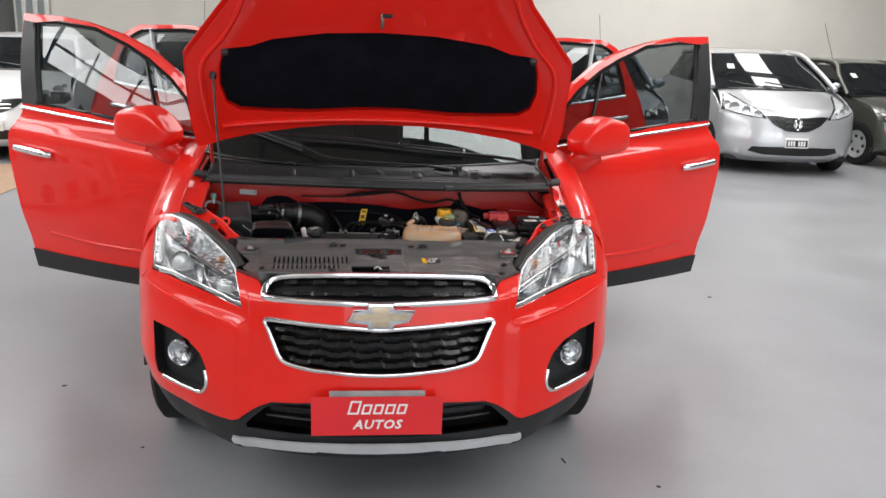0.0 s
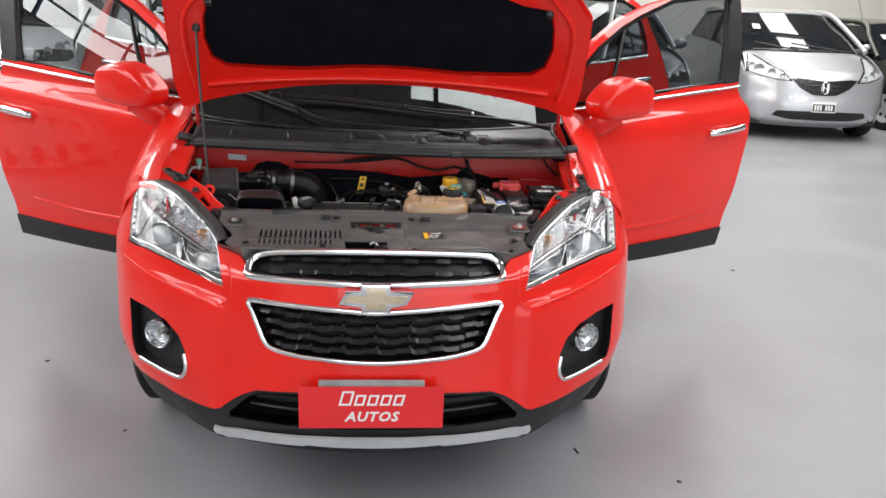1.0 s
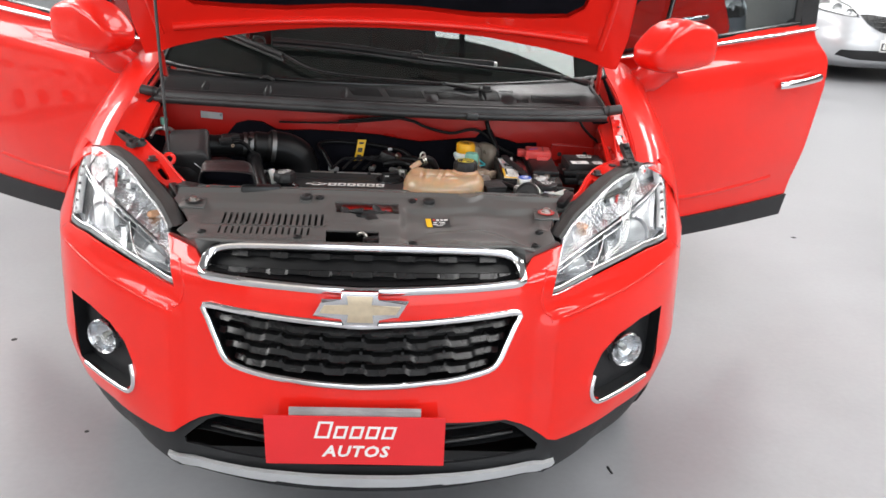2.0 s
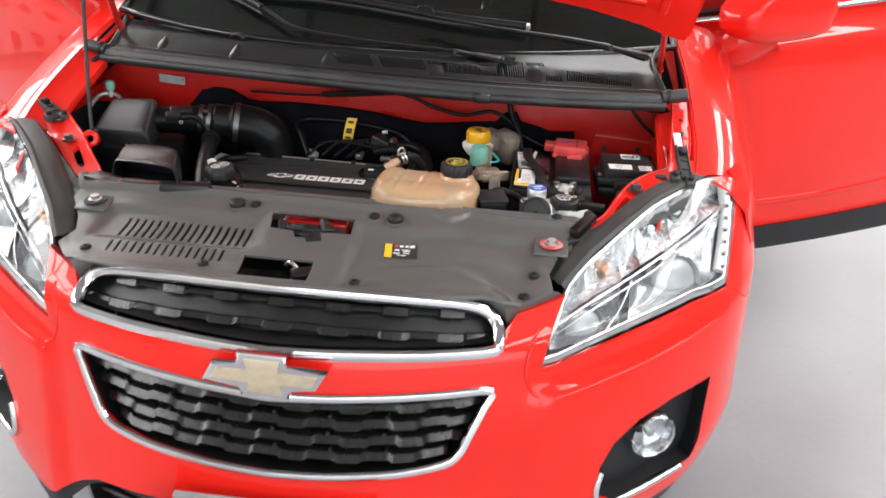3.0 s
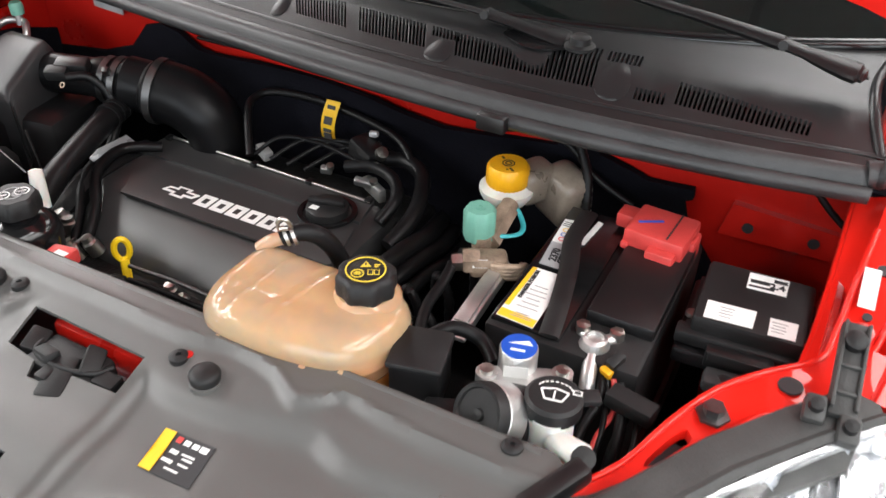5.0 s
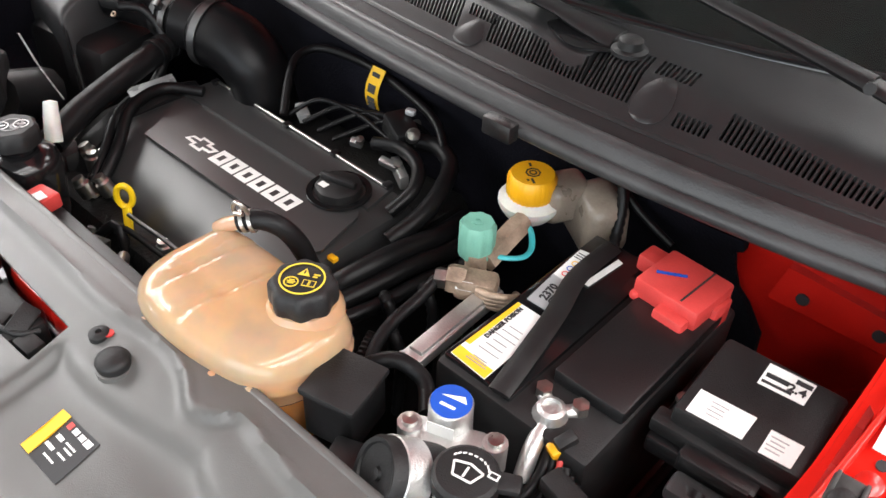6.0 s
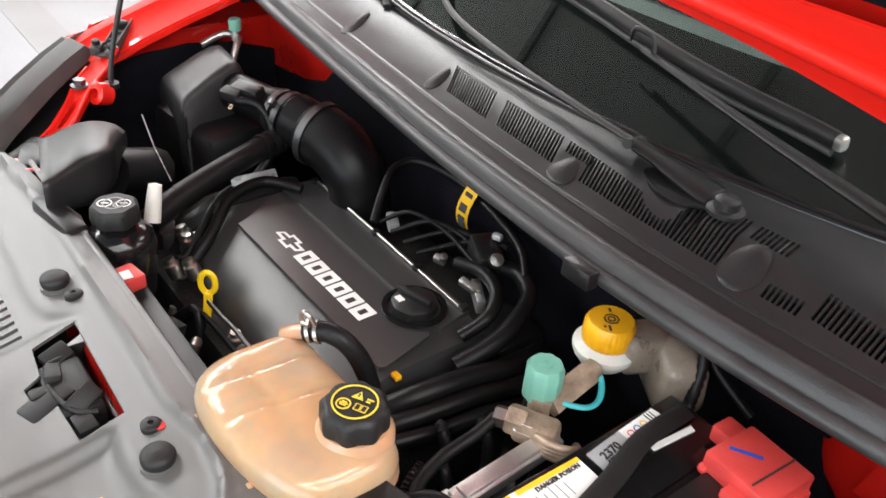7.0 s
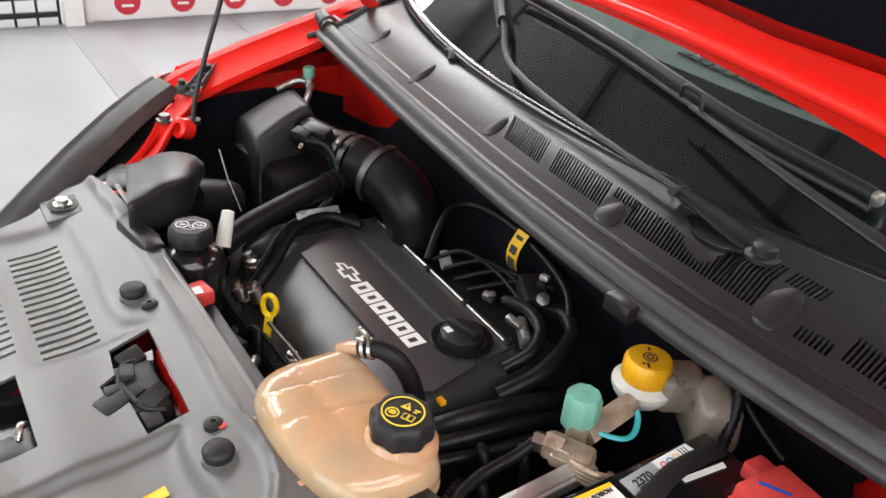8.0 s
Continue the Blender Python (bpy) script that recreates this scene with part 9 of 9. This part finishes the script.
        if lamp == "wedge":
            panel("reflector", inset2(pts, 0.035), LAMPGREY, hl, "", (), lambda u, k: skin(u, k, 0.008), (0, 0.003, 0), 0.08)
        panel("lens", inset2(pts, 0.012), CLEAR, hl, "", (), lambda u, k: skin(u, k, 0.016), (0, 0.003, 0), 0.1).visible_shadow = False
        for u, k, r in ((0.70, 4.1, 0.05), (0.84, 4.5, 0.066), (0.57, 3.88, 0.032), (0.92, 5.1, 0.04)):
            c = skin(s * u, k, 0.011)
            lathe("bowl", [(r, 0.012), (r * 0.9, 0.008), (r * 0.5, -0.004), (0.0, -0.006)], DOME if lamp == "wedge" else LAMPGREY, hl, "", c, (80, 0, s * 30), sides=18)
        lathe("fog_lamp", [(0.0, 0.0), (0.04, 0.0), (0.035, 0.012), (0.0, 0.014)], LAMPGREY, root, "", skin(s * 0.78, 1.3, 0.002), (90, 0, s * 28), sides=16)
    # grille, intake, plate, badge
    gr = panel("grille", mirror2([(0, 2.95), (0.16, 3.0), (0.34, 3.35), (0.46, 3.78), (0.36, 3.80), (0.0, 3.68)]), GRILLE, root, "black grille", (), lambda u, k: skin(u, k, 0.005), (0, 0.01, 0), 0.08)
    for k in (3.25, 3.45):
        tube("grille_bar", [skin(u * 0.27, k, 0.010) for u in (-1, -0.5, 0, 0.5, 1)], 0.007, CHROME if bars else GLOSSBLACK, gr, "", 2)
    panel("intake", mirror2([(0, 1.05), (0.45, 1.1), (0.66, 1.35), (0.60, 1.72), (0.0, 1.8)]), GLOSSBLACK, root, "black lower intake", (), lambda u, k: skin(u, k, 0.006), (0, 0.01, 0), 0.1)
    badge = bmesh.new()
    if bars:
        for k in (3.9, 4.25):
            bm_tube(badge, [skin(u, k - abs(u) * 1.8, 0.012) for u in (-0.16, -0.08, 0, 0.08, 0.16)], 0.014, 8)
    else:
        for u in (-0.028, 0.028):
            bm_tube(badge, [skin(u, 3.2, 0.016), skin(u * 1.1, 3.55, 0.016)], 0.008, 8)
        bm_tube(badge, [skin(-0.028, 3.37, 0.016), skin(0.028, 3.37, 0.016)], 0.008, 8)
        bm_tube(badge, [skin(0.055 * math.cos(a), 3.37 + 0.28 * math.sin(a), 0.014) for a in [2 * math.pi * i / 14 for i in range(14)]], 0.006, 6, True)
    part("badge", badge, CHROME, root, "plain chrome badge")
    c = skin(0, 2.1, 0.012)
    plate = box("number_plate", (0.296, 0.006, 0.13), PAPER, root, "number plate with plain bars", at=c, turn=(-4, 0, 0), bevel=0.002)
    if not bars:
        box("plate_field", (0.27, 0.004, 0.085), INK, plate, at=(c.x, c.y - 0.004, c.z - 0.008), turn=(-4, 0, 0), bevel=0.0)
    for i in range(6):
        x = -0.105 + 0.034 * i + (0.03 if i > 2 else 0)
        box("plate_bar", (0.022, 0.004, 0.062), INK if bars else PAPER, plate, at=(x, c.y - 0.007, c.z - 0.008), turn=(-4, 0, 0), bevel=0.0)
    # wipers and scuttle
    for a, b in (((0.45, y0 - 0.02), (-0.15, y0 + 0.10)), ((-0.10, y0 - 0.04), (-0.62, y0 + 0.12))):
        tube("wiper", [(a[0], a[1], zb + 0.0), ((a[0] + b[0]) / 2, (a[1] + b[1]) / 2, zb + 0.035), (b[0], b[1], zb + 0.075)], 0.010, GLOSSBLACK, root, "", 4)
    panel("scuttle", mirror2([(0, y0 - 0.09), (0.4, y0 - 0.06), (0.66, y0 + 0.04), (0.64, y0 + 0.12), (0, y0 + 0.03)]), PLASTIC, root, "", (), lambda x, y: Vector((x, y, zb - 0.002 + 0.1 * (y - y0) - 0.06 * (x / w) ** 4)), (0, 0, -0.01), 0.1)
    prism("inspection_sticker", [(-0.05, -0.05), (0.05, -0.05), (0.05, 0.05), (-0.05, 0.05)], 0.002, PAPER, screen_ob, "", Matrix.Translation((-0.5, y0 + 0.45 * (y1 - y0) + 0.06, zb + 0.45 * (zr - zb) + 0.06)) @ pose(0, 0, 0, 38, 0, 0))
    if aerial is not None:
        tube("aerial", [(aerial, y1 + 0.45, high - 0.01), (aerial, y1 + 0.6, high + 0.28), (aerial, y1 + 0.72, high + 0.52)], 0.004, INK, root, "thin black roof aerial", 3)
    panel("floor_pan", [(-w * 0.9, 0.3), (w * 0.9, 0.3), (w * 0.9, length - 0.1), (-w * 0.9, length - 0.1)], PLASTIC, root, "", (), lambda x, y: Vector((x, y, 0.22)), (0, 0, -0.03), 0.6)
    return root


parked_car("silver hatchback with clear headlamps parked by the back wall", pose(5.41, 7.80, 0, 0, 0, -5), SILVERCAR, 0.90, 1.60, 3.9, 0.81, (0.84, 1.85), "wedge", False, None, 0.6)
parked_car("dark green-grey hatchback parked at an angle", pose(7.96, 8.55, 0, 0, 0, 12), DARKCAR, 0.81, 1.50, 4.0, 0.72, (1.0, 1.6), "box")
parked_car("blue-grey car parked behind the open door", pose(3.0, 7.9, 0, 0, 0, -4), GREYCAR, 0.85, 1.5, 4.1, 0.76, (1.05, 1.85), "box", False, 0.25)
parked_car("light grey hatchback parked by the back wall", pose(-2.35, 8.3, 0, 0, 0, 6), LIGHTCAR, 0.84, 1.5, 4.0, 0.75, (1.0, 1.8), "wedge", False, 0.1)
parked_car("white hatchback with a chevron bar on its grille", pose(-4.45, 7.75, 0, 0, 0, 8), WHITECAR, 0.86, 1.5, 4.0, 0.78, (1.0, 1.8), "box", True)
